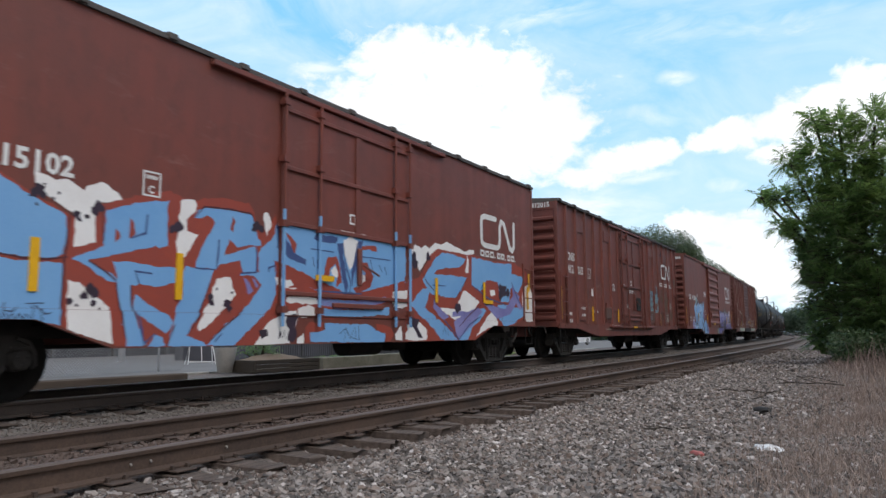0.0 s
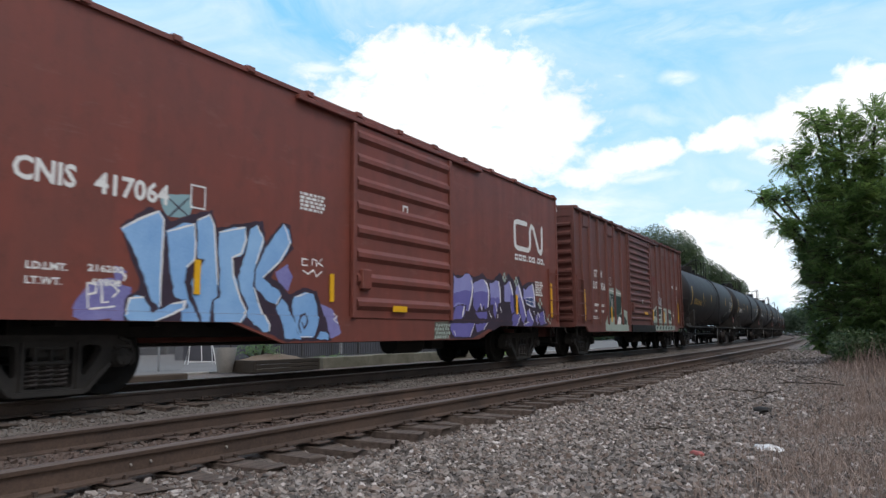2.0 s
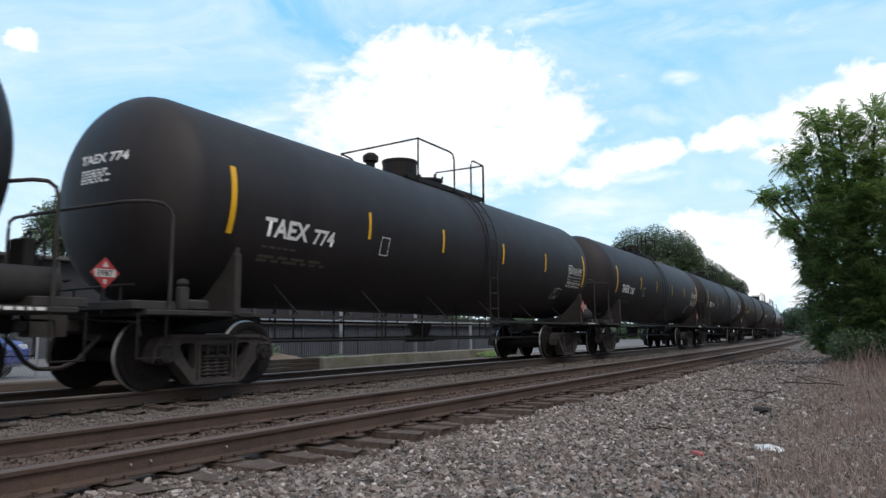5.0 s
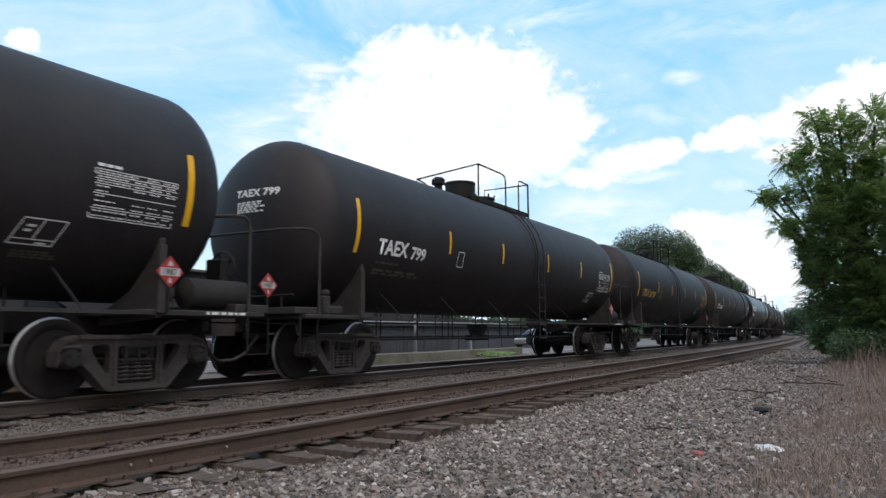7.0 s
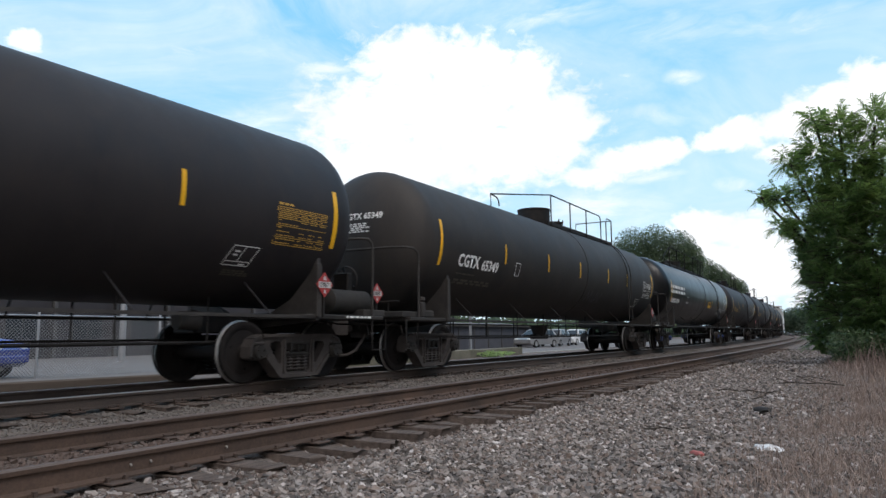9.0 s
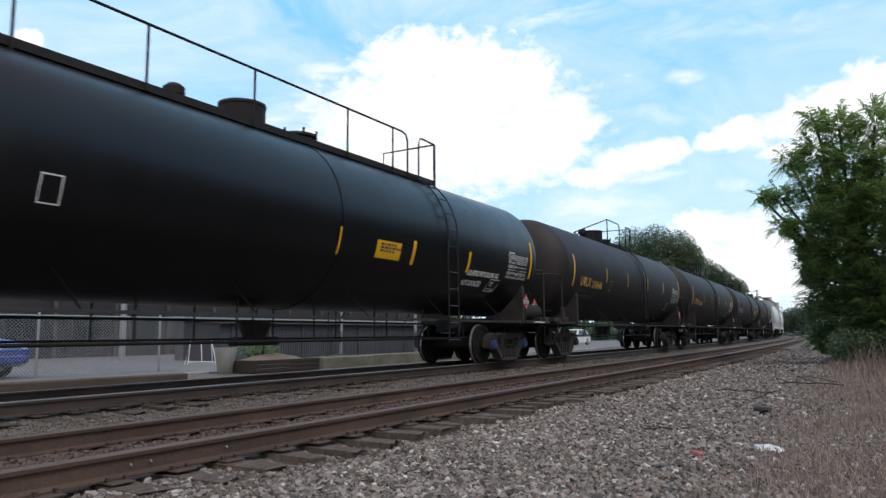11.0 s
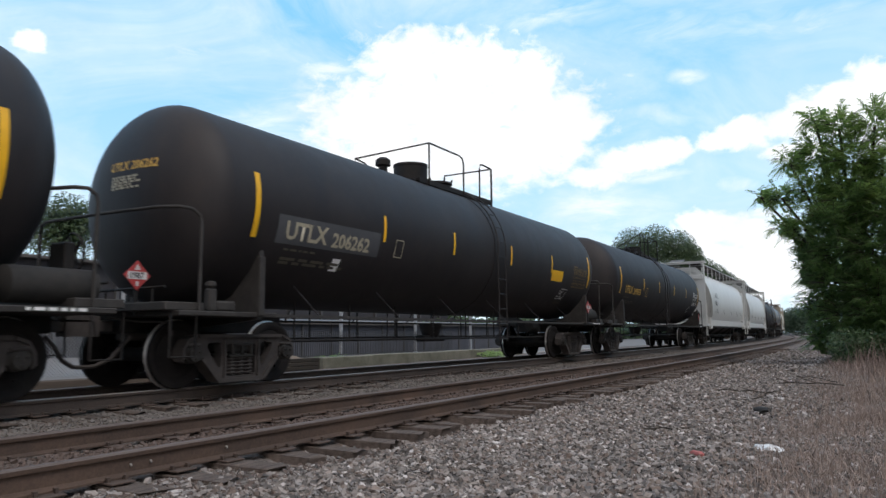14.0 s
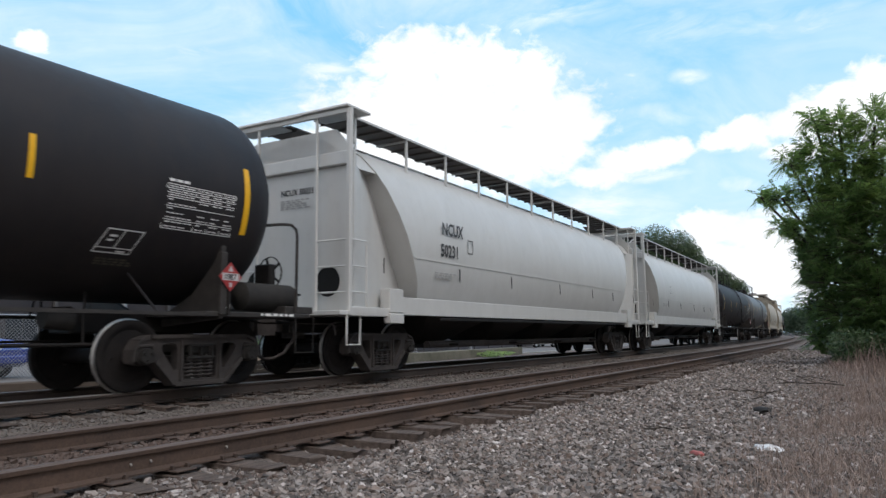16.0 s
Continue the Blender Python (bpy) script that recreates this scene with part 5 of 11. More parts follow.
def stones(name, zones, label, seed, material, skip=None):
    """Many small angular stones as one mesh. A zone: s from, s to, off from, off to, number, smallest and largest radius."""
    rs = np.random.RandomState(seed)
    base = np.array([(x, y, z) for x in (-1, 1) for y in (-1, 1) for z in (-1, 1)], dtype=float) * 0.72
    faces = np.array([(0, 1, 3), (0, 3, 2), (4, 6, 7), (4, 7, 5), (0, 4, 5), (0, 5, 1), (2, 3, 7), (2, 7, 6), (0, 2, 6), (0, 6, 4), (1, 5, 7), (1, 7, 3)])
    shapes = []
    for i in range(40):
        d = base * (0.7 + 0.45 * rs.rand(len(base), 1)) + (rs.rand(len(base), 3) - 0.5) * 0.75
        d *= np.array([1.0, 0.6 + 0.4 * rs.rand(), 0.45 + 0.35 * rs.rand()])
        shapes.append(d)
    shapes = np.array(shapes)
    allv = []
    for s0, s1, o0, o1, n, r0, r1 in zones:
        s = s0 + (s1 - s0) * rs.rand(n)
        o = o0 + (o1 - o0) * rs.rand(n)
        if skip is not None:
            keep = ~skip(s, o)
            s, o = s[keep], o[keep]
        n = len(s)
        z = np.array([ground_height(a, b) for a, b in zip(s, o)])
        r = r0 + (r1 - r0) * rs.rand(n) ** 1.8
        th = s / RADIUS
        c = np.stack([(RADIUS - o) * np.sin(th), RADIUS - (RADIUS - o) * np.cos(th), z + r * (0.0 + 0.5 * rs.rand(n))], 1)
        a, b, g = rs.rand(3, n) * 2 * np.pi
        a = (a - np.pi) * 0.22
        b = (b - np.pi) * 0.22
        v = shapes[rs.randint(0, len(shapes), n)] * r[:, None, None]
        x, y, zz = v[..., 0], v[..., 1], v[..., 2]
        y, zz = y * np.cos(a)[:, None] - zz * np.sin(a)[:, None], y * np.sin(a)[:, None] + zz * np.cos(a)[:, None]
        x, zz = x * np.cos(b)[:, None] + zz * np.sin(b)[:, None], -x * np.sin(b)[:, None] + zz * np.cos(b)[:, None]
        x, y = x * np.cos(g)[:, None] - y * np.sin(g)[:, None], x * np.sin(g)[:, None] + y * np.cos(g)[:, None]
        allv.append(np.stack([x, y, zz], -1) + c[:, None, :])
    v = np.concatenate(allv)
    n, k = v.shape[0], v.shape[1]
    f = (faces[None] + (np.arange(n) * k)[:, None, None]).reshape(-1, 3)
    return stuff_mesh(name, v.reshape(-1, 3), f, material, label, "ballast")


def stuff_mesh(name, v, f, material, label, category, parent=None):
    """One joined mesh from arrays of vertices and equal-sided faces."""
    me = bpy.data.meshes.new(name)
    me.vertices.add(len(v))
    me.vertices.foreach_set("co", np.asarray(v, dtype=np.float32).ravel())
    k = f.shape[1]
    me.loops.add(f.size)
    me.loops.foreach_set("vertex_index", f.astype(np.int32).ravel())
    me.polygons.add(len(f))
    me.polygons.foreach_set("loop_start", np.arange(0, f.size, k, dtype=np.int32))
    me.polygons.foreach_set("use_smooth", np.zeros(len(f), dtype=bool))
    me.update(calc_edges=True)
    me.materials.append(material)
    ob = new(name, me)
    if parent is not None:
        ob.parent = parent
        return ob
    return tagged(ob, label, category, "", "stuff")


def on_tie(s, o):
    bare = (o > -1.5) & (o < -0.8) & (s > 4.2) & (np.sin(s * 91.0 + o * 57.0) > -0.1)
    near = bare & (np.sin(s * 37.0 + o * 23.0) > -0.2) | (np.abs(o) < 1.18) & (np.abs((s - 0.6 + 0.2475) % 0.495 - 0.2475) < 0.14)
    rail = np.abs(np.abs(o) - GAUGE / 2) < 0.10
    far = (np.abs(o - SPACING) < 1.36) & (np.abs((s - 0.6 + 0.2475) % 0.495 - 0.2475) < 0.14)
    rail2 = np.abs(np.abs(o - SPACING) - GAUGE / 2) < 0.10
    return near | rail | far | rail2


def on_bed(s, o):
    """Stones between the rails hide about half of each tie."""
    return on_tie(s, o) & (np.sin(s * 53.0 + o * 31.0) > 0.1)


# ---- dry grass and weeds ----
def straw_material(name, a, b):
    k = Nodes(name)
    isl = k.node("ShaderNodeNewGeometry").outputs["Random Per Island"]
    return k.surface(k.mix(isl, a, b), 0.85, 0.0, None, 0, 0, 0.2)


def blades(name, zones, label, seed, material):
    """Thin bent blades. A zone: s from, s to, off from, off to, number, least and most height, width."""
    rs = np.random.RandomState(seed)
    vs, fs, base = [], [], 0
    for s0, s1, o0, o1, n, h0, h1, wd in zones:
        s = s0 + (s1 - s0) * rs.rand(n)
        o = o0 + (o1 - o0) * rs.rand(n)
        clump = np.array([noise.noise(Vector((a * 0.7, b * 0.7, 8.0))) + 0.6 * noise.noise(Vector((a * 3.1, b * 3.1, 2.0))) for a, b in zip(s, o)])
        edge = (o1 - o) / 1.1
        keep = (clump > rs.uniform(-0.9, 0.35, n)) & (rs.rand(n) < edge + 0.1)
        s, o, clump = s[keep], o[keep], clump[keep]
        n = len(s)
        z = np.array([ground_height(a, b) for a, b in zip(s, o)]) - 0.01
        hh = (h0 + (h1 - h0) * rs.rand(n) ** 1.6) * (0.7 + 0.6 * np.clip(clump + 0.5, 0, 1))
        th = s / RADIUS
        p = np.stack([(RADIUS - o) * np.sin(th), RADIUS - (RADIUS - o) * np.cos(th), z], 1)
        az = rs.rand(n) * 2 * np.pi
        lean = rs.rand(n) * 0.55
        d = np.stack([np.cos(az) * lean, np.sin(az) * lean, np.ones(n)], 1)
        face = rs.rand(n) * np.pi
        w = np.stack([np.cos(face), np.sin(face), np.zeros(n)], 1) * (wd * (0.6 + 0.8 * rs.rand(n)))[:, None]
        mid = p + d * (hh * 0.55)[:, None]
        tip = p + d * hh[:, None] + np.stack([np.cos(az), np.sin(az), -0.4 * np.ones(n)], 1) * (hh * lean * 0.5)[:, None]
        v = np.stack([p - w, p + w, mid + w * 0.8, mid - w * 0.8, tip + w * 0.15, tip - w * 0.15], 1)
        f = np.array([[0, 1, 2, 3], [3, 2, 4, 5]])
        vs.append(v.reshape(-1, 3))
        fs.append((f[None] + (np.arange(n) * 6)[:, None, None] + base).reshape(-1, 4))
        base += n * 6
    return stuff_mesh(name, np.concatenate(vs), np.concatenate(fs), material, label, "dry grass")


# ---- trees ----
BARK = dull("bark", rgb(0.075, 0.058, 0.045), rgb(0.04, 0.032, 0.026), 4.0, 0.95, 25.0, 0.9, 0.0, (3, 3, 0.6), 0.02)


def leaf_material(name, a, b, rough=0.42):
    k = Nodes(name)
    isl = k.node("ShaderNodeNewGeometry").outputs["Random Per Island"]
    big = k.noise(0.6, 3.0, 0.6)
    col = k.mix(k.math('MULTIPLY_ADD', isl, 0.6, k.math('MULTIPLY', big, 0.5)), a, b)
    p = k.node("ShaderNodeBsdfPrincipled")
    k.put(p.inputs["Base Color"], col)
    k.put(p.inputs["Roughness"], rough)
    t = k.node("ShaderNodeBsdfTranslucent", Color=col)
    m = k.node("ShaderNodeMixShader", Fac=0.45)
    k.t.links.new(p.outputs[0], m.inputs[1])
    k.t.links.new(t.outputs[0], m.inputs[2])
    k.t.links.new(m.outputs[0], k.out.inputs[0])
    return k.mat


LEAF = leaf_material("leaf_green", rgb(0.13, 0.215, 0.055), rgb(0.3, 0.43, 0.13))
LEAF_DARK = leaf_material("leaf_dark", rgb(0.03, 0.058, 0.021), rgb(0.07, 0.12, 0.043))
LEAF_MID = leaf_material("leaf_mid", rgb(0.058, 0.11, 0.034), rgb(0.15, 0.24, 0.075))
LEAF_FAR = leaf_material("leaf_far", rgb(0.05, 0.08, 0.038), rgb(0.1, 0.145, 0.065))


def limbs(form, p, d, length, r, depth, rnd, tips, bend=0.5):
    """A tapered limb that forks; collects the twig ends."""
    pts, q, dd = [Vector(p)], Vector(p), Vector(d).normalized()
    for i in range(4):
        dd = (dd + Vector((rnd.uniform(-1, 1), rnd.uniform(-1, 1), rnd.uniform(-0.4, 0.7))) * 0.16 * bend * 2).normalized()
        q = q + dd * length / 4
        pts.append(q.copy())
    n = 6 if depth > 1 else 4
    rings = []
    for i, c in enumerate(pts):
        rr = r * (1 - 0.5 * i / 4)
        a = dd.orthogonal().normalized()
        b = dd.cross(a)
        rings += [c + (a * math.cos(2 * math.pi * j / n) + b * math.sin(2 * math.pi * j / n)) * rr for j in range(n)]
    form.add(rings, [(i * n + j, i * n + (j + 1) % n, (i + 1) * n + (j + 1) % n, (i + 1) * n + j) for i in range(4) for j in range(n)])
    if depth == 0:
        tips.append((pts[-1], dd))
        tips.append((pts[2], dd))
        return
    for i in range(rnd.choice((2, 3, 3))):
        k = rnd.choice((2, 3, 4))
        out = (dd + Vector((rnd.uniform(-1, 1), rnd.uniform(-1, 1), rnd.uniform(-0.5, 0.8))) * 0.8).normalized()
        limbs(form, pts[k], out, length * rnd.uniform(0.55, 0.8), r * 0.5, depth - 1, rnd, tips, bend)


def frond_leaves(tips, rnd, droop):
    """Feathered leaves: at each tip (place, direction, length) a drooping stalk with pairs of leaflets."""
    v, f = [], []
    for o, ax, L in tips:
        L *= rnd.uniform(0.7, 1.2)
        side = ax.cross(Vector((0, 0, 1)))
        if side.length < 0.1:
            side = Vector((1, 0, 0))
        side = (side.normalized() + Vector((0, 0, rnd.uniform(-0.6, 0.6)))).normalized()
        for j in range(6):
            t = (j + 1) / 6
            c = o + ax * L * t + Vector((0, 0, -droop * L * t * t))
            ll = L * 0.3 * (1 - 0.4 * t)
            for sg in (-1, 1):
                e = c + side * sg * ll + ax * ll * 0.4 + Vector((0, 0, -0.3 * ll))
                w = ax * ll * 0.27
                k = len(v)
                v += [c, (c + e) / 2 + w, e, (c + e) / 2 - w]
                f.append((k, k + 1, k + 2, k + 3))
    return np.array([tuple(q) for q in v]), np.array(f)


def crown_leaves(lobes, rnd, count, size):
    """Leaf sprays spread through and over a set of lobes (centre, radii)."""
    v, f = [], []
    for _ in range(count):
        c, r = rnd.choice(lobes)
        d = Vector((rnd.gauss(0, 1), rnd.gauss(0, 1), rnd.gauss(0, 1))).normalized()
        k = rnd.uniform(0.55, 1.08) if rnd.random() < 0.8 else rnd.uniform(0.2, 0.6)
        p = Vector((c[0] + d.x * r[0] * k, c[1] + d.y * r[1] * k, c[2] + d.z * r[2] * k))
        a = Vector((rnd.gauss(0, 1), rnd.gauss(0, 1), rnd.gauss(0, 0.7))).normalized()
        b = a.orthogonal().normalized()
        s = size * rnd.uniform(0.5, 1.3)
        n = len(v)
        v += [p - a * s, p + b * s * 0.45, p + a * s, p - b * s * 0.45]
        f.append((n, n + 1, n + 2, n + 3))
    return np.array([tuple(q) for q in v]), np.array(f)


def feather_tree(x, y, z, lobes, seed, label, sprays, size, mat, dark, fill):
    """A tree whose limbs reach into lobes (x, y, z, radius), hung with sprays of feathered leaves over a dim inner crown."""
    rnd = random.Random(seed)
    tree = thing("tree", label, "tree", pose(x, y, z))
    f, tips = Form(), []
    f.tube([(0, 0, -0.2), (0.05, 0.1, 1.5), (0.0, 0.2, 3.0)], 0.16, 8)
    total = sum(q[3] ** 2 for q in lobes)
    for a, b, c, r in lobes:
        f.tube([(0, 0.1, min(2.4, c * 0.5)), (a * 0.4 + 0.25, b * 0.45, 1.2 + c * 0.45), (a + 0.2, b, c)], 0.045, 6)
        for _ in range(max(5, int(sprays * r * r / total))):
            d = Vector((rnd.gauss(-0.25, 1), rnd.gauss(0.3, 1), rnd.gauss(0.1, 0.8))).normalized()
            p = Vector((a, b, c)) + d * r * 0.3
            q = Vector((a, b, c)) + d * r * rnd.uniform(0.8, 1.12) + Vector((0, 0, 0.1 * r))
            f.tube([p, (p + q) / 2 + Vector((0, 0, 0.05)), q], 0.009, 4)
            n = max(4, int((q - p).length / (size * 0.16)))
            side = d.cross(Vector((0, 0, 1)))
            side = side.normalized() if side.length > 0.1 else Vector((0, 1, 0))
            for i in range(n):
                t = (i + 0.5) / n
                turn = (side * (1 if i % 2 else -1) * rnd.uniform(0.4, 1.1) + d * 0.9 + Vector((0, 0, rnd.uniform(-0.35, 0.3)))).normalized()
                tips.append((p.lerp(q, t), turn, size * (1.05 - 0.4 * t)))
            tips.append((q, d, size * 0.6))
    part("trunk", f, BARK, tree, "brown trunk with thin limbs")
    v, q = frond_leaves(tips, rnd, 0.4)
    stuff_mesh("crown", v, q, mat, "", "", tree)
    v, q = crown_leaves([((a + 0.45, b - 0.15, c), (r * 0.75, r * 0.8, r * 0.8)) for a, b, c, r in lobes], rnd, fill, 0.12)
    stuff_mesh("inner_crown", v, q, dark, "", "", tree)
    return tree


def round_tree(x, y, z, lobes, seed, count, size, label, mat, trunk=0.3):
    rnd = random.Random(seed)
    tree = thing("tree", label, "tree", pose(x, y, z))
    f = Form()
    top = max(c[2] for c, r in lobes)
    f.lathe([(-0.2, trunk * 1.3), (top * 0.3, trunk), (top * 0.7, trunk * 0.6), (top, 0.05)], (0, 0, 0), 'z', 10)
    for c, r in lobes:
        f.tube([(0, 0, top * 0.35), tuple(0.6 * np.array(c) + np.array((0, 0, top * 0.1))), c], trunk * 0.3, 6)
    part("trunk", f, BARK, tree, "brown trunk and limbs")
    v, q = crown_leaves(lobes, rnd, count, size)
    stuff_mesh("crown", v, q, mat, "", "", tree)
    return tree


def bush(x, y, z, w, h, seed, count, size, label, mat):
    rnd = random.Random(seed)
    b = thing("bush", label, "bush", pose(x, y, z))
    lobes = [((rnd.uniform(-0.5, 0.5) * w, rnd.uniform(-0.5, 0.5) * w, h * rnd.uniform(0.25, 0.7)), (w * rnd.uniform(0.25, 0.45), w * rnd.uniform(0.25, 0.45), h * rnd.uniform(0.22, 0.4))) for _ in range(7)]
    f = Form()
    for c, r in lobes:
        f.tube([(0, 0, -0.1), (c[0] * 0.5, c[1] * 0.5, c[2] * 0.4), c], 0.03, 5)
    part("stem", f, BARK, b)
    v, q = crown_leaves(lobes, rnd, count, size)
    stuff_mesh("foliage", v, q, mat, "", "", b)
    return b


# ---- sky backdrop with drifting cloud ----
def cloud_material():
    """Blue sky, ragged white cumulus and thin streaked veils, in degrees of azimuth and height."""
    k = Nodes("cloudy_sky")
    uv = k.t.nodes.new("ShaderNodeUVMap").outputs[0]

    def field(scale, detail, rough, stretch, distort=0.0):
        mp = k.node("ShaderNodeMapping", Vector=uv)
        mp.inputs["Scale"].default_value = stretch
        return k.node("ShaderNodeTexNoise", Vector=mp.outputs[0], Scale=scale, Detail=detail, Roughness=rough, Distortion=distort)
    wob = field(0.22, 6.0, 0.6, (1.0, 1.0, 1.0))
    sub = k.node("ShaderNodeVectorMath")
    sub.operation = 'SUBTRACT'
    k.put(sub.inputs[0], wob.outputs["Color"])
    sub.inputs[1].default_value = (0.5, 0.5, 0.5)
    scl = k.node("ShaderNodeVectorMath")
    scl.operation = 'SCALE'
    k.put(scl.inputs[0], sub.outputs[0])
    scl.inputs["Scale"].default_value = 1.8
    add = k.node("ShaderNodeVectorMath")
    k.put(add.inputs[0], uv)
    k.put(add.inputs[1], scl.outputs[0])
    thick = thin = None
    for az, el, ra, re, dense in CLOUDS:
        m = k.node("ShaderNodeVectorMath")
        m.operation = 'SUBTRACT'
        k.put(m.inputs[0], add.outputs[0])
        m.inputs[1].default_value = (az, el, 0)
        d = k.node("ShaderNodeVectorMath")
        d.operation = 'DIVIDE'
        k.put(d.inputs[0], m.outputs[0])
        d.inputs[1].default_value = (ra, re, 1)
        ln = k.node("ShaderNodeVectorMath")
        ln.operation = 'LENGTH'
        k.put(ln.inputs[0], d.outputs[0])
        if dense > 0.85:
            v = k.math('SUBTRACT', 1.0, ln.outputs["Value"])
            thick = v if thick is None else k.math('MAXIMUM', thick, v)
        else:
            mr = k.node("ShaderNodeMapRange", Value=ln.outputs["Value"])
            mr.interpolation_type = 'SMOOTHSTEP'
            mr.inputs[1].default_value, mr.inputs[2].default_value, mr.inputs[3].default_value, mr.inputs[4].default_value = 0.2, 1.9, dense, 0.0
            thin = mr.outputs[0] if thin is None else k.math('MAXIMUM', thin, mr.outputs[0])
    puff = field(0.6, 7.0, 0.6, (0.8, 1.15, 1.0), 0.3).outputs[0]
    edge = k.math('ADD', thick, k.math('MULTIPLY', k.math('SUBTRACT', puff, 0.5), 2.2))
    body = k.node("ShaderNodeMapRange", Value=edge)
    body.interpolation_type = 'SMOOTHSTEP'
    body.inputs[1].default_value, body.inputs[2].default_value = -0.62, 0.38
    wisp = k.ramp(field(0.35, 8.0, 0.62, (0.45, 1.3, 1.0), 0.8).outputs[0], 0.30, 0.66)
    streak = k.math('MULTIPLY', k.math('MULTIPLY', thin, 1.1), wisp)
    veil = k.math('MULTIPLY', k.ramp(field(0.07, 7.0, 0.62, (0.8, 1.5, 1.0), 0.8).outputs[0], 0.38, 0.76), 0.62)
    total = k.math('MAXIMUM', body.outputs[0], k.math('MAXIMUM', streak, veil), clamp=True)
    sep = k.node("ShaderNodeSeparateXYZ", Vector=uv).outputs
    low = k.node("ShaderNodeMapRange", Value=sep[1])
    low.inputs[1].default_value, low.inputs[2].default_value = 0.0, 24.0
    blue = k.mix(low.outputs[0], rgb(0.62, 0.85, 1.0), rgb(0.25, 0.59, 0.97))
    white = k.mix(k.ramp(field(0.16, 8.0, 0.6, (0.8, 1.2, 1.0)).outputs[0], 0.32, 0.62), rgb(0.84, 0.89, 0.95), rgb(1.07, 1.07, 1.08))
    e = k.node("ShaderNodeEmission", Color=k.mix(total, blue, white), Strength=0.93)
    k.t.links.new(e.outputs[0], k.out.inputs[0])
    return k.mat


# lobes of cloud: azimuth, height, half width, half height in degrees, and thickness
CLOUDS = [(34.4, 21.8, 4.0, 2.4, 1), (29.7, 21.1, 5.3, 2.4, 1), (25.2, 19.9, 3.8, 2.4, 1), (31.6, 18.3, 8.9, 3.5, 1), (37.7, 17.2, 5.2, 2.6, 0.95), (23.1, 17.0, 4.1, 2.6, 1),
          (20.9, 16.2, 2.1, 1.1, 1), (23.2, 14.7, 3.2, 1.8, 1), (27.9, 14.7, 7.0, 2.7, 1), (35.4, 13.8, 7.1, 2.7, 0.95), (41.3, 20.9, 2.6, 0.7, 0.75), (41.9, 18.5, 3.7, 1.8, 0.75),
          (44.6, 15.4, 5.0, 2.6, 0.7), (19.2, 12.5, 2.5, 0.8, 1), (16.5, 13.3, 2.6, 1.1, 1), (13.9, 14.0, 1.9, 1.0, 1), (12.8, 14.2, 1.0, 0.7, 1), (16.1, 12.1, 3.4, 0.6, 0.8),
          (9.9, 14.4, 1.3, 0.7, 1), (8.0, 14.7, 1.9, 1.0, 1), (5.2, 15.3, 1.5, 1.0, 1), (3.7, 15.1, 1.8, 1.6, 1), (-0.7, 16.5, 2.3, 1.6, 1), (1.5, 15.4, 2.1, 1.9, 1),
          (-1.2, 14.2, 1.9, 3.0, 1), (8.5, 13.8, 2.8, 0.4, 0.8), (4.6, 13.2, 2.2, 0.8, 0.9), (11.6, 8.3, 2.0, 0.8, 0.9), (8.8, 7.5, 3.4, 1.5, 1), (10.6, 5.1, 4.3, 2.1, 1),
          (6.7, 4.5, 3.0, 2.5, 1), (8.6, 11.1, 1.2, 0.5, 0.75), (15.8, 9.2, 2.6, 1.4, 0.6), (19.3, 9.9, 3.5, 1.7, 0.75), (63.5, 20.4, 1.2, 0.7, 0.9), (61.2, 21.2, 0.9, 0.4, 0.7),
          (53.4, 21.5, 4.2, 1.1, 0.5), (59.3, 19.7, 4.3, 0.6, 0.4), (11.9, 19.5, 1.4, 0.5, 0.65), (16.4, 20.1, 0.6, 0.3, 0.6), (4.6, 19.8, 1.5, 0.4, 0.5),
          (23.4, 24.9, 7.8, 0.9, 0.5), (12.1, 23.0, 6.9, 1.1, 0.45), (4.0, 22.0, 4.7, 0.9, 0.5), (53.5, 24.1, 8.7, 0.5, 0.45), (13.7, 16.9, 3.8, 0.7, 0.45)]


def sky_backdrop():
    rad = 3200.0
    f = Form()
    azs = [-75 + 5 * i for i in range(45)]
    els = [-3, 0, 3, 6, 10, 14, 18, 22, 27, 33, 40, 50, 60]
    uv = []
    for a in azs:
        for e in els:
            f.v.append((rad * math.cos(radians(a)) * math.cos(radians(e)), rad * math.sin(radians(a)) * math.cos(radians(e)), rad * math.sin(radians(e))))
            uv.append((a, e))
    n = len(els)
    f.f = [(i * n + j, i * n + j + 1, (i + 1) * n + j + 1, (i + 1) * n + j) for i in range(len(azs) - 1) for j in range(n - 1)]
    f.m = [0] * len(f.f)
    me = f.mesh("sky_backdrop", [cloud_material()])
    layer = me.uv_layers.new(name="degrees")
    for loop in me.loops:
        layer.data[loop.index].uv = uv[loop.vertex_index]
    ob = thing("sky_backdrop", "bright blue sky with white drifting clouds", "sky", form=me, kind="structure")
    ob.matrix_basis = pose(EYE[0], EYE[1], 0)
    return ob

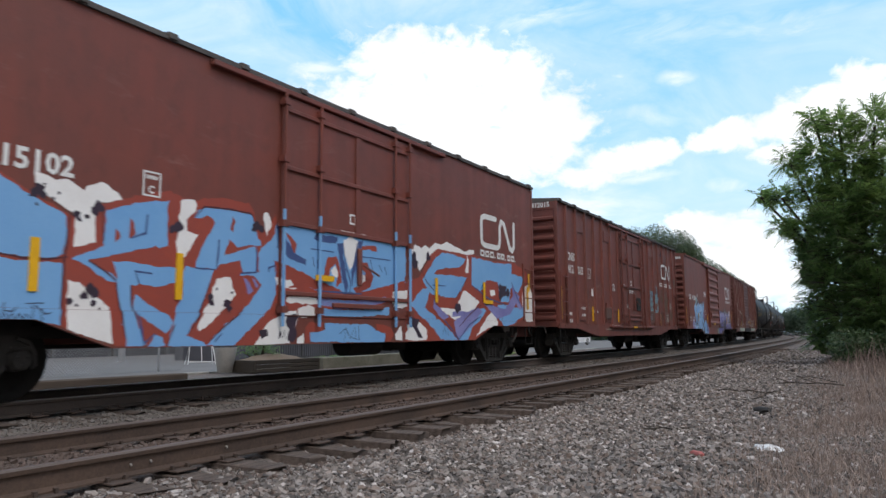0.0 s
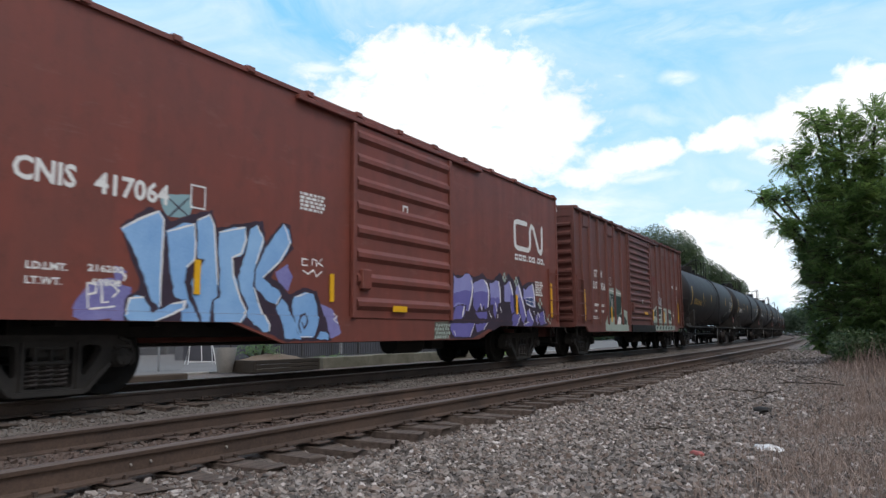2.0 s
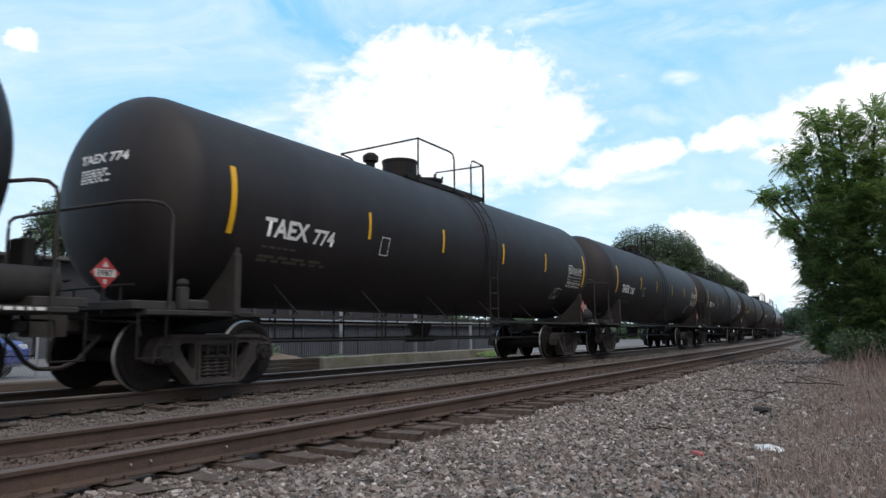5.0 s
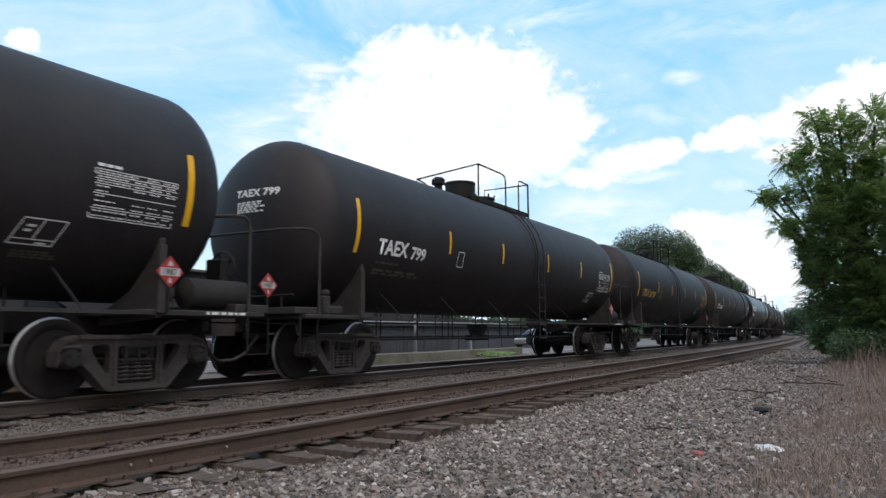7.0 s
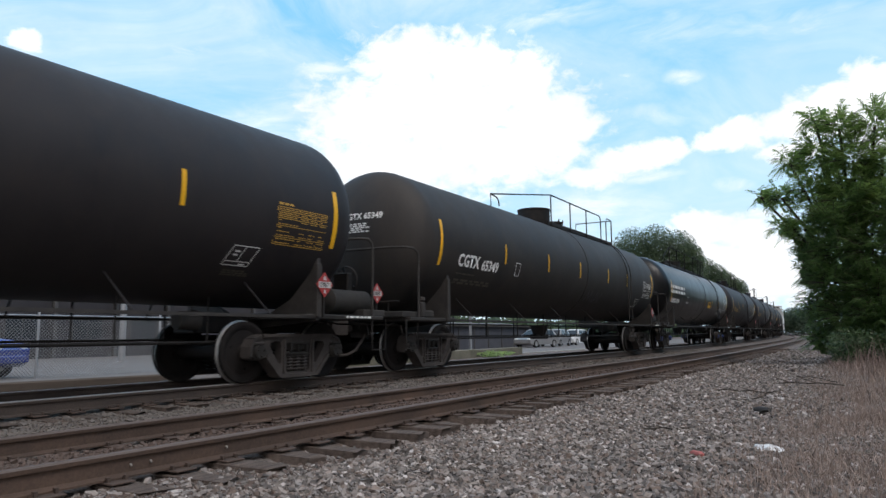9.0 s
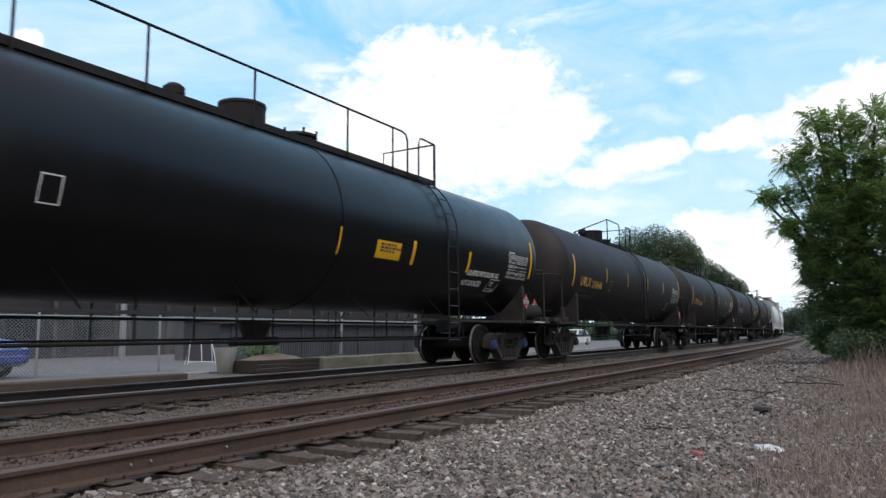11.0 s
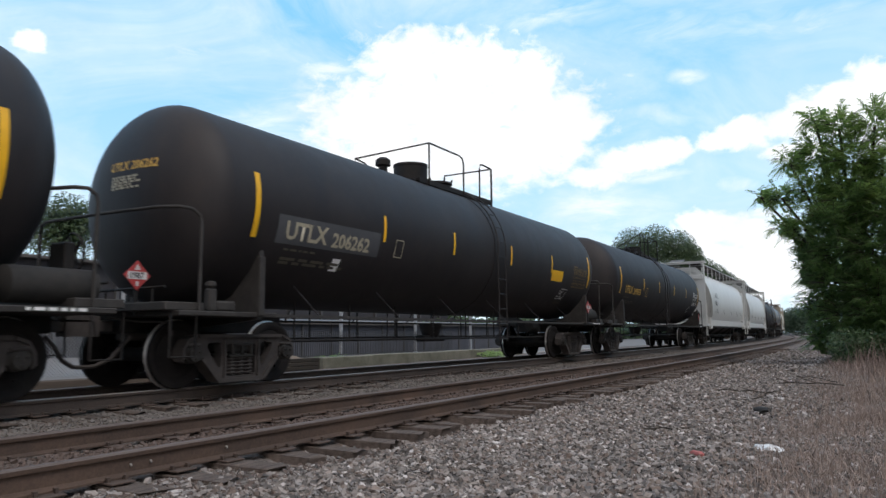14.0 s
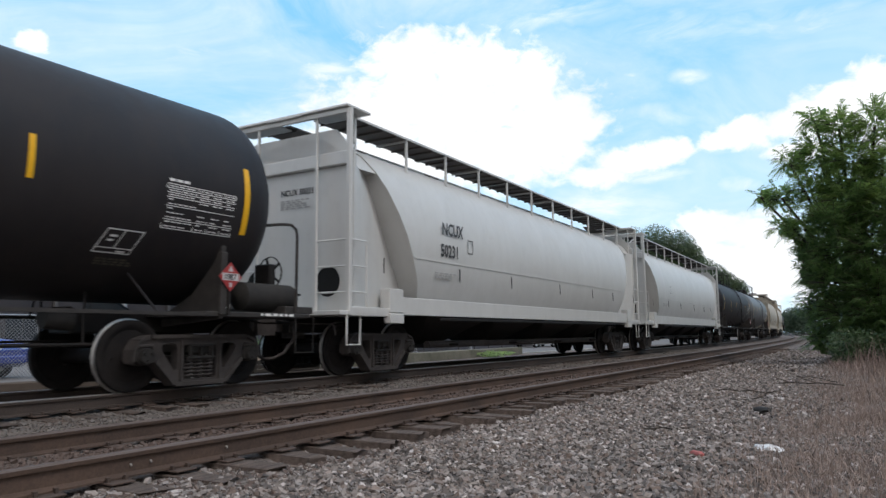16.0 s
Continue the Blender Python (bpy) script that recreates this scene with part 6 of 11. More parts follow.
# ---- the yard and street beyond the train ----
GY = -0.335
CONCRETE = dull("pale_concrete", rgb(0.34, 0.33, 0.31), rgb(0.22, 0.215, 0.2), 2.5, 0.9, 30.0, 0.5)
MOSSY = dull("mossy_concrete", rgb(0.2, 0.185, 0.15), rgb(0.085, 0.085, 0.055), 1.6, 0.9, 22.0, 0.6)
ASPHALT = dull("pale_asphalt", rgb(0.125, 0.115, 0.108), rgb(0.175, 0.162, 0.155), 0.7, 0.9, 60.0, 0.5)
TIMBER = dull("brown_timber", rgb(0.06, 0.046, 0.036), rgb(0.105, 0.082, 0.065), 2.0, 0.9, 25.0, 0.6, 0.0, (0.6, 5, 5))
EARTH = dull("dry_soil", rgb(0.14, 0.10, 0.07), rgb(0.2, 0.15, 0.11), 3.0, 0.95, 25.0, 0.9, 0.0, None, 0.03)
GALV = dull("galvanised_steel", rgb(0.35, 0.36, 0.37), rgb(0.25, 0.25, 0.26), 5.0, 0.5, 40.0, 0.1, 0.6)
IRON = dull("dark_iron", rgb(0.02, 0.02, 0.022), rgb(0.035, 0.033, 0.032), 5.0, 0.6)
DARK_WALL = dull("dark_wall", rgb(0.022, 0.021, 0.025), rgb(0.042, 0.038, 0.04), 0.6, 0.85, 12.0, 0.3)
SHED_WALL = dull("blue_grey_boards", rgb(0.05, 0.051, 0.06), rgb(0.078, 0.077, 0.088), 0.8, 0.85, 12.0, 0.3)
DARK_FRAME = dull("dark_frame_paint", rgb(0.05, 0.05, 0.052), rgb(0.085, 0.08, 0.078), 2.0, 0.8)
ORANGE = dull("orange_fascia", rgb(0.55, 0.10, 0.05), rgb(0.45, 0.09, 0.05), 2.0, 0.6)
BLUE_CAR = dull("blue_car_paint", rgb(0.026, 0.05, 0.27), rgb(0.035, 0.06, 0.3), 1.0, 0.25, 200.0, 0.02, 0.2)
WHITE_PAINT = dull("white_paint", rgb(0.7, 0.7, 0.7), rgb(0.58, 0.58, 0.57), 2.0, 0.6)
RUBBER = dull("tyre_rubber", rgb(0.015, 0.015, 0.015), rgb(0.025, 0.025, 0.025), 9.0, 0.9)
_g = Nodes("window_glass")
GLASS = _g.surface(rgb(0.02, 0.025, 0.03), 0.15, 0.0, None, 0, 0, 0.3)


def make_street():
    f = Form()
    f.box(-40, 120, 12.6, 33.0, GY - 0.25, GY + 0.035)
    thing("pavement", "pale worn asphalt of a yard beside the railway", "pavement", form=f, material=ASPHALT, kind="structure")
    f = Form()
    for i in range(14):
        f.box(-20 + i * 5.0, -20 + i * 5.0 + 4.98, 12.35, 12.6, GY - 0.2, GY + 0.06, 0.02)
    thing("kerb", "low pale concrete kerb along the yard", "kerb", form=f, material=CONCRETE, kind="structure")


def chain_link_fence(x0, x1, y, posts):
    fence = thing("chain_link_fence", "galvanised chain-link fence beside a yard", "fence", pose(0, 0, GY))
    h = 1.75
    for x in posts:
        f = Form()
        f.lathe([(-0.1, 0.035), (h + 0.1, 0.035), (h + 0.14, 0.02), (h + 0.15, 0.0)], (x, y, 0), 'z', 10)
        part("post", f, GALV, fence)
    f = Form()
    f.tube([(x0, y, h), (x1, y, h)], 0.024, 8)
    part("top_rail", f, GALV, fence)
    f = Form()
    step = 0.1
    n = int((x1 - x0 + h) / step)
    for i in range(n):
        for sg in (-1, 1):
            a = x0 + i * step - (h if sg > 0 else 0)
            p, q = (a, 0.04), (a + h, h)
            if sg < 0:
                p, q = (a + h - h, h), (a + h, 0.04)
            (ax, az), (bx, bz) = p, q
            if bx < x0 or ax > x1:
                continue
            if ax < x0:
                t = (x0 - ax) / (bx - ax)
                ax, az = x0, az + (bz - az) * t
            if bx > x1:
                t = (x1 - ax) / (bx - ax)
                bx, bz = x1, az + (bz - az) * t
            f.tube([(ax, y + 0.004 * sg, az), (bx, y + 0.004 * sg, bz)], 0.0055, 3)
    ob = part("wire_mesh", f, GALV, fence)
    ob["kind"] = "stuff"
    return fence


def iron_fence(x0, y0, x1, y1, n):
    fence = thing("iron_fence", "dark iron bar fence along the yard", "fence", pose(0, 0, GY))
    for z in (0.2, 1.15):
        f = Form()
        f.bar((x0, y0, z), (x1, y1, z), 0.03, 0.04)
        part("rail", f, IRON, fence)
    f = Form()
    f.lathe([(0.0, 0.015), (1.28, 0.015), (1.36, 0.0)], (0, 0, 0), 'z', 6)
    me = f.mesh("bar", [IRON])
    for i in range(n):
        t = i / (n - 1)
        part("bar", me, None, fence, "", pose(x0 + (x1 - x0) * t, y0 + (y1 - y0) * t, 0.02))
    return fence


def pole(x, y, h, r, label, mat):
    f = Form()
    f.lathe([(-0.2, r), (h * 0.5, r * 0.92), (h, r * 0.82), (h + 0.02, 0.0)], (0, 0, 0), 'z', 16)
    f.lathe([(-0.05, r * 1.7), (0.06, r * 1.7), (0.08, r)], (0, 0, 0), 'z', 12)
    return thing("pole", label, "pole", pose(x, y, GY), form=f, material=mat)


def planter(x, y):
    p = thing("planter", "pale tapered concrete planter tub", "planter", pose(x, y, GY + 0.03))
    f = Form()
    f.lathe([(0, 0.2), (0.02, 0.22), (0.70, 0.34), (0.76, 0.34), (0.76, 0.29), (0.66, 0.27), (0.66, 0.0)], (0, 0, 0), 'z', 20)
    part("tub", f, CONCRETE, p)
    f = Form()
    f.lathe([(0.6, 0.26), (0.69, 0.2), (0.71, 0.0)], (0, 0, 0), 'z', 12)
    part("soil", f, EARTH, p)
    return p


def raised_bed(x0, x1, y):
    b = thing("raised_bed", "dark timber raised bed heaped with soil", "planting bed", pose(0, 0, GY))
    for i in range(3):
        f = Form()
        f.box(x0, x1, y - 0.06, y + 0.06, 0.02 + i * 0.13, 0.14 + i * 0.13, 0.012)
        part("timber", f, TIMBER_DARK, b)
    for x in (x0, x1):
        f = Form()
        f.box(x - 0.07, x + 0.07, y - 0.05, y + 1.2, 0.02, 0.4, 0.015)
        part("timber", f, TIMBER_DARK, b)
    f = Form()
    n, m = 18, 7
    f.add([(x0 + (x1 - x0) * i / n, y + 1.15 * j / m + 0.03, 0.34 + 0.24 * math.sin(math.pi * min(1.0, (i + 0.8) / n)) * math.sin(math.pi * (j + 0.6) / (m + 0.8)) + 0.03 * noise.noise(Vector((i * 0.7, j * 0.9, 2.0))))
           for i in range(n + 1) for j in range(m + 1)], [(i * (m + 1) + j, i * (m + 1) + j + 1, (i + 1) * (m + 1) + j + 1, (i + 1) * (m + 1) + j) for i in range(n) for j in range(m)])
    part("soil", f, EARTH, b)
    return b


TIMBER_DARK = dull("dark_timber", rgb(0.024, 0.02, 0.015), rgb(0.045, 0.036, 0.028), 2.0, 0.9, 25.0, 0.6)


def barricade(x, y):
    b = thing("barricade", "white tubular barricade frame standing in the yard", "barricade", pose(x, y, GY + 0.035, 0, 0, -25))
    f = Form()
    f.tube([(-0.55, -0.25, 0), (-0.4, 0, 0.98), (0.4, 0, 1.0), (0.55, -0.25, 0)], 0.024, 8)
    part("front_frame", f, WHITE_PAINT, b)
    f = Form()
    f.tube([(-0.55, 0.25, 0), (-0.4, 0.02, 0.96), (0.4, 0.02, 0.98), (0.55, 0.25, 0)], 0.024, 8)
    part("rear_frame", f, WHITE_PAINT, b)
    for x1 in (0.0,):
        f = Form()
        f.tube([(x1, 0, 0.97), (x1, -0.22, 0.1)], 0.014, 6)
        part("bar", f, WHITE_PAINT, b)
    f = Form()
    f.tube([(-0.53, -0.22, 0.1), (0.53, -0.22, 0.1)], 0.016, 6)
    part("bar", f, WHITE_PAINT, b)
    return b


def parked_car(x, y, turn, paint, name, label, tall=1.0):
    """A small hatchback; its nose points along local +x."""
    car = thing(name, label, "car", pose(x, y, GY + 0.035, 0, 0, turn) @ Matrix.Diagonal((1.0, 1.0, tall, 1.0)))
    lower = [(-2.05, 0.42), (-2.1, 0.62), (-2.02, 0.86), (-1.0, 0.93), (0.9, 0.93), (1.85, 0.80), (2.1, 0.62), (2.08, 0.34), (1.9, 0.24), (-1.9, 0.24)]
    f = Form()
    rows = []
    for yy, k in ((-0.85, 0.97), (-0.80, 1.0), (0.80, 1.0), (0.85, 0.97)):
        rows.append([(a * k, yy, 0.24 + (b - 0.24) * (1.0 if abs(yy) < 0.84 else 0.95)) for a, b in lower])
    n = len(lower)
    f.v = [p for r in rows for p in r]
    f.f = [(i * n + j, i * n + (j + 1) % n, (i + 1) * n + (j + 1) % n, (i + 1) * n + j) for i in range(3) for j in range(n)] + [tuple(range(n))[::-1], tuple(range(3 * n, 4 * n))]
    f.m = [0] * len(f.f)
    part("body", f, paint, car)
    f = Form()
    cabin = [(-1.95, 0.90), (-1.5, 1.42), (-0.4, 1.50), (0.35, 1.42), (1.1, 0.90)]
    f.v = [(a, s * 0.78 if b < 1 else s * 0.62, b) for s in (-1, 1) for a, b in cabin]
    f.f = [(0, 1, 2, 3, 4), (9, 8, 7, 6, 5)] + [(i, (i + 1) % 5, 5 + (i + 1) % 5, 5 + i) for i in range(5)]
    f.m = [0] * len(f.f)
    part("cabin", f, paint, car)
    for s in (-1, 1):
        for a0, a1, b0, b1 in ((-1.5, -0.55, -1.35, -0.5), (-0.45, 0.75, -0.4, 0.3)):
            f = Form()
            yo, yi = s * 0.765, s * 0.645
            f.add([(a0, yo, 0.98), (a1, yo, 0.98), (b1, yi, 1.38), (b0, yi, 1.38)], [(0, 1, 2, 3)])
            f.v = [(p[0], p[1] + s * 0.014, p[2]) for p in f.v]
            part("side_window", f, GLASS, car)
    f = Form()
    f.add([(1.07, -0.66, 0.95), (1.07, 0.66, 0.95), (0.42, 0.56, 1.39), (0.42, -0.56, 1.39)], [(0, 1, 2, 3)])
    f.v = [(p[0] + 0.012, p[1], p[2] + 0.012) for p in f.v]
    part("windscreen", f, GLASS, car)
    f = Form()
    f.add([(-1.92, -0.66, 0.97), (-1.92, 0.66, 0.97), (-1.55, 0.54, 1.38), (-1.55, -0.54, 1.38)], [(0, 1, 2, 3)])
    f.v = [(p[0] - 0.014, p[1], p[2] + 0.01) for p in f.v]
    part("rear_window", f, GLASS, car)
    for xx in (-1.3, 1.32):
        for s in (-1, 1):
            f = Form()
            f.lathe([(-0.1, 0.2), (-0.1, 0.29), (-0.07, 0.315), (0.07, 0.315), (0.1, 0.29), (0.1, 0.2)], (xx, s * 0.78, 0.315), 'y', 24)
            w = part("wheel", f, RUBBER, car)
            f = Form()
            f.lathe([(s * 0.09, 0.205), (s * 0.06, 0.17), (s * 0.075, 0.05), (s * 0.09, 0.0)], (xx, s * 0.78, 0.315), 'y', 16)
            part("rim", f, GALV, w)
    for s in (-1, 1):
        f = Form()
        f.box(1.93, 2.075, s * 0.6 - 0.15, s * 0.6 + 0.15, 0.60, 0.74, 0.03)
        part("headlight", f, WHITE_PAINT, car)
        f = Form()
        f.box(-2.085, -1.99, s * 0.68 - 0.08, s * 0.68 + 0.08, 0.62, 0.84, 0.02)
        part("tail_light", f, PLACARD_RED, car)
        f = Form()
        f.box(0.62, 0.8, min(s * 0.82, s * 0.98), max(s * 0.82, s * 0.98), 0.92, 1.05, 0.03)
        part("mirror", f, paint, car)
    f = Form()
    f.box(2.03, 2.12, -0.62, 0.62, 0.32, 0.5, 0.03)
    part("bumper", f, paint, car)
    return car


def low_building(x0, x1, y, h, orange):
    b = thing("low_building", "long dark low building behind the yard", "building", pose(0, 0, GY))
    f = Form()
    f.box(x0, x1, y, y + 8.0, -0.1, h)
    part("wall", f, DARK_WALL, b)
    f = Form()
    f.box(x0 - 0.3, x1 + 0.3, y - 0.5, y + 8.3, h, h + 0.18, 0.03)
    part("roof", f, ROOF, b)
    n = int((x1 - x0) / 3.5)
    for i in range(n):
        a = x0 + (x1 - x0) * (i + 0.5) / n
        f = Form()
        f.box(a - 0.95, a + 0.95, y - 0.05, y + 0.02, 0.95, 2.3, 0.01)
        win = part("window", f, DARK_FRAME, b)
        f = Form()
        f.box(a - 0.87, a - 0.03, y - 0.065, y - 0.051, 1.03, 2.22)
        part("pane", f, GLASS, win)
        f = Form()
        f.box(a + 0.03, a + 0.87, y - 0.065, y - 0.051, 1.03, 2.22)
        part("pane", f, GLASS, win)
        f = Form()
        f.box(a + 1.55, a + 1.75, y - 0.25, y, -0.1, h, 0.02)
        part("column", f, DARK_FRAME, b)
    if orange:
        f = Form()
        f.box(x0 - 0.1, x1 + 0.1, y - 0.45, y - 0.05, h - 0.7, h, 0.02)
        part("fascia", f, ORANGE, b, "orange-red painted fascia")
    return b


def concrete_wall(x0, x1, y0, y1, n):
    w = thing("concrete_wall", "low wall of weathered concrete blocks beside the track", "low wall", pose(0, 0, GY))
    for i in range(n):
        a, b = i / n, (i + 1) / n
        f = Form()
        xa, xb = x0 + (x1 - x0) * a + 0.015, x0 + (x1 - x0) * b - 0.015
        ya = y0 + (y1 - y0) * (a + b) / 2
        f.box(xa, xb, ya - 0.2, ya + 0.2, -0.02, 0.38 + 0.02 * (i % 2), 0.025)
        part("block", f, MOSSY, w)
    return w


make_street()
chain_link_fence(5.5, 15.6, 14.4, (7.1, 10.8, 14.67))
parked_car(9.35, 16.75, -58, BLUE_CAR, "parked_car", "blue hatchback parked behind a chain-link fence", 1.25)
pole(19.4, 23.3, 5.0, 0.15, "pale blue-grey steel pole in the yard", GALV)
for x, y in ((29.4, 19.15), (37.2, 19.6), (44.8, 19.9)):
    pole(x, y, 4.5, 0.11, "grey steel pole along the yard", GALV)
planter(15.05, 11.75)
raised_bed(15.3, 18.1, 10.75)
concrete_wall(18.7, 36.0, 11.15, 11.9, 6)
barricade(19.3, 18.0)
iron_fence(22.3, 16.8, 40.0, 18.6, 110)
low_building(4.0, 66.0, 33.5, 5.4, False)
low_building(16.0, 34.0, 43.0, 6.2, True)
SILVER_CAR = dull("silver_car_paint", rgb(0.27, 0.27, 0.275), rgb(0.22, 0.22, 0.22), 1.0, 0.35, 200.0, 0.02, 0.2)
for x, y, turn, paint, label in ((53.5, 18.6, 170, SILVER_CAR, "grey hatchback parked beyond the yard"), (59.0, 19.2, 185, SILVER_CAR, "grey hatchback parked beyond the yard"), (65.0, 19.8, 178, WHITE_PAINT, "white hatchback parked beyond the yard")):
    parked_car(x, y, turn, paint, "parked_car", label)
f = Form()
f.box(3.0, 12.2, -0.16, 0.16, 0.0, 0.23, 0.03)
thing("timber_baulk", "weathered brown timber lying beside the far track", "timber", pose(0.0, 11.2, GY - 0.02, 0, 0, -6), form=f, material=TIMBER)
bush(16.2, 11.5, GY + 0.35, 0.8, 0.8, 3, 700, 0.055, "small green shrub in a raised bed", LEAF_MID)
bush(20.5, 11.9, GY, 1.1, 0.45, 13, 500, 0.06, "low weeds behind a concrete wall", LEAF_MID)
bush(31.5, 11.2, GY, 1.6, 0.35, 14, 500, 0.08, "low weeds beside a concrete wall", LEAF)

# the haze over the farthest trees is mixed into this leaf colour
LEAF_HAZE = leaf_material("leaf_haze", rgb(0.06, 0.09, 0.06), rgb(0.10, 0.14, 0.085))

def long_hedge():
    """Dense low growth that follows the line far beyond the yard."""
    rnd = random.Random(77)
    lobes = []
    for i in range(90):
        s = 62 + i * 2.6
        p = along(s, 31.0 + rnd.uniform(-1.5, 1.5) - 0.03 * (s - 62), -0.4)
        hh = rnd.uniform(1.2, 1.9)
        lobes.append(((p.x, p.y, p.z + hh), (2.2, 1.6, hh)))
    v, q = crown_leaves(lobes, rnd, 30000, 0.4)
    return stuff_mesh("hedge", v, q, LEAF_FAR, "long dark green hedge beyond the yard", "hedge")


def low_shed(x0, x1, y):
    s = thing("low_shed", "long low dark shed behind an iron fence", "shed", pose(0, y, GY, 0, 0, 1.5))
    f = Form()
    f.box(x0, x1, 0.0, 3.0, -0.1, 1.75, 0.01)
    part("wall", f, SHED_WALL, s)
    f = Form()
    f.prism([(-0.3, 1.72), (-0.3, 1.8), (3.2, 2.1), (3.2, 2.0)], 'x', x0 - 0.2, x1 + 0.2)
    part("roof", f, ROOF, s)
    for i in range(int((x1 - x0) / 2.4)):
        f = Form()
        f.box(x0 + 0.6 + i * 2.4, x0 + 0.72 + i * 2.4, -0.07, 0.0, -0.05, 1.72, 0.01)
        part("post", f, DARK_FRAME, s)
    return s


low_shed(22.0, 58.0, 19.4)


def tree_belt():
    """The tall wood on the near side of the line, which the glossy tank mirrors."""
    rnd = random.Random(91)
    lobes = []
    for i in range(66):
        x = 10 + i * 2.3
        top = 12.5 + rnd.uniform(-2.5, 2.5)
        for k in range(4):
            zz = top * (0.14 + 0.25 * k)
            lobes.append(((x + rnd.uniform(-1, 1), -19.0 + rnd.uniform(-1, 1), zz - 0.4), (2.4, 2.2, top * 0.15)))
    v, q = crown_leaves(lobes, rnd, 56000, 0.55)
    return stuff_mesh("wood", v, q, LEAF_FAR, "tall dark green wood beside the line", "trees")


# ---- trees ----
long_hedge()
tree_belt()
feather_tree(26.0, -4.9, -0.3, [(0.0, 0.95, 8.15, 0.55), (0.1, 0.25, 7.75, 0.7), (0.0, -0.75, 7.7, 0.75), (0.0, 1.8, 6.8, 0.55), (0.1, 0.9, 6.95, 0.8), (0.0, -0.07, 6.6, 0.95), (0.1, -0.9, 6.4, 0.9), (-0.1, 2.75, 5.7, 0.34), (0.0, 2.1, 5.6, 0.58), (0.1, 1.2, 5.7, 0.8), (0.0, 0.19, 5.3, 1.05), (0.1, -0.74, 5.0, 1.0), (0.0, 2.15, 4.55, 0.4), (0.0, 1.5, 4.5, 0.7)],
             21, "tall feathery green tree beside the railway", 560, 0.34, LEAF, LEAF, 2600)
# lower crown further back: its shade is put into the darker leaf colour
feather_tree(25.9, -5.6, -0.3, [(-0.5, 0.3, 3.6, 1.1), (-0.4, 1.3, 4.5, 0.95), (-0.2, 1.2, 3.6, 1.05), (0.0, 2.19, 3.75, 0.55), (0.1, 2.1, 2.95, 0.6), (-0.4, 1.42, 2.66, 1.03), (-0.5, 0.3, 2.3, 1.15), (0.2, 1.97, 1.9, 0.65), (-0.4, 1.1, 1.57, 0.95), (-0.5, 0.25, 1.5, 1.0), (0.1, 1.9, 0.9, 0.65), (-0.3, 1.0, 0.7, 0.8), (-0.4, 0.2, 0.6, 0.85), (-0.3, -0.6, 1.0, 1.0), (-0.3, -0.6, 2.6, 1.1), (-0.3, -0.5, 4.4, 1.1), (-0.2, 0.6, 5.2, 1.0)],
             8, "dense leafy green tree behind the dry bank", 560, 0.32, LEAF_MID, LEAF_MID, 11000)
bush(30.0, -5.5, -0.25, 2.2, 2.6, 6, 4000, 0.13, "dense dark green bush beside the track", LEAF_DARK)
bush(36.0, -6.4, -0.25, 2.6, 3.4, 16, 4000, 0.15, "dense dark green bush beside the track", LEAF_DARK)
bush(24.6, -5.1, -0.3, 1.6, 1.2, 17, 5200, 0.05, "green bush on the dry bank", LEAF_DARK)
round_tree(106.0, 23.0, -0.4, [((-0.4, 2.6, 13.6), (3.2, 3.0, 3.4)), ((0.5, -0.6, 14.0), (3.0, 2.8, 3.3)), ((1.2, -3.7, 13.4), (2.8, 2.6, 2.9)), ((1.6, -5.2, 12.0), (2.4, 2.0, 2.2)), ((-0.9, 4.1, 12.0), (2.8, 2.3, 3.0)), ((0.2, 0.3, 10.5), (4.5, 4.5, 4.6)), ((1.2, -3.6, 9.5), (4.0, 4.0, 4.6))],
           31, 42000, 0.165, "large round-crowned green tree beyond the train", LEAF_FAR, 0.5)
round_tree(122.0, 16.0, -0.4, [((0.6, 2.9, 11.0), (2.4, 2.2, 2.6)), ((1.0, 1.2, 9.9), (2.3, 2.1, 2.5)), ((1.2, -0.4, 8.9), (2.0, 1.9, 2.2)), ((1.5, -1.9, 7.9), (2.0, 1.8, 2.0)), ((0.9, 1.2, 6.5), (3.4, 3.4, 4.0))], 32, 22000, 0.165, "round green tree beyond the train", LEAF_FAR, 0.45)
round_tree(27.0, 42.0, -0.4, [((0.6, 0.3, 9.4), (1.8, 1.8, 1.8)), ((-0.1, 0.7, 8.6), (1.8, 1.7, 1.8)), ((1.5, -0.3, 9.0), (1.6, 1.6, 1.6)), ((0.7, 0.2, 7.0), (2.8, 2.8, 3.0))], 35, 9000, 0.16, "green tree behind the yard", LEAF_FAR, 0.3)
round_tree(229.0, 10.0, -0.4, [((-0.2, 7.7, 3.6), (3, 3.0, 3.2)), ((0, 6.2, 4.6), (3, 2.8, 3.4)), ((0.2, 3.9, 5.2), (3, 2.8, 3.4)), ((0.4, 1.8, 4.6), (3, 3.0, 3.6)), ((0.2, 3.4, 2.6), (4, 4, 3))], 36, 12000, 0.3, "hazy green tree at the end of the straight", LEAF_HAZE, 0.4)
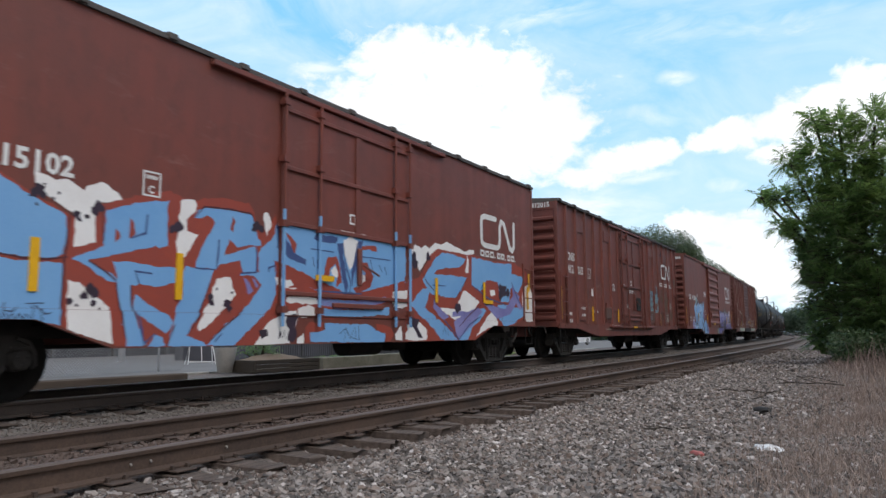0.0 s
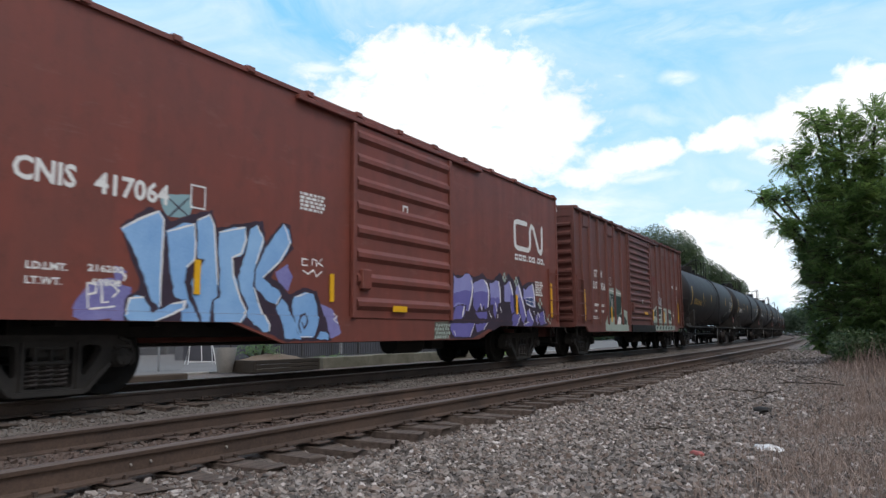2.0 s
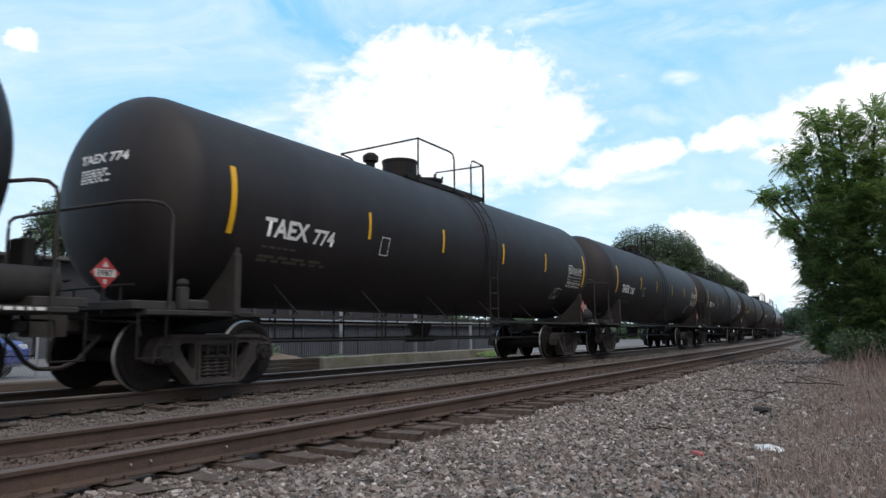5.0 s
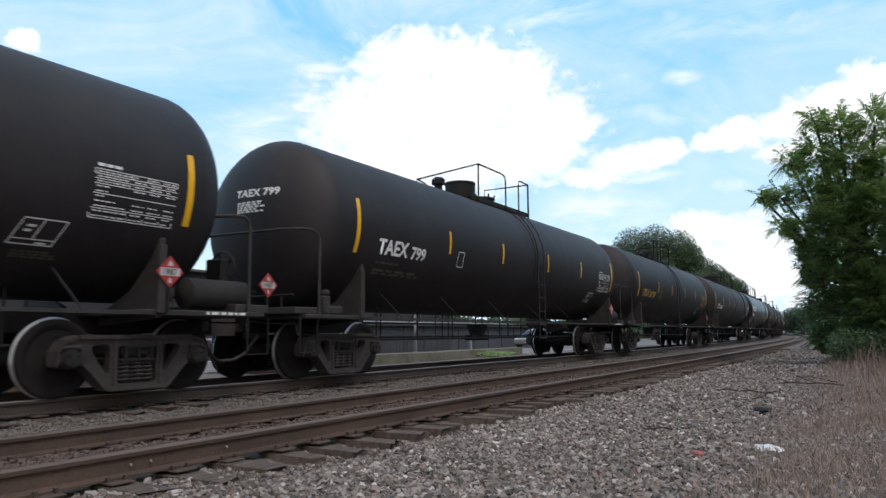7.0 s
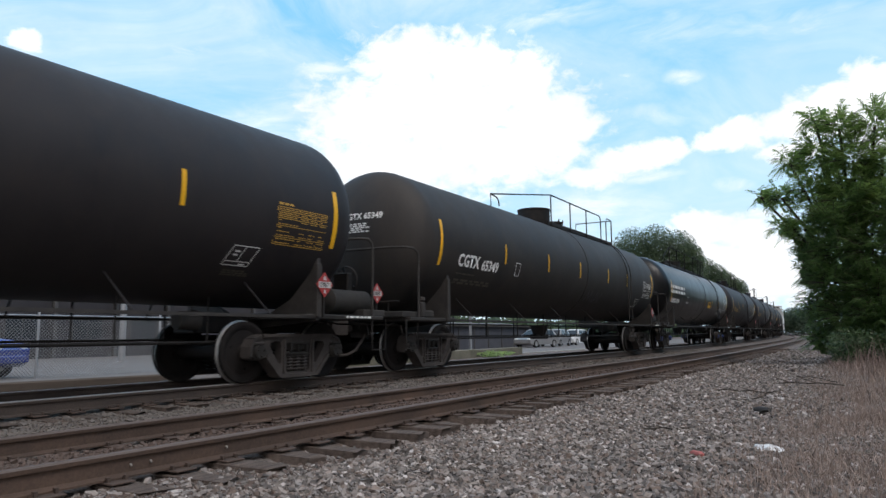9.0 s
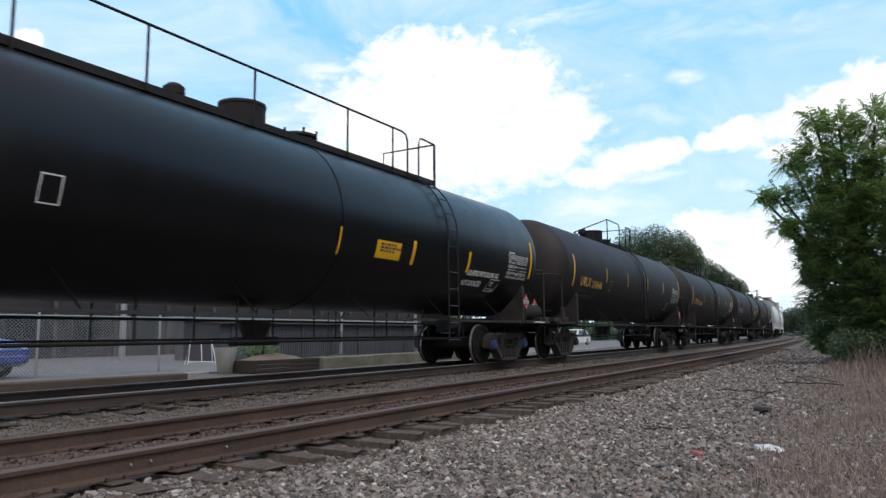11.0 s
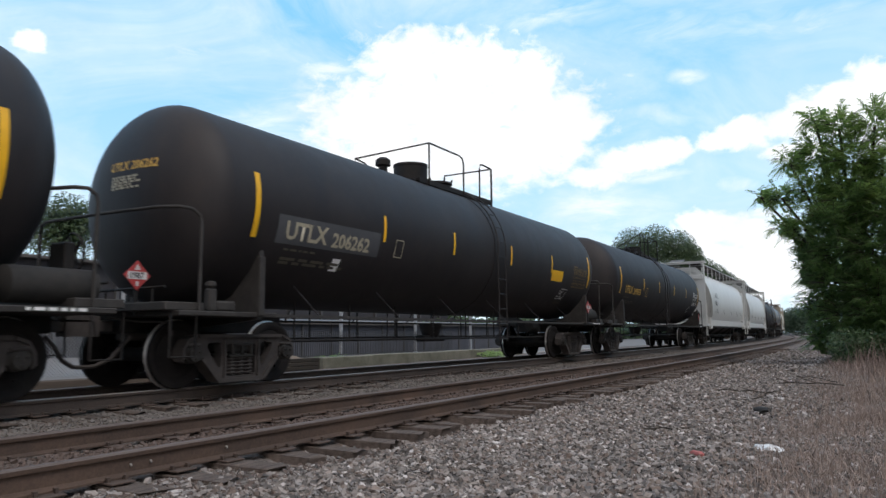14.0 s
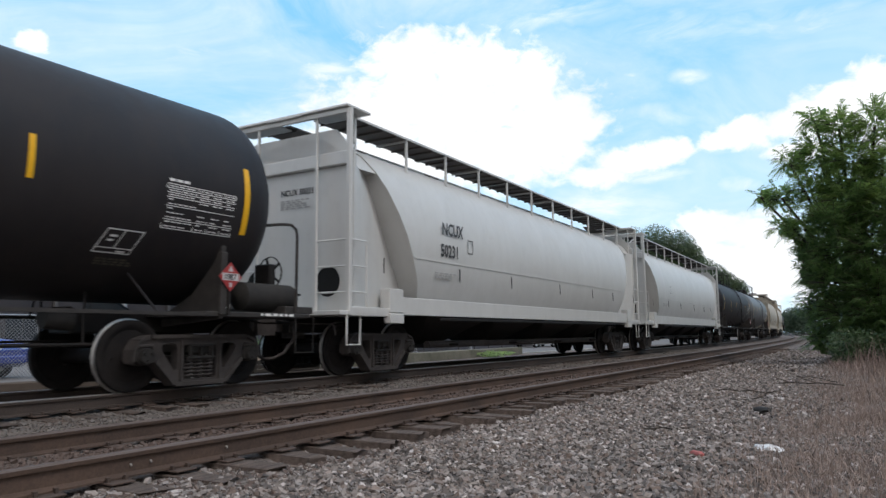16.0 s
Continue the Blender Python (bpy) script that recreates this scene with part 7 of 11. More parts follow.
for i, (x, y, hh) in enumerate(((260, 26, 8.5), (285, 18, 10.0), (205, -3.5, 6.0), (170, -7.0, 6.0), (140, -8.5, 5.5), (110, -8.5, 5), (85, -8, 5), (62, -7.2, 5.2), (46, -6.0, 4.6))):
    round_tree(x, y, -0.4, [((0, 0, hh * 0.55), (hh * 0.42, hh * 0.42, hh * 0.5)), ((hh * 0.2, hh * 0.3, hh * 0.42), (hh * 0.33, hh * 0.33, hh * 0.4)), ((0, -hh * 0.35, hh * 0.45), (hh * 0.36, hh * 0.36, hh * 0.44))],
               50 + i, 5000, 0.032 * hh, "green tree along the line", LEAF_HAZE if x > 120 else LEAF_MID, 0.05 * hh)

# ---- stones, straw and litter on the near side ----
BALLAST = ballast_material()
stones("ballast", [(-8.0, 2.2, -5.4, -0.7, 9000, 0.02, 0.045), (-8.0, 2.0, 0.8, 3.1, 4000, 0.02, 0.045), (2.2, 9.0, -5.4, -0.7, 48000, 0.011, 0.034), (9.0, 20.0, -5.0, -0.7, 30000, 0.014, 0.04), (20.0, 45.0, -4.2, -0.7, 9000, 0.025, 0.055)],
       "grey-brown angular crushed-stone ballast around the tracks", 4, BALLAST, on_tie)
RUSTY_STONE = dull("rust_stained_stone", rgb(0.062, 0.043, 0.035), rgb(0.135, 0.1, 0.085), 9.0, 0.9, 60.0, 0.5)
OILY_STONE = dull("oily_stone", rgb(0.045, 0.038, 0.034), rgb(0.1, 0.085, 0.077), 9.0, 0.9, 60.0, 0.5)
DULL_STONE = dull("dull_stone", rgb(0.07, 0.06, 0.054), rgb(0.2, 0.178, 0.162), 12.0, 0.9, 60.0, 0.5)
stones("mid_bed", [(2.0, 14.0, 0.8, 3.1, 20000, 0.011, 0.033), (14.0, 40.0, 0.8, 3.1, 9000, 0.02, 0.045)], "dull grey-brown small stones between the tracks", 24, DULL_STONE, on_tie)
stones("far_track_bed", [(2.0, 30.0, 3.05, 4.55, 9000, 0.02, 0.045), (2.0, 30.0, 4.6, 6.4, 5000, 0.02, 0.05)], "oily dark stones under the train", 15, OILY_STONE, on_tie)
stones("track_bed", [(1.5, 14.0, -0.63, 0.63, 11000, 0.014, 0.036), (14.0, 34.0, -0.65, 0.65, 7000, 0.018, 0.045), (2.5, 24.0, -1.6, -0.95, 6500, 0.012, 0.034)],
       "rust-stained small stones between the rails", 14, RUSTY_STONE, on_bed)
STRAW = straw_material("dry_straw", rgb(0.2, 0.148, 0.124), rgb(0.37, 0.295, 0.252))
STRAW_DARK = straw_material("dead_stalks", rgb(0.14, 0.1, 0.085), rgb(0.26, 0.195, 0.165))
blades("dry_grass", [(4.2, 9.5, -6.8, -4.1, 46000, 0.02, 0.11, 0.0028), (9.0, 16.0, -8.5, -4.1, 34000, 0.03, 0.15, 0.0038), (16.0, 34.0, -9.0, -3.9, 20000, 0.06, 0.26, 0.006), (5.0, 20.0, -4.8, -3.2, 5000, 0.02, 0.09, 0.003)],
       "dry straw-coloured grass on the bank", 9, STRAW)
blades("dead_weeds", [(11.0, 20.0, -8.0, -4.9, 1400, 0.15, 0.5, 0.004), (18.0, 34.0, -8.5, -4.4, 5000, 0.25, 0.75, 0.006), (5.0, 12.0, -5.9, -3.7, 900, 0.05, 0.25, 0.0028)], "brown dead weed stalks on the bank", 10, STRAW_DARK)


def twig(x, y, z, turn, length, seed):
    rnd = random.Random(seed)
    f = Form()
    pts = [(i * length / 5, rnd.uniform(-0.04, 0.04) * length, rnd.uniform(0, 0.05) * length + 0.02) for i in range(6)]
    f.tube(pts, 0.009, 5)
    for i in (2, 3, 4):
        p = pts[i]
        f.tube([p, (p[0] + 0.15 * length, p[1] + rnd.choice((-1, 1)) * 0.13 * length, p[2] + 0.06 * length)], 0.005, 4)
    return thing("fallen_twig", "bare dark twig lying on the gravel", "twig", pose(x, y, z, 0, 0, turn), form=f, material=BARK)


for i, (x, y, tn, ln) in enumerate(((9.6, -3.0, 20, 0.9), (11.5, -3.3, -40, 1.0), (13.0, -3.8, 70, 1.1), (8.0, -3.5, 120, 0.5), (14.0, -4.6, 30, 1.4), (12.6, -4.8, 55, 1.2))):
    twig(x, y, ground_height(x, y) + (0.0 if i < 4 else 0.12), tn, ln, i)


def chunk(name, label, category, x, y, size, seed, mat, flat=0.4):
    rnd = random.Random(seed)
    bm = bmesh.new()
    bmesh.ops.create_icosphere(bm, subdivisions=2, radius=1.0)
    for q in bm.verts:
        q.co = q.co * (0.75 + 0.5 * rnd.random())
        q.co = Vector((q.co.x * size, q.co.y * size * 0.55, q.co.z * size * flat))
    f = Form()
    f.take(bm)
    return thing(name, label, category, pose(x, y, ground_height(x, y) + size * flat * 0.4, 0, 0, rnd.uniform(0, 90)), form=f, material=mat)


RED_SCRAP = dull("faded_red_plastic", rgb(0.35, 0.09, 0.08), rgb(0.28, 0.1, 0.09), 20.0, 0.7)
chunk("rubble", "dark broken chunk of timber on the gravel", "rubble", 10.0, -3.95, 0.17, 2, TRUCK_DARK, 0.35)
chunk("litter", "crumpled white scrap on the gravel", "litter", 6.75, -4.42, 0.13, 3, WHITE_PAINT, 0.35)
chunk("litter", "faded red scrap on the gravel", "litter", 6.27, -3.93, 0.07, 4, RED_SCRAP, 0.5)
chunk("litter", "pale scrap on the gravel near the ties", "litter", 22.5, -0.95, 0.22, 6, WHITE_PAINT, 0.12)

sky = sky_backdrop()

# ---- painted writing on the boxcars ----
GRAF_BLUE = dull("sprayed_light_blue", rgb(0.15, 0.34, 0.62), rgb(0.20, 0.40, 0.66), 1.5, 0.6, 40.0, 0.1)
GRAF_RED = dull("sprayed_red", rgb(0.33, 0.06, 0.035), rgb(0.26, 0.055, 0.04), 2.0, 0.6, 40.0, 0.1)
GRAF_WHITE = dull("sprayed_white", rgb(0.84, 0.82, 0.8), rgb(0.72, 0.69, 0.67), 2.0, 0.6, 40.0, 0.1)
GRAF_DARK = dull("sprayed_dark", rgb(0.03, 0.02, 0.03), rgb(0.05, 0.03, 0.05), 3.0, 0.6, 40.0, 0.1)
GRAF_NAVY = dull("sprayed_navy", rgb(0.045, 0.075, 0.2), rgb(0.06, 0.09, 0.22), 3.0, 0.6, 40.0, 0.1)
GRAF_PURPLE = dull("sprayed_purple", rgb(0.12, 0.10, 0.30), rgb(0.30, 0.30, 0.55), 0.9, 0.6, 40.0, 0.1)
GRAF_SKY = dull("sprayed_sky_blue", rgb(0.16, 0.33, 0.62), rgb(0.30, 0.5, 0.74), 1.1, 0.6, 40.0, 0.1)
GRAF_GREEN = dull("sprayed_bottle_green", rgb(0.018, 0.04, 0.034), rgb(0.03, 0.055, 0.045), 2.0, 0.6, 40.0, 0.1)
GRAF_PALE = dull("sprayed_pale_green", rgb(0.38, 0.44, 0.38), rgb(0.28, 0.33, 0.29), 2.0, 0.6, 40.0, 0.1)
GRAF_TEAL = dull("sprayed_pale_teal", rgb(0.26, 0.40, 0.43), rgb(0.2, 0.32, 0.36), 3.0, 0.6, 40.0, 0.1)
FADED = dull("faded_chalk", rgb(0.26, 0.14, 0.11), rgb(0.18, 0.085, 0.068), 3.0, 0.7, 40.0, 0.1)
FADED_PALE = dull("faded_pale_print", rgb(0.4, 0.36, 0.32), rgb(0.26, 0.2, 0.17), 9.0, 0.7)
WORN_PANEL = dull("worn_panel", rgb(0.15, 0.075, 0.058), rgb(0.08, 0.05, 0.042), 6.0, 0.8)
GRAF_GREYED = dull("greyed_pale_spray", rgb(0.14, 0.14, 0.115), rgb(0.06, 0.055, 0.045), 4.0, 0.7, 40.0, 0.1)
GRAF_LILAC = dull("sprayed_lilac", rgb(0.3, 0.29, 0.33), rgb(0.2, 0.19, 0.24), 4.0, 0.6, 40.0, 0.1)
PATCH = dull("repainted_patch", rgb(0.17, 0.034, 0.028), rgb(0.14, 0.035, 0.03), 3.0, 0.6)


def flat(form, pts, y):
    k = len(form.v)
    form.v += [(a, y, b) for a, b in pts]
    form.f.append(tuple(range(k, k + len(pts))))
    form.m.append(0)
    return form


def blot(form, x, z, r, y, seed, squash=1.0):
    """An uneven round patch of paint."""
    rnd = random.Random(seed)
    return flat(form, [(x + r * rnd.uniform(0.75, 1.15) * math.cos(t * 0.4488), z + squash * r * rnd.uniform(0.75, 1.15) * math.sin(t * 0.4488)) for t in range(14)], y)


def painted(name, form, mat, car, label=""):
    return part(name, form, mat, car, label)


GRAF_LAVENDER = dull("sprayed_lavender", rgb(0.3, 0.3, 0.56), rgb(0.22, 0.21, 0.46), 2.0, 0.6, 40.0, 0.1)
SCRAWL = dull("tan_scrawl", rgb(0.175, 0.115, 0.08), rgb(0.1, 0.055, 0.042), 5.0, 0.8, 40.0, 0.1)
GRAF_VIOLET = dull("sprayed_violet", rgb(0.105, 0.09, 0.3), rgb(0.17, 0.15, 0.4), 1.2, 0.6, 40.0, 0.1)
GRAF_EDGE = dull("sprayed_dark_red", rgb(0.10, 0.025, 0.03), rgb(0.07, 0.02, 0.03), 3.0, 0.6, 40.0, 0.1)


def cut(pts, a, b, c):
    """The part of a polygon of (x, z) points where a x + b z >= c."""
    out = []
    for p, q in zip(pts, pts[1:] + pts[:1]):
        dp, dq = a * p[0] + b * p[1] - c, a * q[0] + b * q[1] - c
        if dp >= 0:
            out.append(p)
        if (dp >= 0) != (dq >= 0):
            t = dp / (dp - dq)
            out.append((p[0] + (q[0] - p[0]) * t, p[1] + (q[1] - p[1]) * t))
    return out


def side_faces(d0, d1, e0, e1, lo, hi):
    """Where paint lies on a smooth side: the panels each side of the door, the door, and the sill with its sloped ends."""
    k = (hi - lo) / (e0 - e1)
    lo, hi = lo + 0.005, hi + 0.005
    return [(((-1, 0, 0.005 - d0), (0, 1, 1.022)), -1.4925), (((1, 0, d0 + 0.005), (-1, 0, 0.005 - d1), (0, 1, 1.022)), -1.5425), (((1, 0, d1 + 0.005), (0, 1, 1.022)), -1.4925),
            (((-1, 0, e0), (0, 1, hi), (0, -1, -1.018)), -1.5225), (((1, 0, -e0), (-1, 0, e1), (k, 1, hi - e0 * k), (0, -1, -1.018)), -1.5225),
            (((1, 0, -e1), (-1, 0, -e1), (0, 1, lo), (0, -1, -1.018)), -1.5225), (((1, 0, e1), (-1, 0, -e0), (-k, 1, hi - e0 * k), (0, -1, -1.018)), -1.5225),
            (((1, 0, e0), (0, 1, hi), (0, -1, -1.018)), -1.5225)]


FACES = side_faces(-1.71, 1.70, 5.3, 4.4, 0.58, 0.90)
SURFACE = {"now": FACES}


def spray(car, name, mat, layer, pts, label="", ragged=0.008):
    """A sprayed shape of (x, z) points laid on whichever faces of the side it crosses, with slightly uneven edges."""
    rnd = random.Random(len(pts) * 7 + int(abs(pts[0][0]) * 100))
    fine = []
    for p, q in zip(pts, pts[1:] + pts[:1]):
        n = max(1, int(math.hypot(q[0] - p[0], q[1] - p[1]) / 0.06))
        for i in range(n):
            fine.append((p[0] + (q[0] - p[0]) * i / n + rnd.gauss(0, ragged), p[1] + (q[1] - p[1]) * i / n + rnd.gauss(0, ragged)))
    tris = tessellate_polygon([[Vector((a, b, 0)) for a, b in fine]])
    for planes, y in SURFACE["now"]:
        f, index = Form(), {}
        for tri in tris:
            poly = [fine[i] for i in tri]
            for a, b, c in planes:
                poly = cut(poly, a, b, c)
                if len(poly) < 3:
                    break
            if len(poly) < 3:
                continue
            ids = []
            for p in poly:
                key = (round(p[0], 4), round(p[1], 4))
                if key not in index:
                    index[key] = len(f.v)
                    f.v.append((p[0], y - 0.0011 * layer, p[1]))
                if index[key] not in ids:
                    ids.append(index[key])
            if len(ids) > 2:
                f.f.append(tuple(ids))
                f.m.append(0)
        if f.f:
            part(name, f, mat, car, label)


def stroke(car, name, mat, layer, wide, pts, label=""):
    """A sprayed line: one bent ribbon with tapered ends."""
    left, right = [], []
    for i, p in enumerate(pts):
        a, b = pts[max(0, i - 1)], pts[min(len(pts) - 1, i + 1)]
        n = Vector((-(b[1] - a[1]), b[0] - a[0]))
        n = n.normalized() * wide / 2 * (0.6 if i in (0, len(pts) - 1) else 1.0) if n.length > 0 else Vector((0, wide / 2))
        left.append((p[0] + n.x, p[1] + n.y))
        right.append((p[0] - n.x, p[1] - n.y))
    spray(car, name, mat, layer, left + right[::-1], label, 0.002)


def dab(car, x, z, r, mat=None, label="small black sprayed blot"):
    rnd = random.Random(int(x * 1000) + int(z * 100))
    pts = [(x + r * rnd.uniform(0.55, 1.2) * math.cos(t * 0.4488), z + r * rnd.uniform(0.55, 1.2) * math.sin(t * 0.4488)) for t in range(14)]
    spray(car, "painted_blot", mat or GRAF_DARK, 6, pts, label, 0.003)


def paint_first(car):
    y = -1.4945
    plain_mark(car, 4.76, 2.72, 0.78, y - 0.003, 1.16)
    plain_word(car, 4.75, 2.50, 0.72, 3, y - 0.003)
    plain_word(car, 5.6, 2.50, 0.42, 2, y - 0.003)
    plain_word(car, 6.15, 2.50, 0.42, 2, y - 0.003)
    side_text("15102", 0.77, 0.25, LETTER_WHITE, car, -5.73, 2.49, y - 0.003)
    parts("stencil_box", frame_form(-4.08, -3.82, 2.45, 2.77, 0.022, y - 0.003), LETTER_WHITE, car)
    side_text("C", 0.09, 0.1, LETTER_WHITE, car, -4.0, 2.49, y - 0.003)
    part("small_print", bars_form(-4.04, 2.72, 1, 0.18, 0.05, y - 0.003, 31), LETTER_WHITE, car)
    spray(car, "painted_ground", GRAF_RED, 0, [(-5.86, 2.48), (-5.75, 2.43), (-5.39, 2.26), (-4.96, 2.06), (-4.68, 2.16), (-4.59, 2.26), (-4.35, 2.36), (-3.86, 2.53), (-3.67, 2.57), (-3.55, 2.54), (-3.33, 2.45), (-3.13, 2.57), (-2.76, 2.62), (-2.34, 2.62), (-2.24, 2.53), (-2.2, 2.35), (-2.07, 2.2), (-1.88, 2.39), (-1.78, 2.53), (-1.76, 0.56), (-2.91, 0.57), (-4.4, 0.61), (-4.4, 0.63), (-4.97, 0.8), (-5.03, 0.84), (-5.77, 0.84)], "red sprayed ground of a graffiti piece")
    spray(car, "painted_ground", GRAF_RED, 0, [(1.62, 1.65), (1.78, 1.77), (2.14, 1.82), (2.3, 1.97), (2.67, 2.37), (2.83, 2.48), (3.48, 2.47), (4.18, 2.46), (4.36, 2.5), (5.34, 2.43), (6.42, 2.5), (7.27, 2.3), (7.43, 2.05), (7.28, 1.16), (6.29, 0.89), (5.51, 0.8), (4.39, 0.58), (1.65, 0.57)], "red sprayed ground of a graffiti piece")
    spray(car, "painted_puff", GRAF_WHITE, 1, [(-5.4, 2.5), (-5.35, 2.48), (-5.25, 2.47), (-5.16, 2.45), (-5.03, 2.48), (-4.93, 2.44), (-4.84, 2.37), (-4.8, 2.43), (-4.69, 2.47), (-4.62, 2.5), (-4.6, 2.52), (-4.55, 2.49), (-4.48, 2.46), (-4.4, 2.42), (-4.35, 2.36), (-4.47, 2.3), (-4.59, 2.27), (-4.68, 2.16), (-4.67, 1.81), (-4.92, 1.7), (-4.91, 2.04), (-4.96, 2.11), (-5.08, 2.17), (-5.18, 2.23), (-5.31, 2.28), (-5.37, 2.36)], "white sprayed patch")
    spray(car, "painted_puff", GRAF_WHITE, 1, [(-4.95, 1.35), (-4.77, 1.28), (-4.59, 1.18), (-4.46, 1.05), (-4.44, 0.89), (-4.4, 0.63), (-4.68, 0.71), (-4.97, 0.8)], "white sprayed patch")
    spray(car, "painted_puff", GRAF_WHITE, 1, [(-3.51, 2.46), (-3.4, 2.51), (-3.29, 2.51), (-3.24, 2.45), (-3.28, 2.36), (-3.4, 2.24), (-3.39, 2.08), (-3.2, 2.06), (-3.31, 1.9), (-3.41, 1.74), (-3.55, 1.71), (-3.56, 1.91), (-3.53, 2.14), (-3.52, 2.32)], "white sprayed patch")
    spray(car, "painted_puff", GRAF_WHITE, 1, [(-2.04, 2.51), (-1.96, 2.54), (-1.9, 2.47), (-1.86, 2.37), (-1.93, 2.26), (-1.97, 2.18), (-2.02, 2.29), (-2.0, 2.37), (-2.05, 2.45)], "white sprayed patch")
    spray(car, "painted_puff", GRAF_WHITE, 1, [(-2.87, 1.49), (-2.74, 1.53), (-2.65, 1.52), (-2.53, 1.29), (-2.61, 1.2), (-2.76, 1.08), (-3.01, 0.86), (-3.18, 0.77), (-3.2, 0.83), (-3.07, 1.07), (-2.98, 1.21), (-2.93, 1.35)], "white sprayed patch")
    spray(car, "painted_puff", GRAF_WHITE, 1, [(-2.19, 0.57), (-2.14, 0.65), (-1.98, 0.75), (-1.78, 0.9), (-1.76, 0.57)], "white sprayed patch")
    spray(car, "painted_puff", GRAF_WHITE, 1, [(1.86, 2.38), (2.04, 2.47), (2.24, 2.42), (2.39, 2.5), (2.56, 2.45), (2.78, 2.59), (3.01, 2.57), (3.24, 2.66), (3.48, 2.62), (3.77, 2.57), (4.02, 2.52), (4.23, 2.59), (4.44, 2.59), (4.44, 2.51), (4.12, 2.46), (3.48, 2.47), (2.89, 2.48), (2.67, 2.39), (2.5, 2.24), (2.18, 1.98), (1.98, 2.17), (1.9, 2.27)], "white sprayed patch")
    spray(car, "painted_puff", GRAF_WHITE, 1, [(4.12, 2.46), (4.2, 2.36), (4.16, 2.04), (4.01, 2.06), (4.09, 2.23)], "white sprayed patch")
    spray(car, "painted_puff", GRAF_WHITE, 1, [(2.83, 1.27), (3.57, 1.24), (3.95, 1.66), (4.15, 1.63), (4.68, 1.43), (4.32, 1.21), (4.06, 1.03), (3.68, 0.95), (3.35, 1.09)], "white sprayed patch")
    spray(car, "painted_puff", GRAF_WHITE, 1, [(5.06, 1.12), (5.35, 1.26), (5.52, 1.1), (5.52, 0.89), (5.08, 0.86), (4.44, 0.67), (4.66, 0.86)], "white sprayed patch")
    spray(car, "painted_puff", GRAF_WHITE, 1, [(5.19, 1.72), (5.43, 1.75), (5.48, 1.64), (5.25, 1.59)], "white sprayed patch")
    spray(car, "painted_puff", GRAF_WHITE, 1, [(7.25, 1.89), (7.53, 1.75), (7.58, 1.39), (7.42, 1.16), (7.25, 1.38)], "white sprayed patch")
    spray(car, "painted_puff", GRAF_WHITE, 1, [(1.65, 0.74), (1.79, 0.9), (1.99, 0.96), (2.19, 0.85), (2.25, 0.63), (1.65, 0.61)], "white sprayed patch")
    spray(car, "painted_letter", GRAF_BLUE, 2, [(-5.86, 2.45), (-5.75, 2.4), (-5.39, 2.21), (-5.01, 2.06), (-5.0, 1.95), (-5.01, 1.76), (-5.03, 1.62), (-5.2, 1.57), (-5.47, 1.56), (-5.7, 1.58), (-5.81, 1.58)], "light-blue sprayed letter form")
    spray(car, "painted_letter", GRAF_BLUE, 2, [(-5.8, 1.5), (-5.69, 1.53), (-5.47, 1.52), (-5.2, 1.53), (-5.04, 1.54), (-5.03, 1.38), (-5.02, 1.13), (-5.04, 0.85), (-5.14, 0.87), (-5.38, 0.88), (-5.77, 0.87)], "light-blue sprayed letter form")
    spray(car, "painted_letter", GRAF_BLUE, 2, [(-4.55, 2.19), (-4.17, 2.33), (-3.69, 2.45), (-3.7, 2.33), (-3.68, 1.86), (-4.06, 1.79), (-4.44, 1.67), (-4.73, 1.58), (-4.63, 1.53), (-4.5, 1.46), (-4.36, 1.39), (-4.38, 1.36), (-4.49, 1.37), (-4.67, 1.47), (-4.85, 1.56), (-4.95, 1.58), (-4.79, 1.65), (-4.55, 1.77), (-4.57, 1.82), (-4.55, 2.01)], "light-blue sprayed letter form")
    spray(car, "painted_letter", GRAF_BLUE, 2, [(-4.43, 1.61), (-4.13, 1.6), (-3.52, 1.58), (-3.53, 1.4), (-3.64, 1.36), (-3.84, 1.33), (-4.06, 1.35), (-4.18, 1.33), (-4.17, 1.09), (-4.12, 0.96), (-4.03, 0.76), (-3.96, 0.6), (-4.21, 0.6), (-4.26, 0.79), (-4.31, 1.02), (-4.38, 1.29), (-4.36, 1.42)], "light-blue sprayed letter form")
    spray(car, "painted_letter", GRAF_BLUE, 2, [(-4.11, 1.23), (-3.94, 1.11), (-3.64, 0.97), (-3.59, 0.9), (-3.62, 0.81), (-3.68, 0.75), (-3.88, 0.86), (-4.08, 0.97), (-4.14, 1.06)], "light-blue sprayed letter form")
    spray(car, "painted_letter", GRAF_BLUE, 2, [(-3.93, 0.6), (-3.84, 0.74), (-3.73, 0.71), (-3.69, 0.59)], "light-blue sprayed letter form")
    spray(car, "painted_letter", GRAF_BLUE, 2, [(-3.28, 2.28), (-3.22, 2.37), (-3.13, 2.44), (-2.65, 2.47), (-2.27, 2.46), (-2.22, 2.34), (-2.16, 2.19), (-2.07, 2.03), (-2.32, 2.01), (-2.53, 1.96), (-2.66, 2.05), (-2.7, 1.99), (-2.78, 1.76), (-2.9, 1.62), (-3.25, 1.63), (-3.21, 1.76), (-3.11, 1.96), (-3.02, 2.12), (-2.93, 2.25), (-2.97, 2.32), (-3.09, 2.32), (-3.23, 2.27)], "light-blue sprayed letter form")
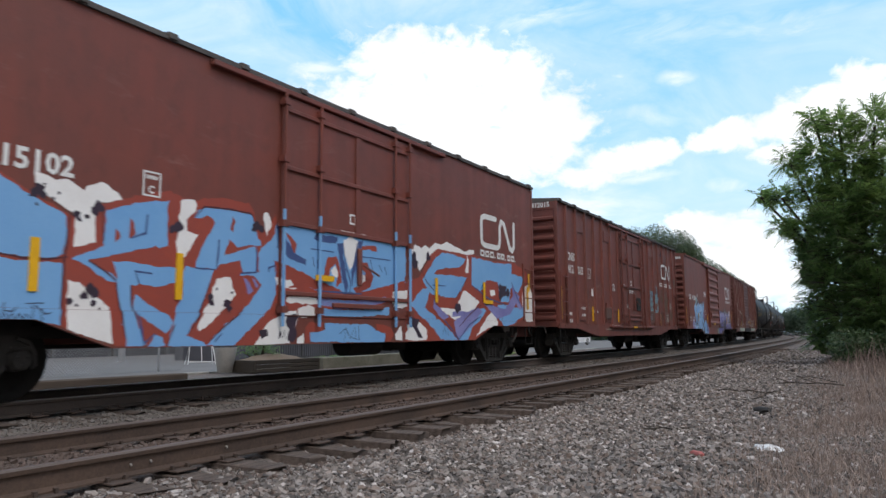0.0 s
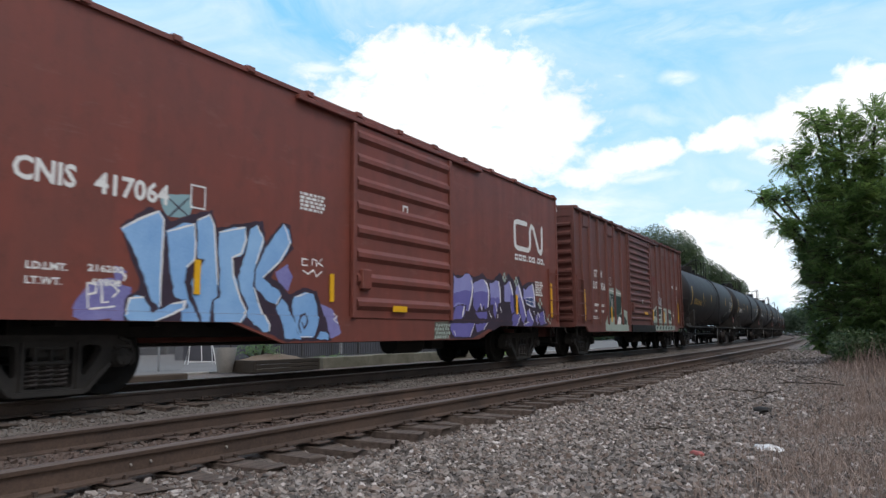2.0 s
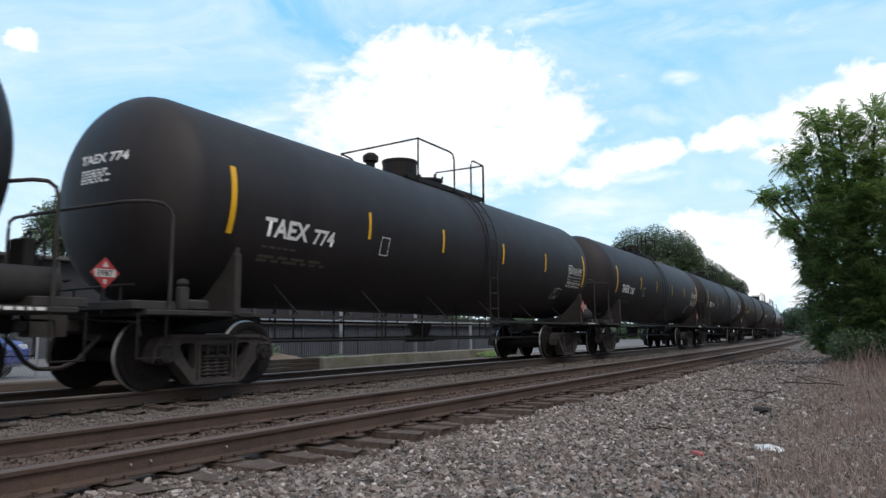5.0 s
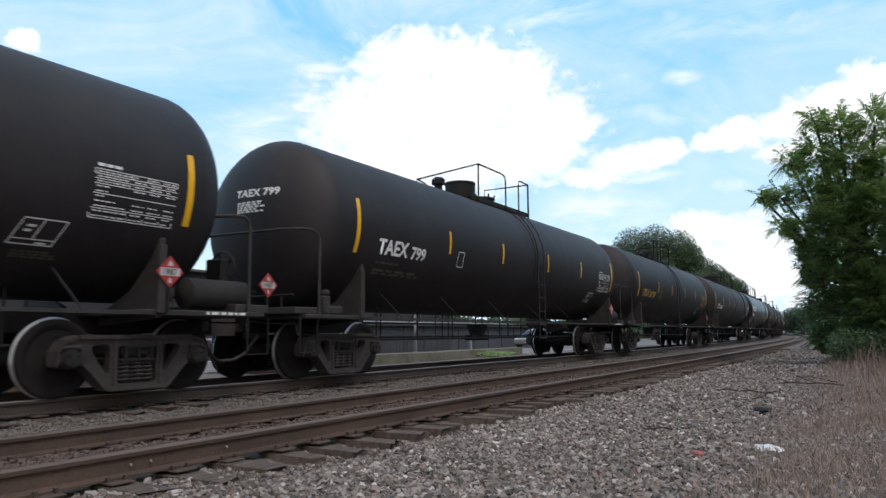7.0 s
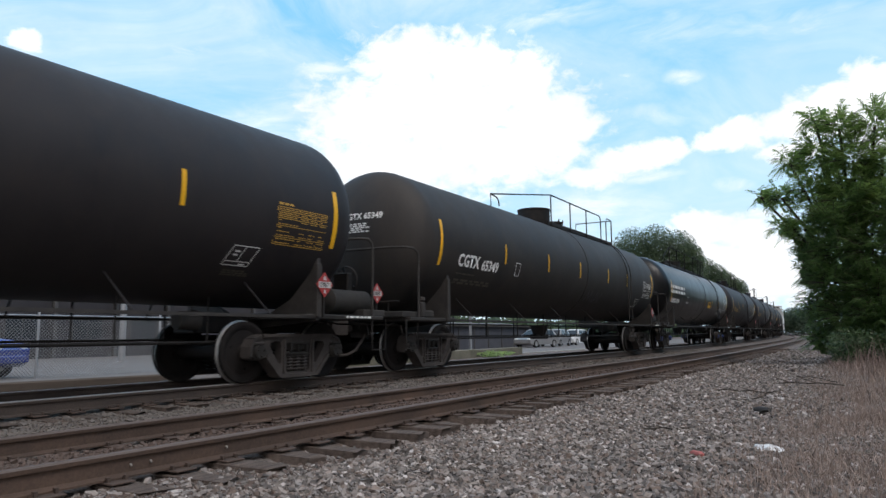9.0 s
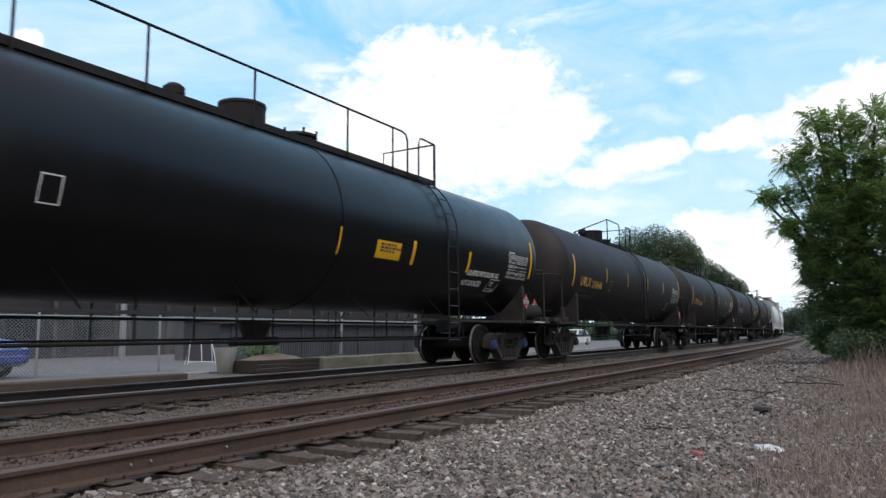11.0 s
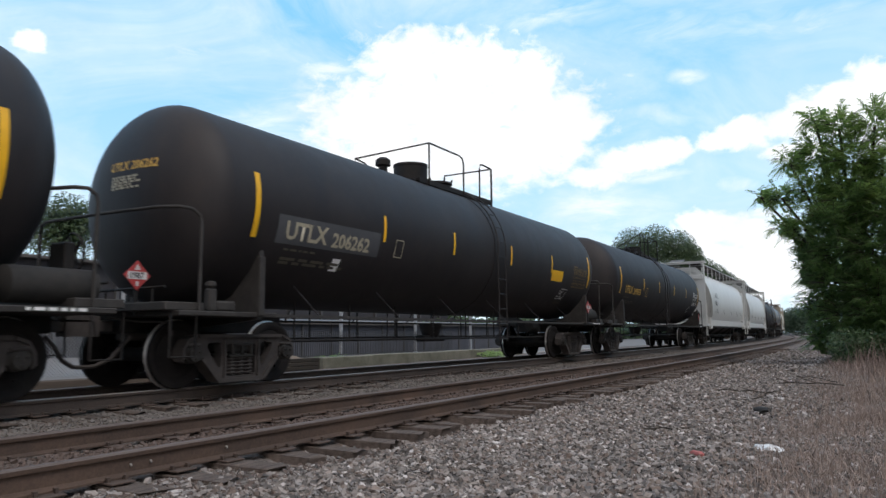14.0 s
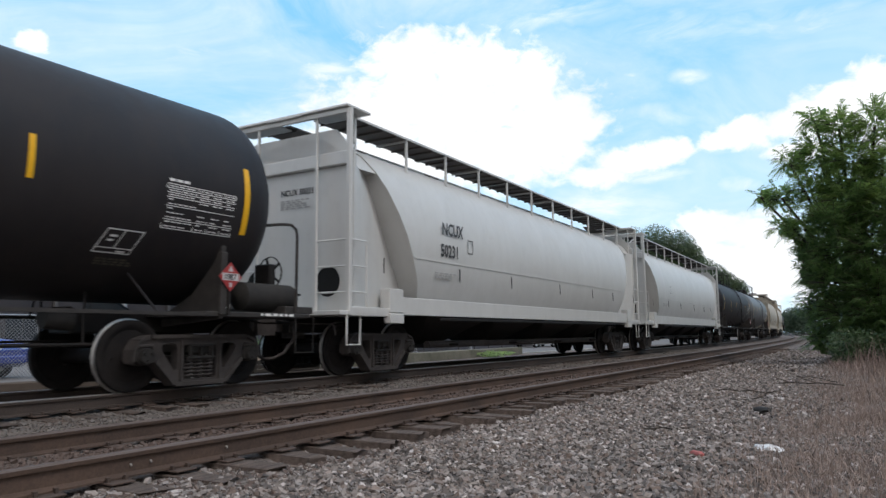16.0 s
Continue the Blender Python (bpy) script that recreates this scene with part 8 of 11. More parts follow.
    spray(car, "painted_letter", GRAF_BLUE, 2, [(-2.78, 1.82), (-2.48, 1.91), (-2.19, 2.01), (-2.15, 1.9), (-2.16, 1.63), (-2.42, 1.6), (-2.45, 1.71), (-2.47, 1.77), (-2.73, 1.72), (-2.85, 1.69)], "light-blue sprayed letter form")
    spray(car, "painted_letter", GRAF_BLUE, 2, [(-3.39, 1.63), (-3.25, 1.6), (-2.94, 1.61), (-2.99, 1.43), (-3.08, 1.2), (-3.2, 0.97), (-3.33, 0.79), (-3.37, 0.72), (-3.1, 0.64), (-3.05, 0.58), (-3.66, 0.59), (-3.61, 0.75), (-3.57, 0.9), (-3.52, 1.08), (-3.42, 1.26), (-3.43, 1.56)], "light-blue sprayed letter form")
    spray(car, "painted_letter", GRAF_BLUE, 2, [(-2.07, 1.99), (-1.88, 2.13), (-1.78, 2.27), (-1.75, 1.34), (-1.87, 1.12), (-2.2, 0.87), (-2.51, 0.63), (-2.59, 0.57), (-3.04, 0.58), (-2.96, 0.68), (-2.72, 0.87), (-2.4, 1.07), (-2.14, 1.32), (-2.06, 1.45), (-2.2, 1.58), (-2.47, 1.56), (-2.44, 1.59), (-2.11, 1.63), (-2.12, 1.9)], "light-blue sprayed letter form")
    spray(car, "painted_letter", GRAF_BLUE, 2, [(2.47, 1.98), (2.82, 2.3), (3.01, 2.4), (3.47, 2.42), (4.07, 2.37), (3.91, 2.24), (3.76, 2.15), (3.23, 2.1), (2.89, 2.04), (2.73, 1.94), (3.46, 1.96), (4.11, 1.95), (4.0, 1.84), (3.75, 1.58), (3.58, 1.48), (2.99, 1.5), (2.6, 1.53), (2.45, 1.64), (2.3, 1.8)], "light-blue sprayed letter form")
    spray(car, "painted_letter", GRAF_BLUE, 2, [(2.6, 1.67), (2.51, 1.47), (2.38, 1.24), (2.65, 1.13), (2.94, 0.97), (3.05, 0.92), (3.39, 0.74), (3.63, 0.59), (2.93, 0.6), (2.71, 0.79), (2.29, 1.02), (2.03, 1.18), (1.85, 1.3), (2.13, 1.51), (2.34, 1.63)], "light-blue sprayed letter form")
    spray(car, "painted_letter", GRAF_BLUE, 2, [(4.32, 1.11), (4.59, 1.24), (4.87, 1.31), (5.0, 1.25), (4.72, 1.05), (4.26, 0.86), (4.07, 0.59), (3.68, 0.59), (3.58, 0.73), (4.01, 0.95)], "light-blue sprayed letter form")
    spray(car, "painted_letter", GRAF_BLUE, 2, [(4.33, 2.44), (5.63, 2.4), (6.39, 2.44), (6.38, 2.2), (6.84, 2.16), (7.09, 2.17), (6.97, 1.95), (6.72, 1.72), (6.49, 1.82), (6.3, 1.84), (6.22, 1.49), (5.75, 1.47), (5.61, 1.94), (5.03, 1.96), (4.91, 1.77), (4.74, 1.69), (4.31, 1.8), (4.32, 2.12)], "light-blue sprayed letter form")
    spray(car, "painted_letter", GRAF_BLUE, 2, [(5.59, 1.4), (6.05, 1.41), (6.53, 1.36), (7.04, 1.37), (7.03, 1.16), (6.29, 0.93), (5.82, 0.89), (5.58, 1.13)], "light-blue sprayed letter form")
    spray(car, "painted_stroke", GRAF_RED, 3, [(-4.43, 1.89), (-4.42, 1.99), (-4.36, 1.95), (-4.33, 1.9), (-4.42, 1.83)], "red sprayed stroke")
    spray(car, "painted_stroke", GRAF_RED, 3, [(-4.24, 1.91), (-4.23, 2.08), (-4.21, 2.15), (-4.17, 2.09), (-4.15, 1.95), (-4.22, 1.9)], "red sprayed stroke")
    spray(car, "painted_stroke", GRAF_RED, 3, [(-2.72, 1.94), (-2.58, 1.94), (-2.48, 1.91), (-2.68, 1.85), (-2.73, 1.87)], "red sprayed stroke")
    spray(car, "painted_stroke", GRAF_RED, 3, [(-2.63, 2.4), (-2.59, 2.32), (-2.6, 2.16), (-2.66, 2.18)], "red sprayed stroke")
    spray(car, "painted_stroke", GRAF_PURPLE, 3, [(-2.41, 1.53), (-2.34, 1.53), (-2.21, 1.35), (-2.3, 1.31)], "purple-grey sprayed shading")
    spray(car, "painted_stroke", GRAF_PURPLE, 3, [(-2.24, 1.54), (-2.18, 1.53), (-2.11, 1.44), (-2.15, 1.4)], "purple-grey sprayed shading")
    spray(car, "painted_stroke", GRAF_PURPLE, 3, [(6.37, 1.98), (6.62, 1.71), (7.01, 1.33), (6.77, 1.32), (6.42, 1.68)], "purple-grey sprayed shading")
    spray(car, "painted_stroke", GRAF_PURPLE, 3, [(3.45, 1.19), (4.46, 1.21), (4.35, 1.11), (3.45, 1.09)], "purple-grey sprayed shading")
    spray(car, "painted_stroke", GRAF_PURPLE, 3, [(2.72, 1.45), (2.81, 1.31), (3.33, 1.07), (3.05, 1.01), (2.68, 1.25)], "purple-grey sprayed shading")
    spray(car, "painted_ground", GRAF_BLUE, 1, [(-1.8, 2.35), (-1.73, 2.41), (-0.36, 2.41), (1.59, 2.42), (1.59, 1.7), (1.11, 1.55), (0.26, 1.43), (-0.91, 1.42), (-1.78, 1.65)], "light-blue sprayed ground over the door")
    spray(car, "painted_stroke", GRAF_RED, 2, [(-1.79, 1.82), (-1.43, 1.74), (-1.11, 1.65), (-0.78, 1.56), (-0.35, 1.47), (-0.2, 1.36), (-0.49, 1.39), (-0.91, 1.45), (-1.3, 1.46), (-1.78, 1.59)], "dark red sprayed stroke")
    spray(car, "painted_stroke", GRAF_RED, 2, [(1.59, 1.73), (1.11, 1.62), (0.59, 1.52), (0.11, 1.42), (-0.12, 1.36), (0.26, 1.33), (0.76, 1.37), (1.29, 1.52), (1.59, 1.59)], "dark red sprayed stroke")
    spray(car, "painted_stroke", GRAF_RED, 2, [(-0.74, 1.66), (-0.71, 1.84), (-0.62, 1.99), (-0.43, 2.01), (-0.32, 1.82), (-0.29, 1.59), (-0.42, 1.51), (-0.38, 1.77), (-0.47, 1.88), (-0.57, 1.81), (-0.61, 1.62)], "dark red sprayed stroke")
    spray(car, "painted_stroke", GRAF_RED, 2, [(0.13, 1.81), (0.26, 1.97), (0.42, 1.98), (0.59, 1.74), (0.51, 1.54), (0.11, 1.42), (0.03, 1.51), (0.34, 1.63), (0.36, 1.78), (0.26, 1.84)], "dark red sprayed stroke")
    spray(car, "painted_stroke", GRAF_RED, 2, [(-1.63, 2.29), (-1.51, 2.23), (-1.38, 2.1), (-1.41, 1.98), (-1.56, 1.99), (-1.5, 2.08)], "dark red sprayed stroke")
    spray(car, "painted_stroke", GRAF_RED, 2, [(-1.13, 0.61), (-1.14, 0.85), (-1.04, 0.92), (-0.71, 0.93), (-0.71, 0.78), (-1.03, 0.75), (-1.0, 0.61)], "dark red sprayed stroke")
    spray(car, "painted_stroke", GRAF_RED, 2, [(0.7, 0.92), (1.14, 0.86), (1.28, 0.74), (1.14, 0.58), (1.0, 0.58), (1.0, 0.72), (0.75, 0.79)], "dark red sprayed stroke")
    spray(car, "painted_stroke", GRAF_RED, 2, [(0.26, 2.26), (0.67, 2.3), (0.72, 2.2), (0.5, 2.2), (0.26, 2.2)], "dark red sprayed stroke")
    spray(car, "painted_puff", GRAF_WHITE, 3, [(-0.24, 2.31), (-0.03, 2.4), (0.16, 2.33), (0.1, 2.1), (0.02, 1.9), (-0.08, 1.81), (-0.18, 2.03), (-0.25, 2.17)], "white sprayed patch")
    spray(car, "painted_puff", GRAF_WHITE, 3, [(-0.57, 1.76), (-0.47, 1.86), (-0.38, 1.77), (-0.38, 1.66), (-0.53, 1.69)], "white sprayed patch")
    spray(car, "painted_puff", GRAF_WHITE, 3, [(0.13, 1.66), (0.18, 1.78), (0.34, 1.75), (0.36, 1.65), (0.14, 1.52)], "white sprayed patch")
    spray(car, "painted_puff", GRAF_WHITE, 3, [(-1.73, 1.51), (-1.49, 1.56), (-1.43, 1.48), (-1.67, 1.42)], "white sprayed patch")
    spray(car, "painted_puff", GRAF_WHITE, 3, [(-1.55, 1.3), (-0.88, 1.28), (-0.88, 1.22), (-1.54, 1.22)], "white sprayed patch")
    spray(car, "painted_puff", GRAF_WHITE, 3, [(-1.29, 1.09), (-1.1, 1.19), (-0.93, 1.15), (-0.95, 1.03), (-1.21, 1.01)], "white sprayed patch")
    spray(car, "painted_puff", GRAF_WHITE, 3, [(-1.74, 0.87), (-1.58, 1.0), (-1.45, 0.83), (-1.48, 0.6), (-1.73, 0.6)], "white sprayed patch")
    spray(car, "painted_puff", GRAF_WHITE, 3, [(-1.32, 0.66), (-1.16, 0.75), (-1.16, 0.59), (-1.31, 0.59)], "white sprayed patch")
    spray(car, "painted_puff", GRAF_WHITE, 3, [(1.2, 1.38), (1.51, 1.48), (1.55, 1.22), (1.25, 1.21)], "white sprayed patch")
    spray(car, "painted_puff", GRAF_WHITE, 3, [(1.3, 0.74), (1.5, 0.87), (1.54, 0.61), (1.32, 0.62)], "white sprayed patch")
    spray(car, "painted_letter", GRAF_BLUE, 2, [(-0.84, 1.29), (0.59, 1.29), (0.68, 1.19), (-0.84, 1.2)], "light-blue sprayed letter form")
    spray(car, "painted_letter", GRAF_BLUE, 2, [(-0.7, 1.13), (0.43, 1.14), (0.43, 1.07), (-0.7, 1.06)], "light-blue sprayed letter form")
    spray(car, "painted_letter", GRAF_BLUE, 2, [(-1.03, 0.75), (-0.67, 0.79), (-0.67, 0.91), (0.54, 0.89), (0.7, 0.79), (1.0, 0.74), (0.96, 0.58), (-1.0, 0.61)], "light-blue sprayed letter form")
    spray(car, "painted_stroke", GRAF_NAVY, 2, [(-0.93, 2.34), (-0.39, 2.34), (-0.45, 2.22), (-0.79, 2.22), (-0.98, 2.24)], "navy sprayed shading")
    stroke(car, "painted_outline", GRAF_NAVY, 4, 0.035, [(-2.86, 2.03), (-2.87, 1.83), (-2.89, 1.62)], "thin navy sprayed outline")
    stroke(car, "painted_outline", GRAF_NAVY, 4, 0.035, [(-3.25, 1.61), (-2.92, 1.61)], "thin navy sprayed outline")
    stroke(car, "painted_outline", GRAF_NAVY, 4, 0.035, [(-2.16, 2.0), (-2.16, 1.63), (-2.47, 1.59)], "thin navy sprayed outline")
    stroke(car, "painted_outline", GRAF_NAVY, 4, 0.035, [(-1.78, 1.76), (-1.92, 1.71), (-1.91, 1.65)], "thin navy sprayed outline")
    stroke(car, "painted_outline", GRAF_NAVY, 4, 0.035, [(-3.99, 2.22), (-4.01, 1.98), (-4.21, 1.9)], "thin navy sprayed outline")
    stroke(car, "painted_outline", GRAF_NAVY, 4, 0.035, [(-4.07, 1.36), (-4.13, 1.5), (-3.89, 1.49)], "thin navy sprayed outline")
    stroke(car, "painted_outline", GRAF_NAVY, 4, 0.035, [(-4.08, 0.99), (-4.04, 0.82), (-3.99, 0.63), (-3.84, 0.75)], "thin navy sprayed outline")
    stroke(car, "painted_outline", GRAF_NAVY, 4, 0.035, [(-2.91, 0.64), (-2.79, 0.75)], "thin navy sprayed outline")
    stroke(car, "painted_outline", GRAF_NAVY, 4, 0.035, [(6.37, 1.98), (6.71, 1.58), (6.94, 1.37)], "thin navy sprayed outline")
    stroke(car, "painted_outline", GRAF_NAVY, 4, 0.035, [(4.31, 1.8), (5.16, 1.52), (6.05, 1.41)], "thin navy sprayed outline")
    stroke(car, "painted_outline", GRAF_NAVY, 4, 0.035, [(4.91, 1.9), (4.74, 1.73)], "thin navy sprayed outline")
    stroke(car, "painted_outline", GRAF_NAVY, 4, 0.035, [(2.66, 1.71), (3.18, 1.72)], "thin navy sprayed outline")
    stroke(car, "painted_outline", GRAF_NAVY, 4, 0.035, [(3.07, 1.01), (3.53, 0.71), (3.68, 0.59)], "thin navy sprayed outline")
    stroke(car, "painted_outline", GRAF_NAVY, 4, 0.035, [(3.68, 0.61), (4.13, 0.92), (4.72, 1.11)], "thin navy sprayed outline")
    stroke(car, "painted_outline", GRAF_EDGE, 4, 0.025, [(-5.75, 1.58), (-5.47, 1.55), (-5.2, 1.56), (-4.98, 1.6)], "thin dark red sprayed outline")
    stroke(car, "painted_outline", GRAF_EDGE, 4, 0.025, [(-4.98, 2.09), (-5.0, 1.76), (-5.02, 1.57), (-5.02, 1.13), (-5.03, 0.85)], "thin dark red sprayed outline")
    stroke(car, "painted_outline", GRAF_EDGE, 4, 0.025, [(-4.38, 1.35), (-4.31, 1.02), (-4.24, 0.69)], "thin dark red sprayed outline")
    stroke(car, "painted_outline", GRAF_EDGE, 4, 0.025, [(-4.73, 1.58), (-4.53, 1.48), (-4.38, 1.37)], "thin dark red sprayed outline")
    stroke(car, "painted_outline", GRAF_EDGE, 4, 0.025, [(-3.55, 0.86), (-3.66, 0.59)], "thin dark red sprayed outline")
    stroke(car, "painted_outline", GRAF_EDGE, 4, 0.025, [(-3.28, 2.28), (-3.13, 2.45), (-2.65, 2.48), (-2.27, 2.47), (-2.19, 2.31)], "thin dark red sprayed outline")
    stroke(car, "painted_outline", GRAF_EDGE, 4, 0.025, [(4.11, 1.94), (3.6, 1.48)], "thin dark red sprayed outline")
    stroke(car, "painted_outline", GRAF_EDGE, 4, 0.025, [(2.24, 1.99), (2.45, 1.75), (2.73, 1.6)], "thin dark red sprayed outline")
    stroke(car, "painted_outline", GRAF_EDGE, 4, 0.025, [(3.68, 0.88), (4.24, 1.16), (4.73, 1.37)], "thin dark red sprayed outline")
    stroke(car, "painted_outline", GRAF_EDGE, 4, 0.025, [(-4.59, 2.19), (-4.56, 1.82)], "thin dark red sprayed outline")
    stroke(car, "painted_outline", GRAF_EDGE, 4, 0.025, [(-4.18, 1.33), (-4.16, 1.09), (-4.1, 0.92)], "thin dark red sprayed outline")
    stroke(car, "painted_outline", GRAF_EDGE, 4, 0.025, [(-2.99, 1.43), (-3.18, 0.97), (-3.34, 0.75)], "thin dark red sprayed outline")
    stroke(car, "painted_outline", GRAF_EDGE, 4, 0.025, [(-2.4, 1.07), (-2.77, 0.83), (-2.99, 0.65)], "thin dark red sprayed outline")
    stroke(car, "painted_outline", GRAF_NAVY, 5, 0.03, [(-1.01, 1.95), (-0.97, 1.8)], "thin navy sprayed outline")
    stroke(car, "painted_outline", GRAF_NAVY, 5, 0.03, [(-0.89, 1.92), (-0.89, 1.78)], "thin navy sprayed outline")
    stroke(car, "painted_outline", GRAF_NAVY, 5, 0.03, [(-0.26, 2.26), (-0.18, 1.88), (-0.05, 1.6), (-0.08, 1.41)], "thin navy sprayed outline")
    stroke(car, "painted_outline", GRAF_NAVY, 5, 0.03, [(0.26, 2.32), (0.13, 1.91), (0.07, 1.61)], "thin navy sprayed outline")
    stroke(car, "painted_outline", GRAF_NAVY, 5, 0.03, [(0.5, 2.04), (0.62, 1.74)], "thin navy sprayed outline")
    stroke(car, "painted_outline", GRAF_NAVY, 5, 0.03, [(0.76, 1.96), (0.86, 1.84)], "thin navy sprayed outline")
    stroke(car, "painted_outline", GRAF_NAVY, 5, 0.03, [(0.93, 1.94), (1.0, 1.81)], "thin navy sprayed outline")
    stroke(car, "painted_outline", GRAF_NAVY, 5, 0.03, [(-1.74, 2.39), (-0.36, 2.4), (1.57, 2.41)], "thin navy sprayed outline")
    stroke(car, "painted_outline", GRAF_NAVY, 5, 0.03, [(-0.91, 1.42), (-0.35, 1.42), (0.26, 1.42)], "thin navy sprayed outline")
    stroke(car, "painted_outline", GRAF_NAVY, 5, 0.03, [(0.26, 2.07), (1.11, 2.08)], "thin navy sprayed outline")
    stroke(car, "painted_outline", GRAF_NAVY, 5, 0.03, [(-1.06, 2.08), (-0.5, 2.08)], "thin navy sprayed outline")
    stroke(car, "painted_tag", GRAF_DARK, 5, 0.016, [(-5.66, 0.91), (-5.62, 1.08)], "thin black sprayed tag")
    stroke(car, "painted_tag", GRAF_DARK, 5, 0.016, [(-5.66, 1.0), (-5.56, 0.98), (-5.48, 1.05)], "thin black sprayed tag")
    stroke(car, "painted_tag", GRAF_DARK, 5, 0.016, [(-5.66, 0.91), (-5.62, 0.96), (-5.59, 0.9), (-5.55, 0.96), (-5.52, 0.9), (-5.48, 0.96), (-5.44, 0.91), (-5.41, 0.96), (-5.36, 0.91)], "thin black sprayed tag")
    stroke(car, "painted_tag", GRAF_DARK, 5, 0.016, [(-5.41, 1.07), (-5.21, 1.08)], "thin black sprayed tag")
    stroke(car, "painted_tag", GRAF_DARK, 5, 0.016, [(-5.33, 1.06), (-5.35, 0.91)], "thin black sprayed tag")
    stroke(car, "painted_tag", GRAF_DARK, 5, 0.016, [(-5.28, 1.03), (-5.23, 0.89)], "thin black sprayed tag")
    stroke(car, "painted_tag", GRAF_DARK, 5, 0.016, [(-5.3, 1.05), (-5.21, 0.96), (-5.14, 0.98)], "thin black sprayed tag")
    stroke(car, "painted_tag", GRAF_DARK, 5, 0.016, [(-1.72, 0.67), (-1.69, 0.79), (-1.64, 0.68), (-1.6, 0.79), (-1.56, 0.66)], "thin black sprayed tag")
    stroke(car, "painted_tag", GRAF_DARK, 5, 0.016, [(-0.31, 0.73), (-0.14, 0.84), (-0.19, 0.6)], "thin black sprayed tag")
    stroke(car, "painted_tag", GRAF_DARK, 5, 0.016, [(-0.14, 0.82), (-0.02, 0.65), (0.07, 0.82)], "thin black sprayed tag")
    stroke(car, "painted_tag", GRAF_DARK, 5, 0.016, [(0.11, 0.84), (0.14, 0.63)], "thin black sprayed tag")
    stroke(car, "painted_tag", GRAF_DARK, 5, 0.016, [(0.2, 0.86), (0.23, 0.63), (0.02, 0.67)], "thin black sprayed tag")
    stroke(car, "painted_tag", GRAF_DARK, 5, 0.016, [(2.98, 0.71), (3.05, 0.85), (3.16, 0.71)], "thin black sprayed tag")
    stroke(car, "painted_tag", GRAF_DARK, 5, 0.016, [(3.21, 0.85), (3.23, 0.69)], "thin black sprayed tag")
    stroke(car, "painted_tag", GRAF_DARK, 5, 0.016, [(5.67, 1.13), (5.64, 0.93)], "thin black sprayed tag")
    stroke(car, "painted_tag", GRAF_DARK, 5, 0.016, [(5.82, 1.13), (5.79, 0.93)], "thin black sprayed tag")
    spray(car, "painted_stroke", GRAF_RED, 1, [(-1.85, 1.82), (-1.48, 1.74), (-1.15, 1.66), (-0.61, 1.47), (-0.16, 1.35), (0.31, 1.44), (0.97, 1.6), (1.62, 1.74), (1.61, 1.33), (0.97, 1.29), (0.31, 1.11), (-0.16, 0.98), (-0.84, 0.97), (-1.57, 1.11), (-1.78, 1.21), (-1.84, 1.47)], "dark red sprayed shape")
    spray(car, "painted_stroke", GRAF_PURPLE, 2, [(-0.79, 1.31), (-0.23, 1.27), (0.31, 1.32), (0.97, 1.4), (0.97, 1.3), (0.31, 1.18), (-0.29, 1.14), (-0.79, 1.19)], "purple-grey sprayed shading")
    spray(car, "painted_stroke", GRAF_BLUE, 2, [(-0.85, 1.15), (-0.29, 1.12), (0.53, 1.16), (1.09, 1.22), (1.09, 1.08), (0.04, 1.01), (-0.6, 1.0), (-0.87, 1.05)], "light-blue sprayed letter form")
    spray(car, "painted_puff", GRAF_WHITE, 3, [(-2.02, 0.83), (-1.83, 0.96), (-1.57, 1.07), (-1.36, 1.09), (-1.32, 0.96), (-1.38, 0.77), (-1.4, 0.62), (-1.82, 0.59), (-2.17, 0.59)], "white sprayed patch")
    spray(car, "painted_puff", GRAF_WHITE, 3, [(-1.58, 1.29), (-1.36, 1.31), (-0.9, 1.3), (-0.89, 1.2), (-1.3, 1.2), (-1.57, 1.22)], "white sprayed patch")
    spray(car, "painted_puff", GRAF_WHITE, 3, [(-1.33, 1.13), (-1.01, 1.18), (-0.97, 1.05), (-1.19, 0.98), (-1.32, 0.99)], "white sprayed patch")
    spray(car, "painted_puff", GRAF_WHITE, 3, [(-1.79, 1.58), (-1.58, 1.54), (-1.55, 1.44), (-1.34, 1.44), (-1.47, 1.4), (-1.74, 1.47)], "white sprayed patch")
    spray(car, "painted_drip", GRAF_DARK, 5, [(-1.54, 1.01), (-1.38, 1.04), (-1.3, 0.98), (-1.37, 0.85), (-1.32, 0.7), (-1.4, 0.61), (-1.53, 0.64), (-1.5, 0.81), (-1.57, 0.92)], "black sprayed drip")
    spray(car, "painted_drip", GRAF_DARK, 5, [(-2.12, 0.79), (-1.95, 0.82), (-1.92, 0.72), (-2.06, 0.67)], "black sprayed drip")
    spray(car, "painted_puff", GRAF_WHITE, 3, [(1.19, 1.49), (1.68, 1.56), (1.66, 1.24), (1.29, 1.2), (1.18, 1.31)], "white sprayed patch")
    spray(car, "painted_puff", GRAF_WHITE, 3, [(1.69, 0.9), (2.12, 0.96), (2.4, 0.8), (2.38, 0.6), (1.73, 0.6)], "white sprayed patch")
    spray(car, "painted_drip", GRAF_DARK, 5, [(1.81, 1.08), (2.12, 1.01), (2.03, 0.87), (2.25, 0.65), (2.1, 0.64), (1.92, 0.84), (1.77, 0.91)], "black sprayed drip")
    spray(car, "painted_stroke", GRAF_NAVY, 3, [(-1.77, 2.36), (-1.66, 2.35), (-1.6, 2.16), (-1.43, 1.98), (-1.17, 1.9), (-1.17, 1.81), (-1.54, 1.88), (-1.75, 2.03)], "navy sprayed shading")
